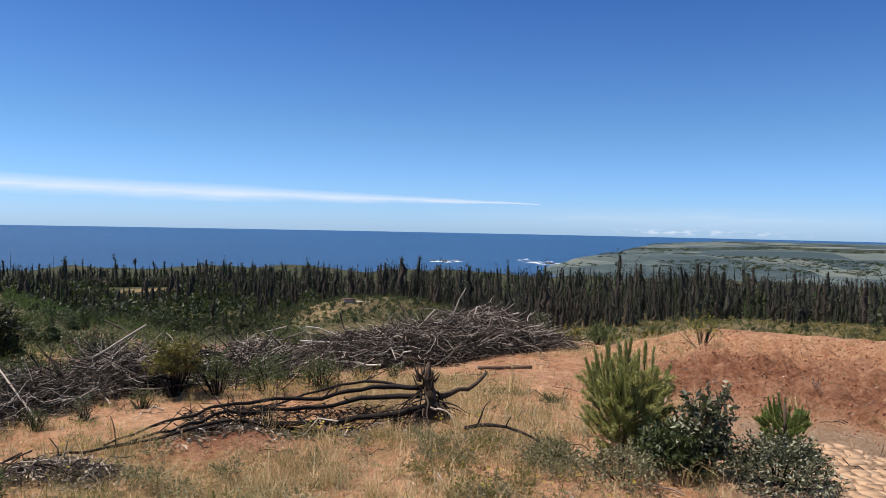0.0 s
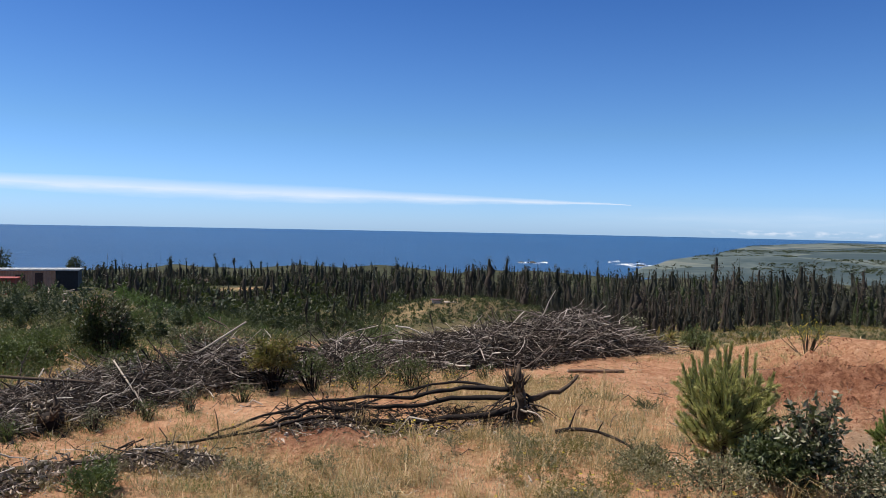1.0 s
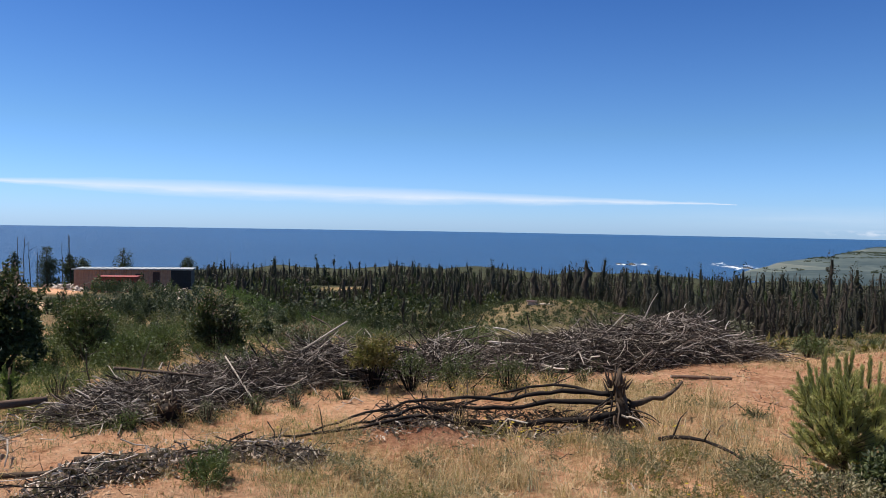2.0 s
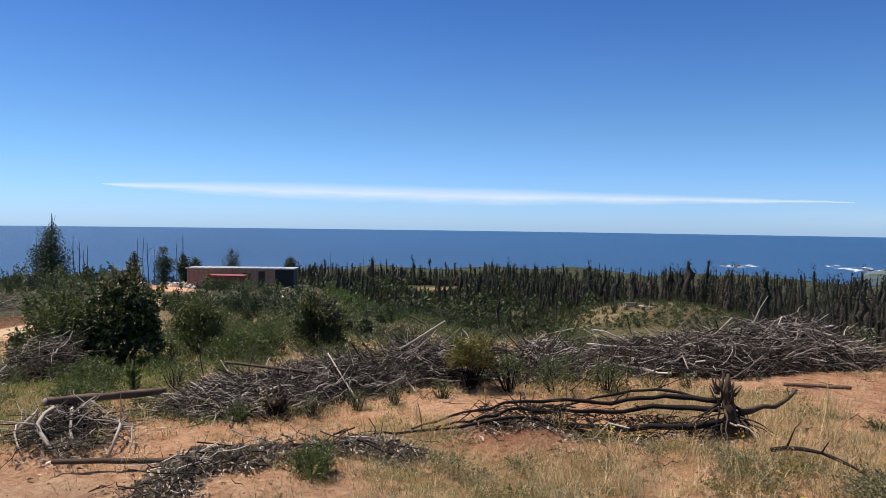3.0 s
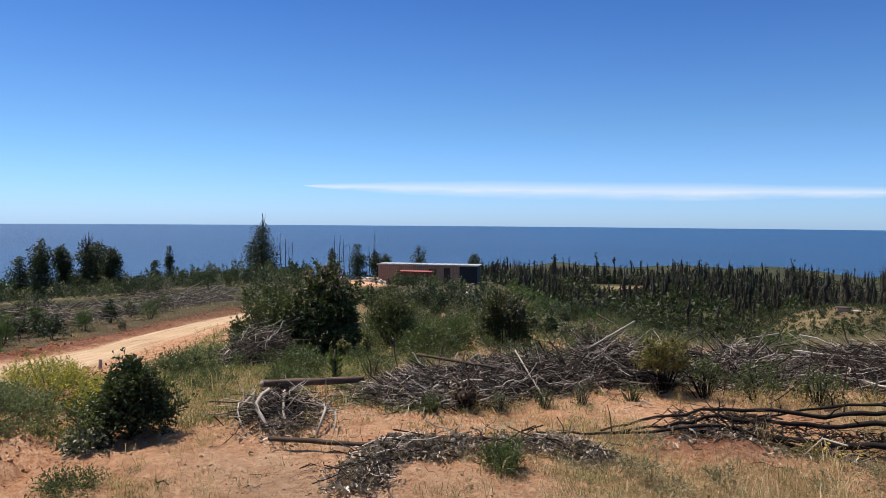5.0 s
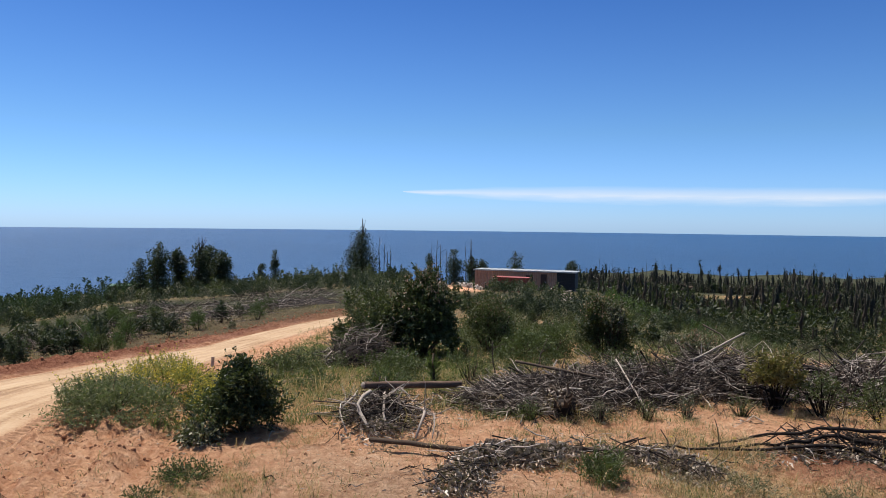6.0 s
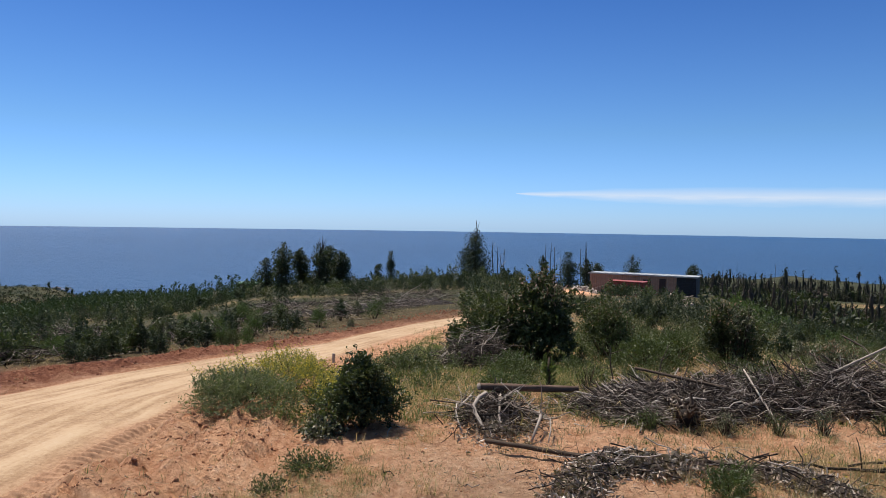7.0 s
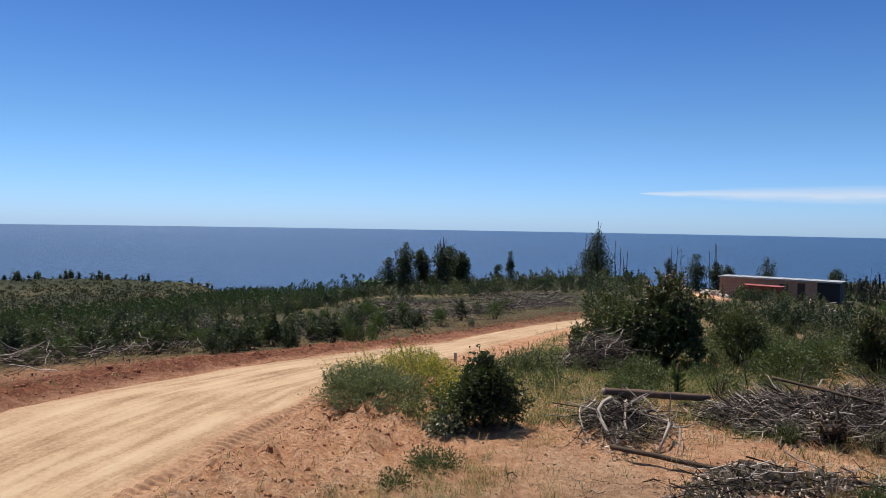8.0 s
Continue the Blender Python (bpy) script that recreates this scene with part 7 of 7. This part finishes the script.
def plant_shrubs():
    g = np.random.default_rng(12)
    kit = shrub_kit()
    first = [True] * len(kit)
    beyond = np.vstack([polar_points(g, 300, 50, 97, 13.5, 34), polar_points(g, 130, 60, 97, 13.0, 22)])
    slope = polar_points(g, 150, 14, 49, 13.5, 36)
    fields = polar_points(g, 34, -36, -9, 18, 70)
    p = np.vstack([beyond, slope, fields])
    az, d = polar_of(p)
    side = road_side(p[:, 0], p[:, 1])
    clear = (az > 50.5) & (az < 66) & (d > 17) & (d < 36)
    keep = ((side < -2.4) | ((az < 44) & (np.abs(side) > 2.2))) & ~(clear & (g.random(len(p)) < 0.85))
    keep &= ~((az > 72) & (d < 14.0)) & ~((az > 0) & (az < 27) & (g.random(len(p)) < 0.7))
    order = np.argsort(d[keep] * g.uniform(0.6, 1.4, keep.sum()))[:290]
    for (x, y), dd, a in zip(p[keep][order], d[keep][order], az[keep][order]):
        k = g.integers(len(kit))
        s = g.uniform(0.28, 0.72) * (0.75 + dd / 60)
        m = pose(x, y, height_at(x, y) - 0.03, 0, 0, g.uniform(0, 360))
        if first[k]:
            o, first[k] = kit[k], False
            o.matrix_basis = m
        else:
            o = copy_thing(kit[k], m)
        o.scale = (s * g.uniform(0.85, 1.2), s * g.uniform(0.85, 1.2), s)
    for k, f in zip(kit, first):
        if f:
            k.matrix_basis = pose(*at(30, 20), height_at(*at(30, 20)))


plant_shrubs()


def stake(az, d, h, label, tilt=0):
    x, y = at(az, d)
    o = ob_mesh("stake", bpy.data.meshes.new("stake"), WOOD_PALE)
    bm = box_bm(-0.02, 0.02, -0.015, 0.015, -0.05, h, 0.004)
    bm.to_mesh(o.data)
    bm.free()
    o.matrix_basis = pose(x, y, height_at(x, y), tilt, 3, 20)
    tagged(o, label, "stake")


stake(84.5, 18.0, 0.34, "pale wooden marker stake in scrub", 3)
stake(62.7, 11.6, 0.16, "short weathered stake at the roadside")


# ---- earth: clods, tyre tread, cracked mud ----
def scatter_clods(name, pts, smin, smax, seed, label, mat):
    g = np.random.default_rng(seed)
    z = height(pts[:, 0], pts[:, 1])
    mats = [(CHUNKS[g.integers(8)], turn_matrix(x, y, zz, g.uniform(0, 6.28), smin + (smax - smin) * g.random() ** 4)) for (x, y), zz in zip(pts, z)]
    V, F = place(None, mats)
    tagged(ob_mesh(name, fast_mesh(name, V, F), mat), label, "clods", kind="stuff")


CLOD_RED = plain_material("red_clods", (0.14, 0.050, 0.028), (0.36, 0.16, 0.092), 30.0, 0.95, 0.1)
CLOD_TAN = plain_material("tan_clods", (0.15, 0.065, 0.036), (0.40, 0.205, 0.12), 30.0, 0.95, 0.1)


TREAD = plain_material("pressed_sand", (0.19, 0.10, 0.058), (0.36, 0.215, 0.13), 30.0, 0.95, 0.1)


def build_clods():
    g = np.random.default_rng(15)
    k = g.integers(20, 130, 4200)
    off = -(ROAD_HALF + np.abs(g.normal(0.75, 0.5, 4200)))
    nor = np.stack([ROAD_TAN[:, 1], -ROAD_TAN[:, 0]], 1)
    scatter_clods("road_clods", ROAD_PTS[k] + nor[k] * off[:, None], 0.006, 0.045, 1, "red earth clods along the road verge", CLOD_RED)
    k = g.integers(25, 75, 7000)
    off = ROAD_HALF + 0.1 + np.abs(g.normal(0.7, 0.6, 7000))
    scatter_clods("verge_clods", ROAD_PTS[k] + nor[k] * off[:, None], 0.004, 0.024, 2, "tan earth crumbs on the churned verge", CLOD_TAN)
    scatter_clods("bank_clods", polar_points(g, 4600, -38, -12, 8.4, 13.2), 0.005, 0.026, 3, "red earth clods on the dug bank", CLOD_RED)
    scatter_clods("plateau_clods", polar_points(g, 5200, -35, 95, 4.2, 12.5), 0.003, 0.020, 4, "small tan stones and crumbs on the ground", CLOD_TAN)


def tyre_track(offset, i0, i1, width, seed, name_label):
    """A pressed strip of soil along the road's edge with slanted tread ribs in it."""
    L = np.concatenate([[0], np.cumsum(np.linalg.norm(np.diff(ROAD_PTS, axis=0), axis=1))])
    s = np.arange(L[i0], L[i1], 0.012)
    p = np.stack([np.interp(s, L, ROAD_PTS[:, c]) for c in (0, 1)], 1)
    t = unit(np.stack([np.interp(s, L, ROAD_TAN[:, c]) for c in (0, 1)], 1))
    nv = np.stack([t[:, 1], -t[:, 0]], 1)
    w = 15
    u = np.linspace(-1, 1, w)
    wob = offset + 0.05 * vnoise(s * 0.8, np.zeros(len(s)), seed)
    P = p[:, None] + nv[:, None] * (wob[:, None] + u[None] * width * 0.5)[..., None]
    z = height(P[..., 0].ravel(), P[..., 1].ravel()).reshape(len(s), w)
    k = np.ones(41) / 41
    z = np.stack([np.convolve(np.pad(z[:, j], 20, mode="edge"), k, mode="valid") for j in range(w)], 1)
    slant = s[:, None] / 0.10 + 0.55 * np.abs(u)[None] + np.where(u > 0, 0.5, 0.0)[None]
    rib = np.clip(1.6 * np.sin(slant * 2 * math.pi), -1, 1)
    worn = 0.6 + 0.6 * vnoise(P[..., 0] * 2.5, P[..., 1] * 2.5, seed + 2)
    z = z + 0.022 + 0.012 * rib * np.clip(worn, 0, 1) * (np.abs(u) < 0.93) + 0.006 * vnoise(P[..., 0] * 24, P[..., 1] * 24, seed + 3)
    z = z - 0.10 * sstep(0.78, 1.0, np.abs(u) + 0.16 * vnoise(P[..., 0] * 6, P[..., 1] * 6, seed + 4))
    ends = np.minimum(np.arange(len(s)), np.arange(len(s))[::-1])
    z = z - 0.10 * (1 - sstep(0, 40, ends))[:, None]
    n = len(s)
    i, j = np.meshgrid(np.arange(n - 1), np.arange(w - 1), indexing="ij")
    F = np.stack([i * w + j, i * w + j + 1, (i + 1) * w + j + 1, (i + 1) * w + j], -1).reshape(-1, 4)
    me = fast_mesh("tyre_track", np.column_stack([P.reshape(-1, 2), z.ravel()]), F)
    if me.polygons[len(me.polygons) // 2].normal.z < 0:
        me.flip_normals()
    tagged(ob_mesh("tyre_track", smooth(me), TREAD), name_label, "tyre track", kind="structure")


def cracked_mud():
    """Plates of dried mud on the flat below the bank."""
    g = np.random.default_rng(21)
    c = 0.115
    xs, ys = np.arange(2.6, 5.6, c), np.arange(4.6, 7.6, c)
    J = np.stack(np.meshgrid(xs, ys, indexing="ij"), -1) + g.uniform(-0.42, 0.42, (len(xs), len(ys), 2)) * c
    mud = plain_material("dried_mud", (0.28, 0.17, 0.105), (0.44, 0.30, 0.195), 9.0, 0.95, 0.1, 0.0, 0.4)
    root = thing("dried_mud", 4.0, 6.2, height_at(4.0, 6.2), 0, "pale cracked crust of dried mud", "dried mud", kind="structure")
    o0 = np.array([4.0, 6.2, height_at(4.0, 6.2)])
    done = 0
    for i in range(len(xs) - 1):
        for j in range(len(ys) - 1):
            q = np.array([J[i, j], J[i + 1, j], J[i + 1, j + 1], J[i, j + 1]])
            m = q.mean(0)
            az, d = math.degrees(math.atan2(-m[0], m[1])), math.hypot(*m)
            if not (-37 < az < -26.5 and 6.2 < d < 8.0) or done >= 290:
                continue
            done += 1
            q = m + (q - m) * g.uniform(0.945, 0.975)
            up = m + (q - m) * 0.985
            z = height_at(*m)
            lift = 0.002 + 0.003 * g.random()
            curl = g.uniform(0, 0.0012, 4)
            V = np.vstack([np.column_stack([q, np.full(4, z - 0.03)]), np.column_stack([up, z + lift + curl])]) - o0
            F = [(4, 5, 6, 7)] + [(a, (a + 1) % 4, (a + 1) % 4 + 4, a + 4) for a in range(4)]
            ob_mesh("mud_plate", fast_mesh("mud_plate", V, F), mud, root)


build_clods()
tyre_track(ROAD_HALF + 0.10, 24, 60, 0.44, 1, "pressed tyre tread marks along the road edge")
cracked_mud()


# ---- grasses, small weeds and litter ----
def blades(P, L, W, lean, g):
    """Bent grass blades of two segments: five corners, three triangles."""
    n = len(P)
    a = g.uniform(0, 6.283, n)
    out = np.stack([np.cos(a), np.sin(a), np.zeros(n)], 1)
    side = np.stack([-np.sin(a), np.cos(a), np.zeros(n)], 1)
    b = g.uniform(0, 6.283, n)
    side = side * np.cos(b)[:, None] * 0.6 + np.stack([-np.sin(b), np.cos(b), np.zeros(n)], 1) * 0.5
    L, W, lean = L[:, None], W[:, None], lean[:, None]
    up = np.array([0, 0, 1.0])
    mid = P + up * L * 0.55 + out * lean * L * 0.3
    tip = P + up * L * (1 - 0.4 * lean) + out * lean * L
    V = np.stack([P - side * W, P + side * W, mid + side * W * 0.7, mid - side * W * 0.7, tip], 1).reshape(-1, 3)
    k = np.arange(n)[:, None] * 5
    F = np.concatenate([k + [0, 1, 2], k + [0, 2, 3], k + [3, 2, 4]], 0)
    return V, F


def grass_field(name, n_tufts, per, d0, d1, az0, az1, want, hgt, seed, mat, label, spread=0.05, stray=0.05):
    g = np.random.default_rng(seed)
    a = np.radians(g.uniform(az0, az1, n_tufts))
    d = d0 + (d1 - d0) * g.random(n_tufts) ** 1.35
    x, y = -np.sin(a) * d, np.cos(a) * d
    side = road_side(x, y)
    msk = ground_masks(x, y, side)
    lvl = msk["grass"] + 0.42 * fbm(x * 3.2, y * 3.2, seed, 3) + 0.30 * fbm(x * 0.9, y * 0.9, seed + 40, 2)
    keep = (np.abs(side) > ROAD_HALF + 0.15) & (want(lvl, msk, d, np.degrees(a), x, y) | ((g.random(n_tufts) < stray) & (msk["pale"] < 0.6)))
    x, y = x[keep], y[keep]
    n = len(x)
    cx = np.repeat(x, per) + g.normal(size=n * per) * spread
    cy = np.repeat(y, per) + g.normal(size=n * per) * spread
    cz = height(cx, cy) - 0.01
    size = np.repeat(0.4 + 1.5 * g.random(n) ** 2.6, per) * g.uniform(0.4, 1.2, n * per) * hgt
    V, F = blades(np.stack([cx, cy, cz], 1), size, g.uniform(0.0012, 0.0032, n * per) * (0.7 + np.hypot(cx, cy) / 11), 0.3 + 1.5 * g.random(n * per) ** 1.3, g)
    tagged(ob_mesh(name, fast_mesh(name, V, F), mat), label, "grass", kind="stuff")


grass_field("dry_grass", 17000, 12, 4.0, 13.5, -36, 97, lambda l, m, d, a, x, y: l > 0.52, 0.12, 1, GRASS_DRY, "straw-coloured dry grass tufts over the ground")
grass_field("dry_grass_short", 15000, 6, 4.0, 11.0, -36, 97, lambda l, m, d, a, x, y: l > 0.38, 0.05, 2, GRASS_DRY, "short dry grass and litter over the ground", 0.08)
grass_field("tall_dry_grass", 2600, 30, 4.0, 9.5, -34, 60, lambda l, m, d, a, x, y: (l > 0.55) & ((a < 14) | (np.abs(d - 7.2) < 0.6)), 0.22, 3, GRASS_DRY, "taller pale dry grass clumps", 0.045)
grass_field("plateau_grass", 6500, 9, 8.6, 17.0, -36, 12, lambda l, m, d, a, x, y: l > 0.40, 0.10, 9, GRASS_DRY, "thin dry grass over the bare plateau", 0.07)
grass_field("brown_weeds", 12000, 9, 4.0, 11.0, -36, 80, lambda l, m, d, a, x, y: (l > 0.6) & (fbm(x * 1.5, y * 1.5, 5, 2) > 0.15), 0.10, 7, LEAF_DUSTY, "brown withered weed stalks among the grass", 0.05)
grass_field("dusty_weeds", 6500, 9, 4.0, 9.0, -36, 60, lambda l, m, d, a, x, y: (l > 0.45) & (fbm(x * 1.2, y * 1.2, 6, 2) > 0.08), 0.13, 8, LEAF_DUSTY, "dusty grey-green weeds among the grass", 0.05)
grass_field("green_grass", 6000, 8, 4.2, 14.0, -36, 97, lambda l, m, d, a, x, y: (l > 0.3) & (m["green"] + 0.5 * fbm(x * 1.3, y * 1.3, 19, 3) > 0.42), 0.10, 4, GRASS_GREEN, "green grass and low weeds in patches", 0.06)
grass_field("low_tufts", 5200, 14, 4.0, 8.5, 24, 88, lambda l, m, d, a, x, y: (l > 0.38) & (fbm(x * 2.2, y * 2.2, 57, 2) > 0.05), 0.07, 12, GRASS_GREEN, "low yellow-green tufts on bare earth", 0.06, 0.0)
grass_field("verge_weeds", 6000, 9, 7.4, 16.0, 38, 72, lambda l, m, d, a, x, y: l > 0.25, 0.13, 5, GRASS_GREEN, "green and yellow weeds on the slope above the road", 0.08)
grass_field("slope_weeds", 3600, 6, 12.0, 36.0, 12, 50, lambda l, m, d, a, x, y: l > 0.0, 0.20, 10, LEAF_DUSTY, "olive grass and weeds over the valley slope", 0.15)
grass_field("slope_grass", 3600, 6, 13.0, 34.0, 50, 97, lambda l, m, d, a, x, y: l > 0.62, 0.16, 6, GRASS_DRY, "dry grass over the slopes", 0.15)


def build_flowers():
    g = np.random.default_rng(31)
    spots = [(-1.0, 6.75, 0.45, 36), (0.3, 5.3, 0.5, 22), (1.1, 5.3, 0.3, 14), (-6.9, 3.4, 0.5, 40), (-3.0, 6.1, 0.4, 8), (-1.4, 8.4, 0.7, 40), (-2.2, 8.0, 0.5, 20), (0.2, 7.0, 0.4, 10)]
    P = []
    for x, y, r, n in spots:
        q = np.array([x, y]) + g.normal(size=(n, 2)) * r * 0.6
        P.append(np.column_stack([q, height(q[:, 0], q[:, 1]) + g.uniform(0.06, 0.16, n)]))
    P = np.vstack(P)
    m = 7
    A = np.tile(np.stack([np.cos(np.arange(m) * 6.283 / m), np.sin(np.arange(m) * 6.283 / m), np.full(m, 0.35)], 1), (len(P), 1))
    V, F = leaf_blades(np.repeat(P, m, 0), A, np.full(len(P) * m, 0.016), np.full(len(P) * m, 0.009), g)
    tagged(ob_mesh("yellow_flowers", fast_mesh("yellow_flowers", V, F), PETAL), "small yellow daisies in the dry grass", "flowers", kind="stuff")
    S, F = blades(P - [0, 0, 0.12], np.full(len(P), 0.125), np.full(len(P), 0.002), np.full(len(P), 0.05), g)
    tagged(ob_mesh("flower_stalks", fast_mesh("flower_stalks", S, F), GRASS_GREEN), "thin green stalks of yellow daisies", "flowers", kind="stuff")


def build_litter():
    g = np.random.default_rng(32)
    p = polar_points(g, 620, -36, 90, 4.2, 12)
    side = road_side(p[:, 0], p[:, 1])
    p = p[(side > ROAD_HALF + 0.4) & ((side > ROAD_HALF + 2.4) | (np.hypot(p[:, 0], p[:, 1]) > 9.5))]
    z = height(p[:, 0], p[:, 1])
    mats = [(STICK_VF[g.integers(14)], aim_matrix([x, y, zz + 0.012], [g.normal(), g.normal(), g.normal() * 0.08], g.uniform(0.08, 0.5), g.uniform(0.15, 0.5), 0)) for (x, y), zz in zip(p, z)]
    V, F = place(None, mats)
    tagged(ob_mesh("twig_litter", smooth(fast_mesh("twig_litter", V, F)), BARK_GREY), "small broken twigs scattered on the ground", "twigs", kind="stuff")
    n = 2600
    p = polar_points(g, n, -36, 90, 4.2, 10)
    keep = road_side(p[:, 0], p[:, 1]) > ROAD_HALF + 0.4
    p = p[keep]
    P = np.column_stack([p, height(p[:, 0], p[:, 1]) + 0.008])
    A = g.normal(size=(len(p), 3)) * [1, 1, 0.25]
    L = g.uniform(0.02, 0.05, len(p))
    V, F = leaf_blades(P, A, L, L * 0.3, g, 0.3)
    tagged(ob_mesh("leaf_litter", fast_mesh("leaf_litter", V, F), LEAF_DEAD), "fallen dry leaves scattered on the ground", "leaves", kind="stuff")


build_flowers()
build_litter()


# ---- woods on the far coast ----
def build_far_woods():
    g = np.random.default_rng(51)
    p = polar_points(g, 16000, -40, -8, 760, 2900)
    p = p[fbm(p[:, 0] / 150, p[:, 1] / 150, 23, 4) > 0.16]
    z = far_land_height(p[:, 0], p[:, 1])
    p, z = p[z > SEA_Z + 1.5], z[z > SEA_Z + 1.5]
    mats = [(HILL_KIT[g.integers(8)][0], turn_matrix(x, y, zz - 0.5, g.uniform(0, 6.28), g.uniform(4.0, 8.0), sz=g.uniform(1.2, 2.8))) for (x, y), zz in zip(p, z)]
    V, F = place(None, mats)
    tagged(ob_mesh("far_woods", fast_mesh("far_woods", V, F), LEAF_TREE), "patches of dark woodland on the far coast", "woods", kind="stuff")


build_far_woods()


# ---- surf on the far shore ----
def build_surf():
    k = Mat("sea_foam", 0.9, 0.1)
    k.colour(k.ramp(k.noise(k.coord("Object"), 0.08, 5.0), [(0.3, (0.62, 0.68, 0.72)), (0.6, (0.85, 0.87, 0.88))]))
    g = np.random.default_rng(41)
    Vs, Fs, n = [], [], 0
    spots = [(-8.2, 905, 22, 24), (-7.2, 915, 12, 18), (-9.3, 880, 10, 14), (-6.2, 980, 6, 30), (-0.3, 880, 8, 16), (0.6, 890, 7, 12), (-1.2, 900, 6, 12)]
    for az, d, cnt, spread in spots:
        for _ in range(cnt):
            x, y = at(az + g.normal() * spread / d * 14, d + g.normal() * spread)
            rx, ry = g.uniform(2.0, 6.5), g.uniform(0.4, 1.3)
            a = np.arange(9) * 6.283 / 9
            rad = g.uniform(0.55, 1.25, 9)
            V = np.stack([x + np.cos(a) * rx * rad, y + np.sin(a) * ry * rad, np.full(9, SEA_Z + 0.25 + 0.3 * g.random())], 1)
            Vs.append(np.vstack([V, [[x, y, SEA_Z + 0.6]]]))
            Fs.append(np.stack([np.arange(9), (np.arange(9) + 1) % 9, np.full(9, 9)], 1) + n)
            n += 10
    tagged(ob_mesh("surf", fast_mesh("surf", np.vstack(Vs), np.vstack(Fs)), k.mat), "white surf breaking on offshore rocks", "surf", kind="stuff")
    rock = plain_material("sea_rock", (0.03, 0.028, 0.026), (0.09, 0.08, 0.07), 0.3)
    for az, d, s in [(-0.2, 884, 5), (0.7, 892, 4), (-1.1, 905, 4), (-8.5, 890, 6), (-9.6, 872, 8)]:
        x, y = at(az, d)
        V, F = CHUNKS[int(s) % 8]
        o = ob_mesh("sea_rock", fast_mesh("sea_rock", V * [s * 1.6, s, s * 0.45], F), rock)
        o.matrix_basis = pose(x, y, SEA_Z, 0, 0, az * 40)
        tagged(o, "dark wave-washed rock off the shore", "rock", "rocks off the shore")


build_surf()
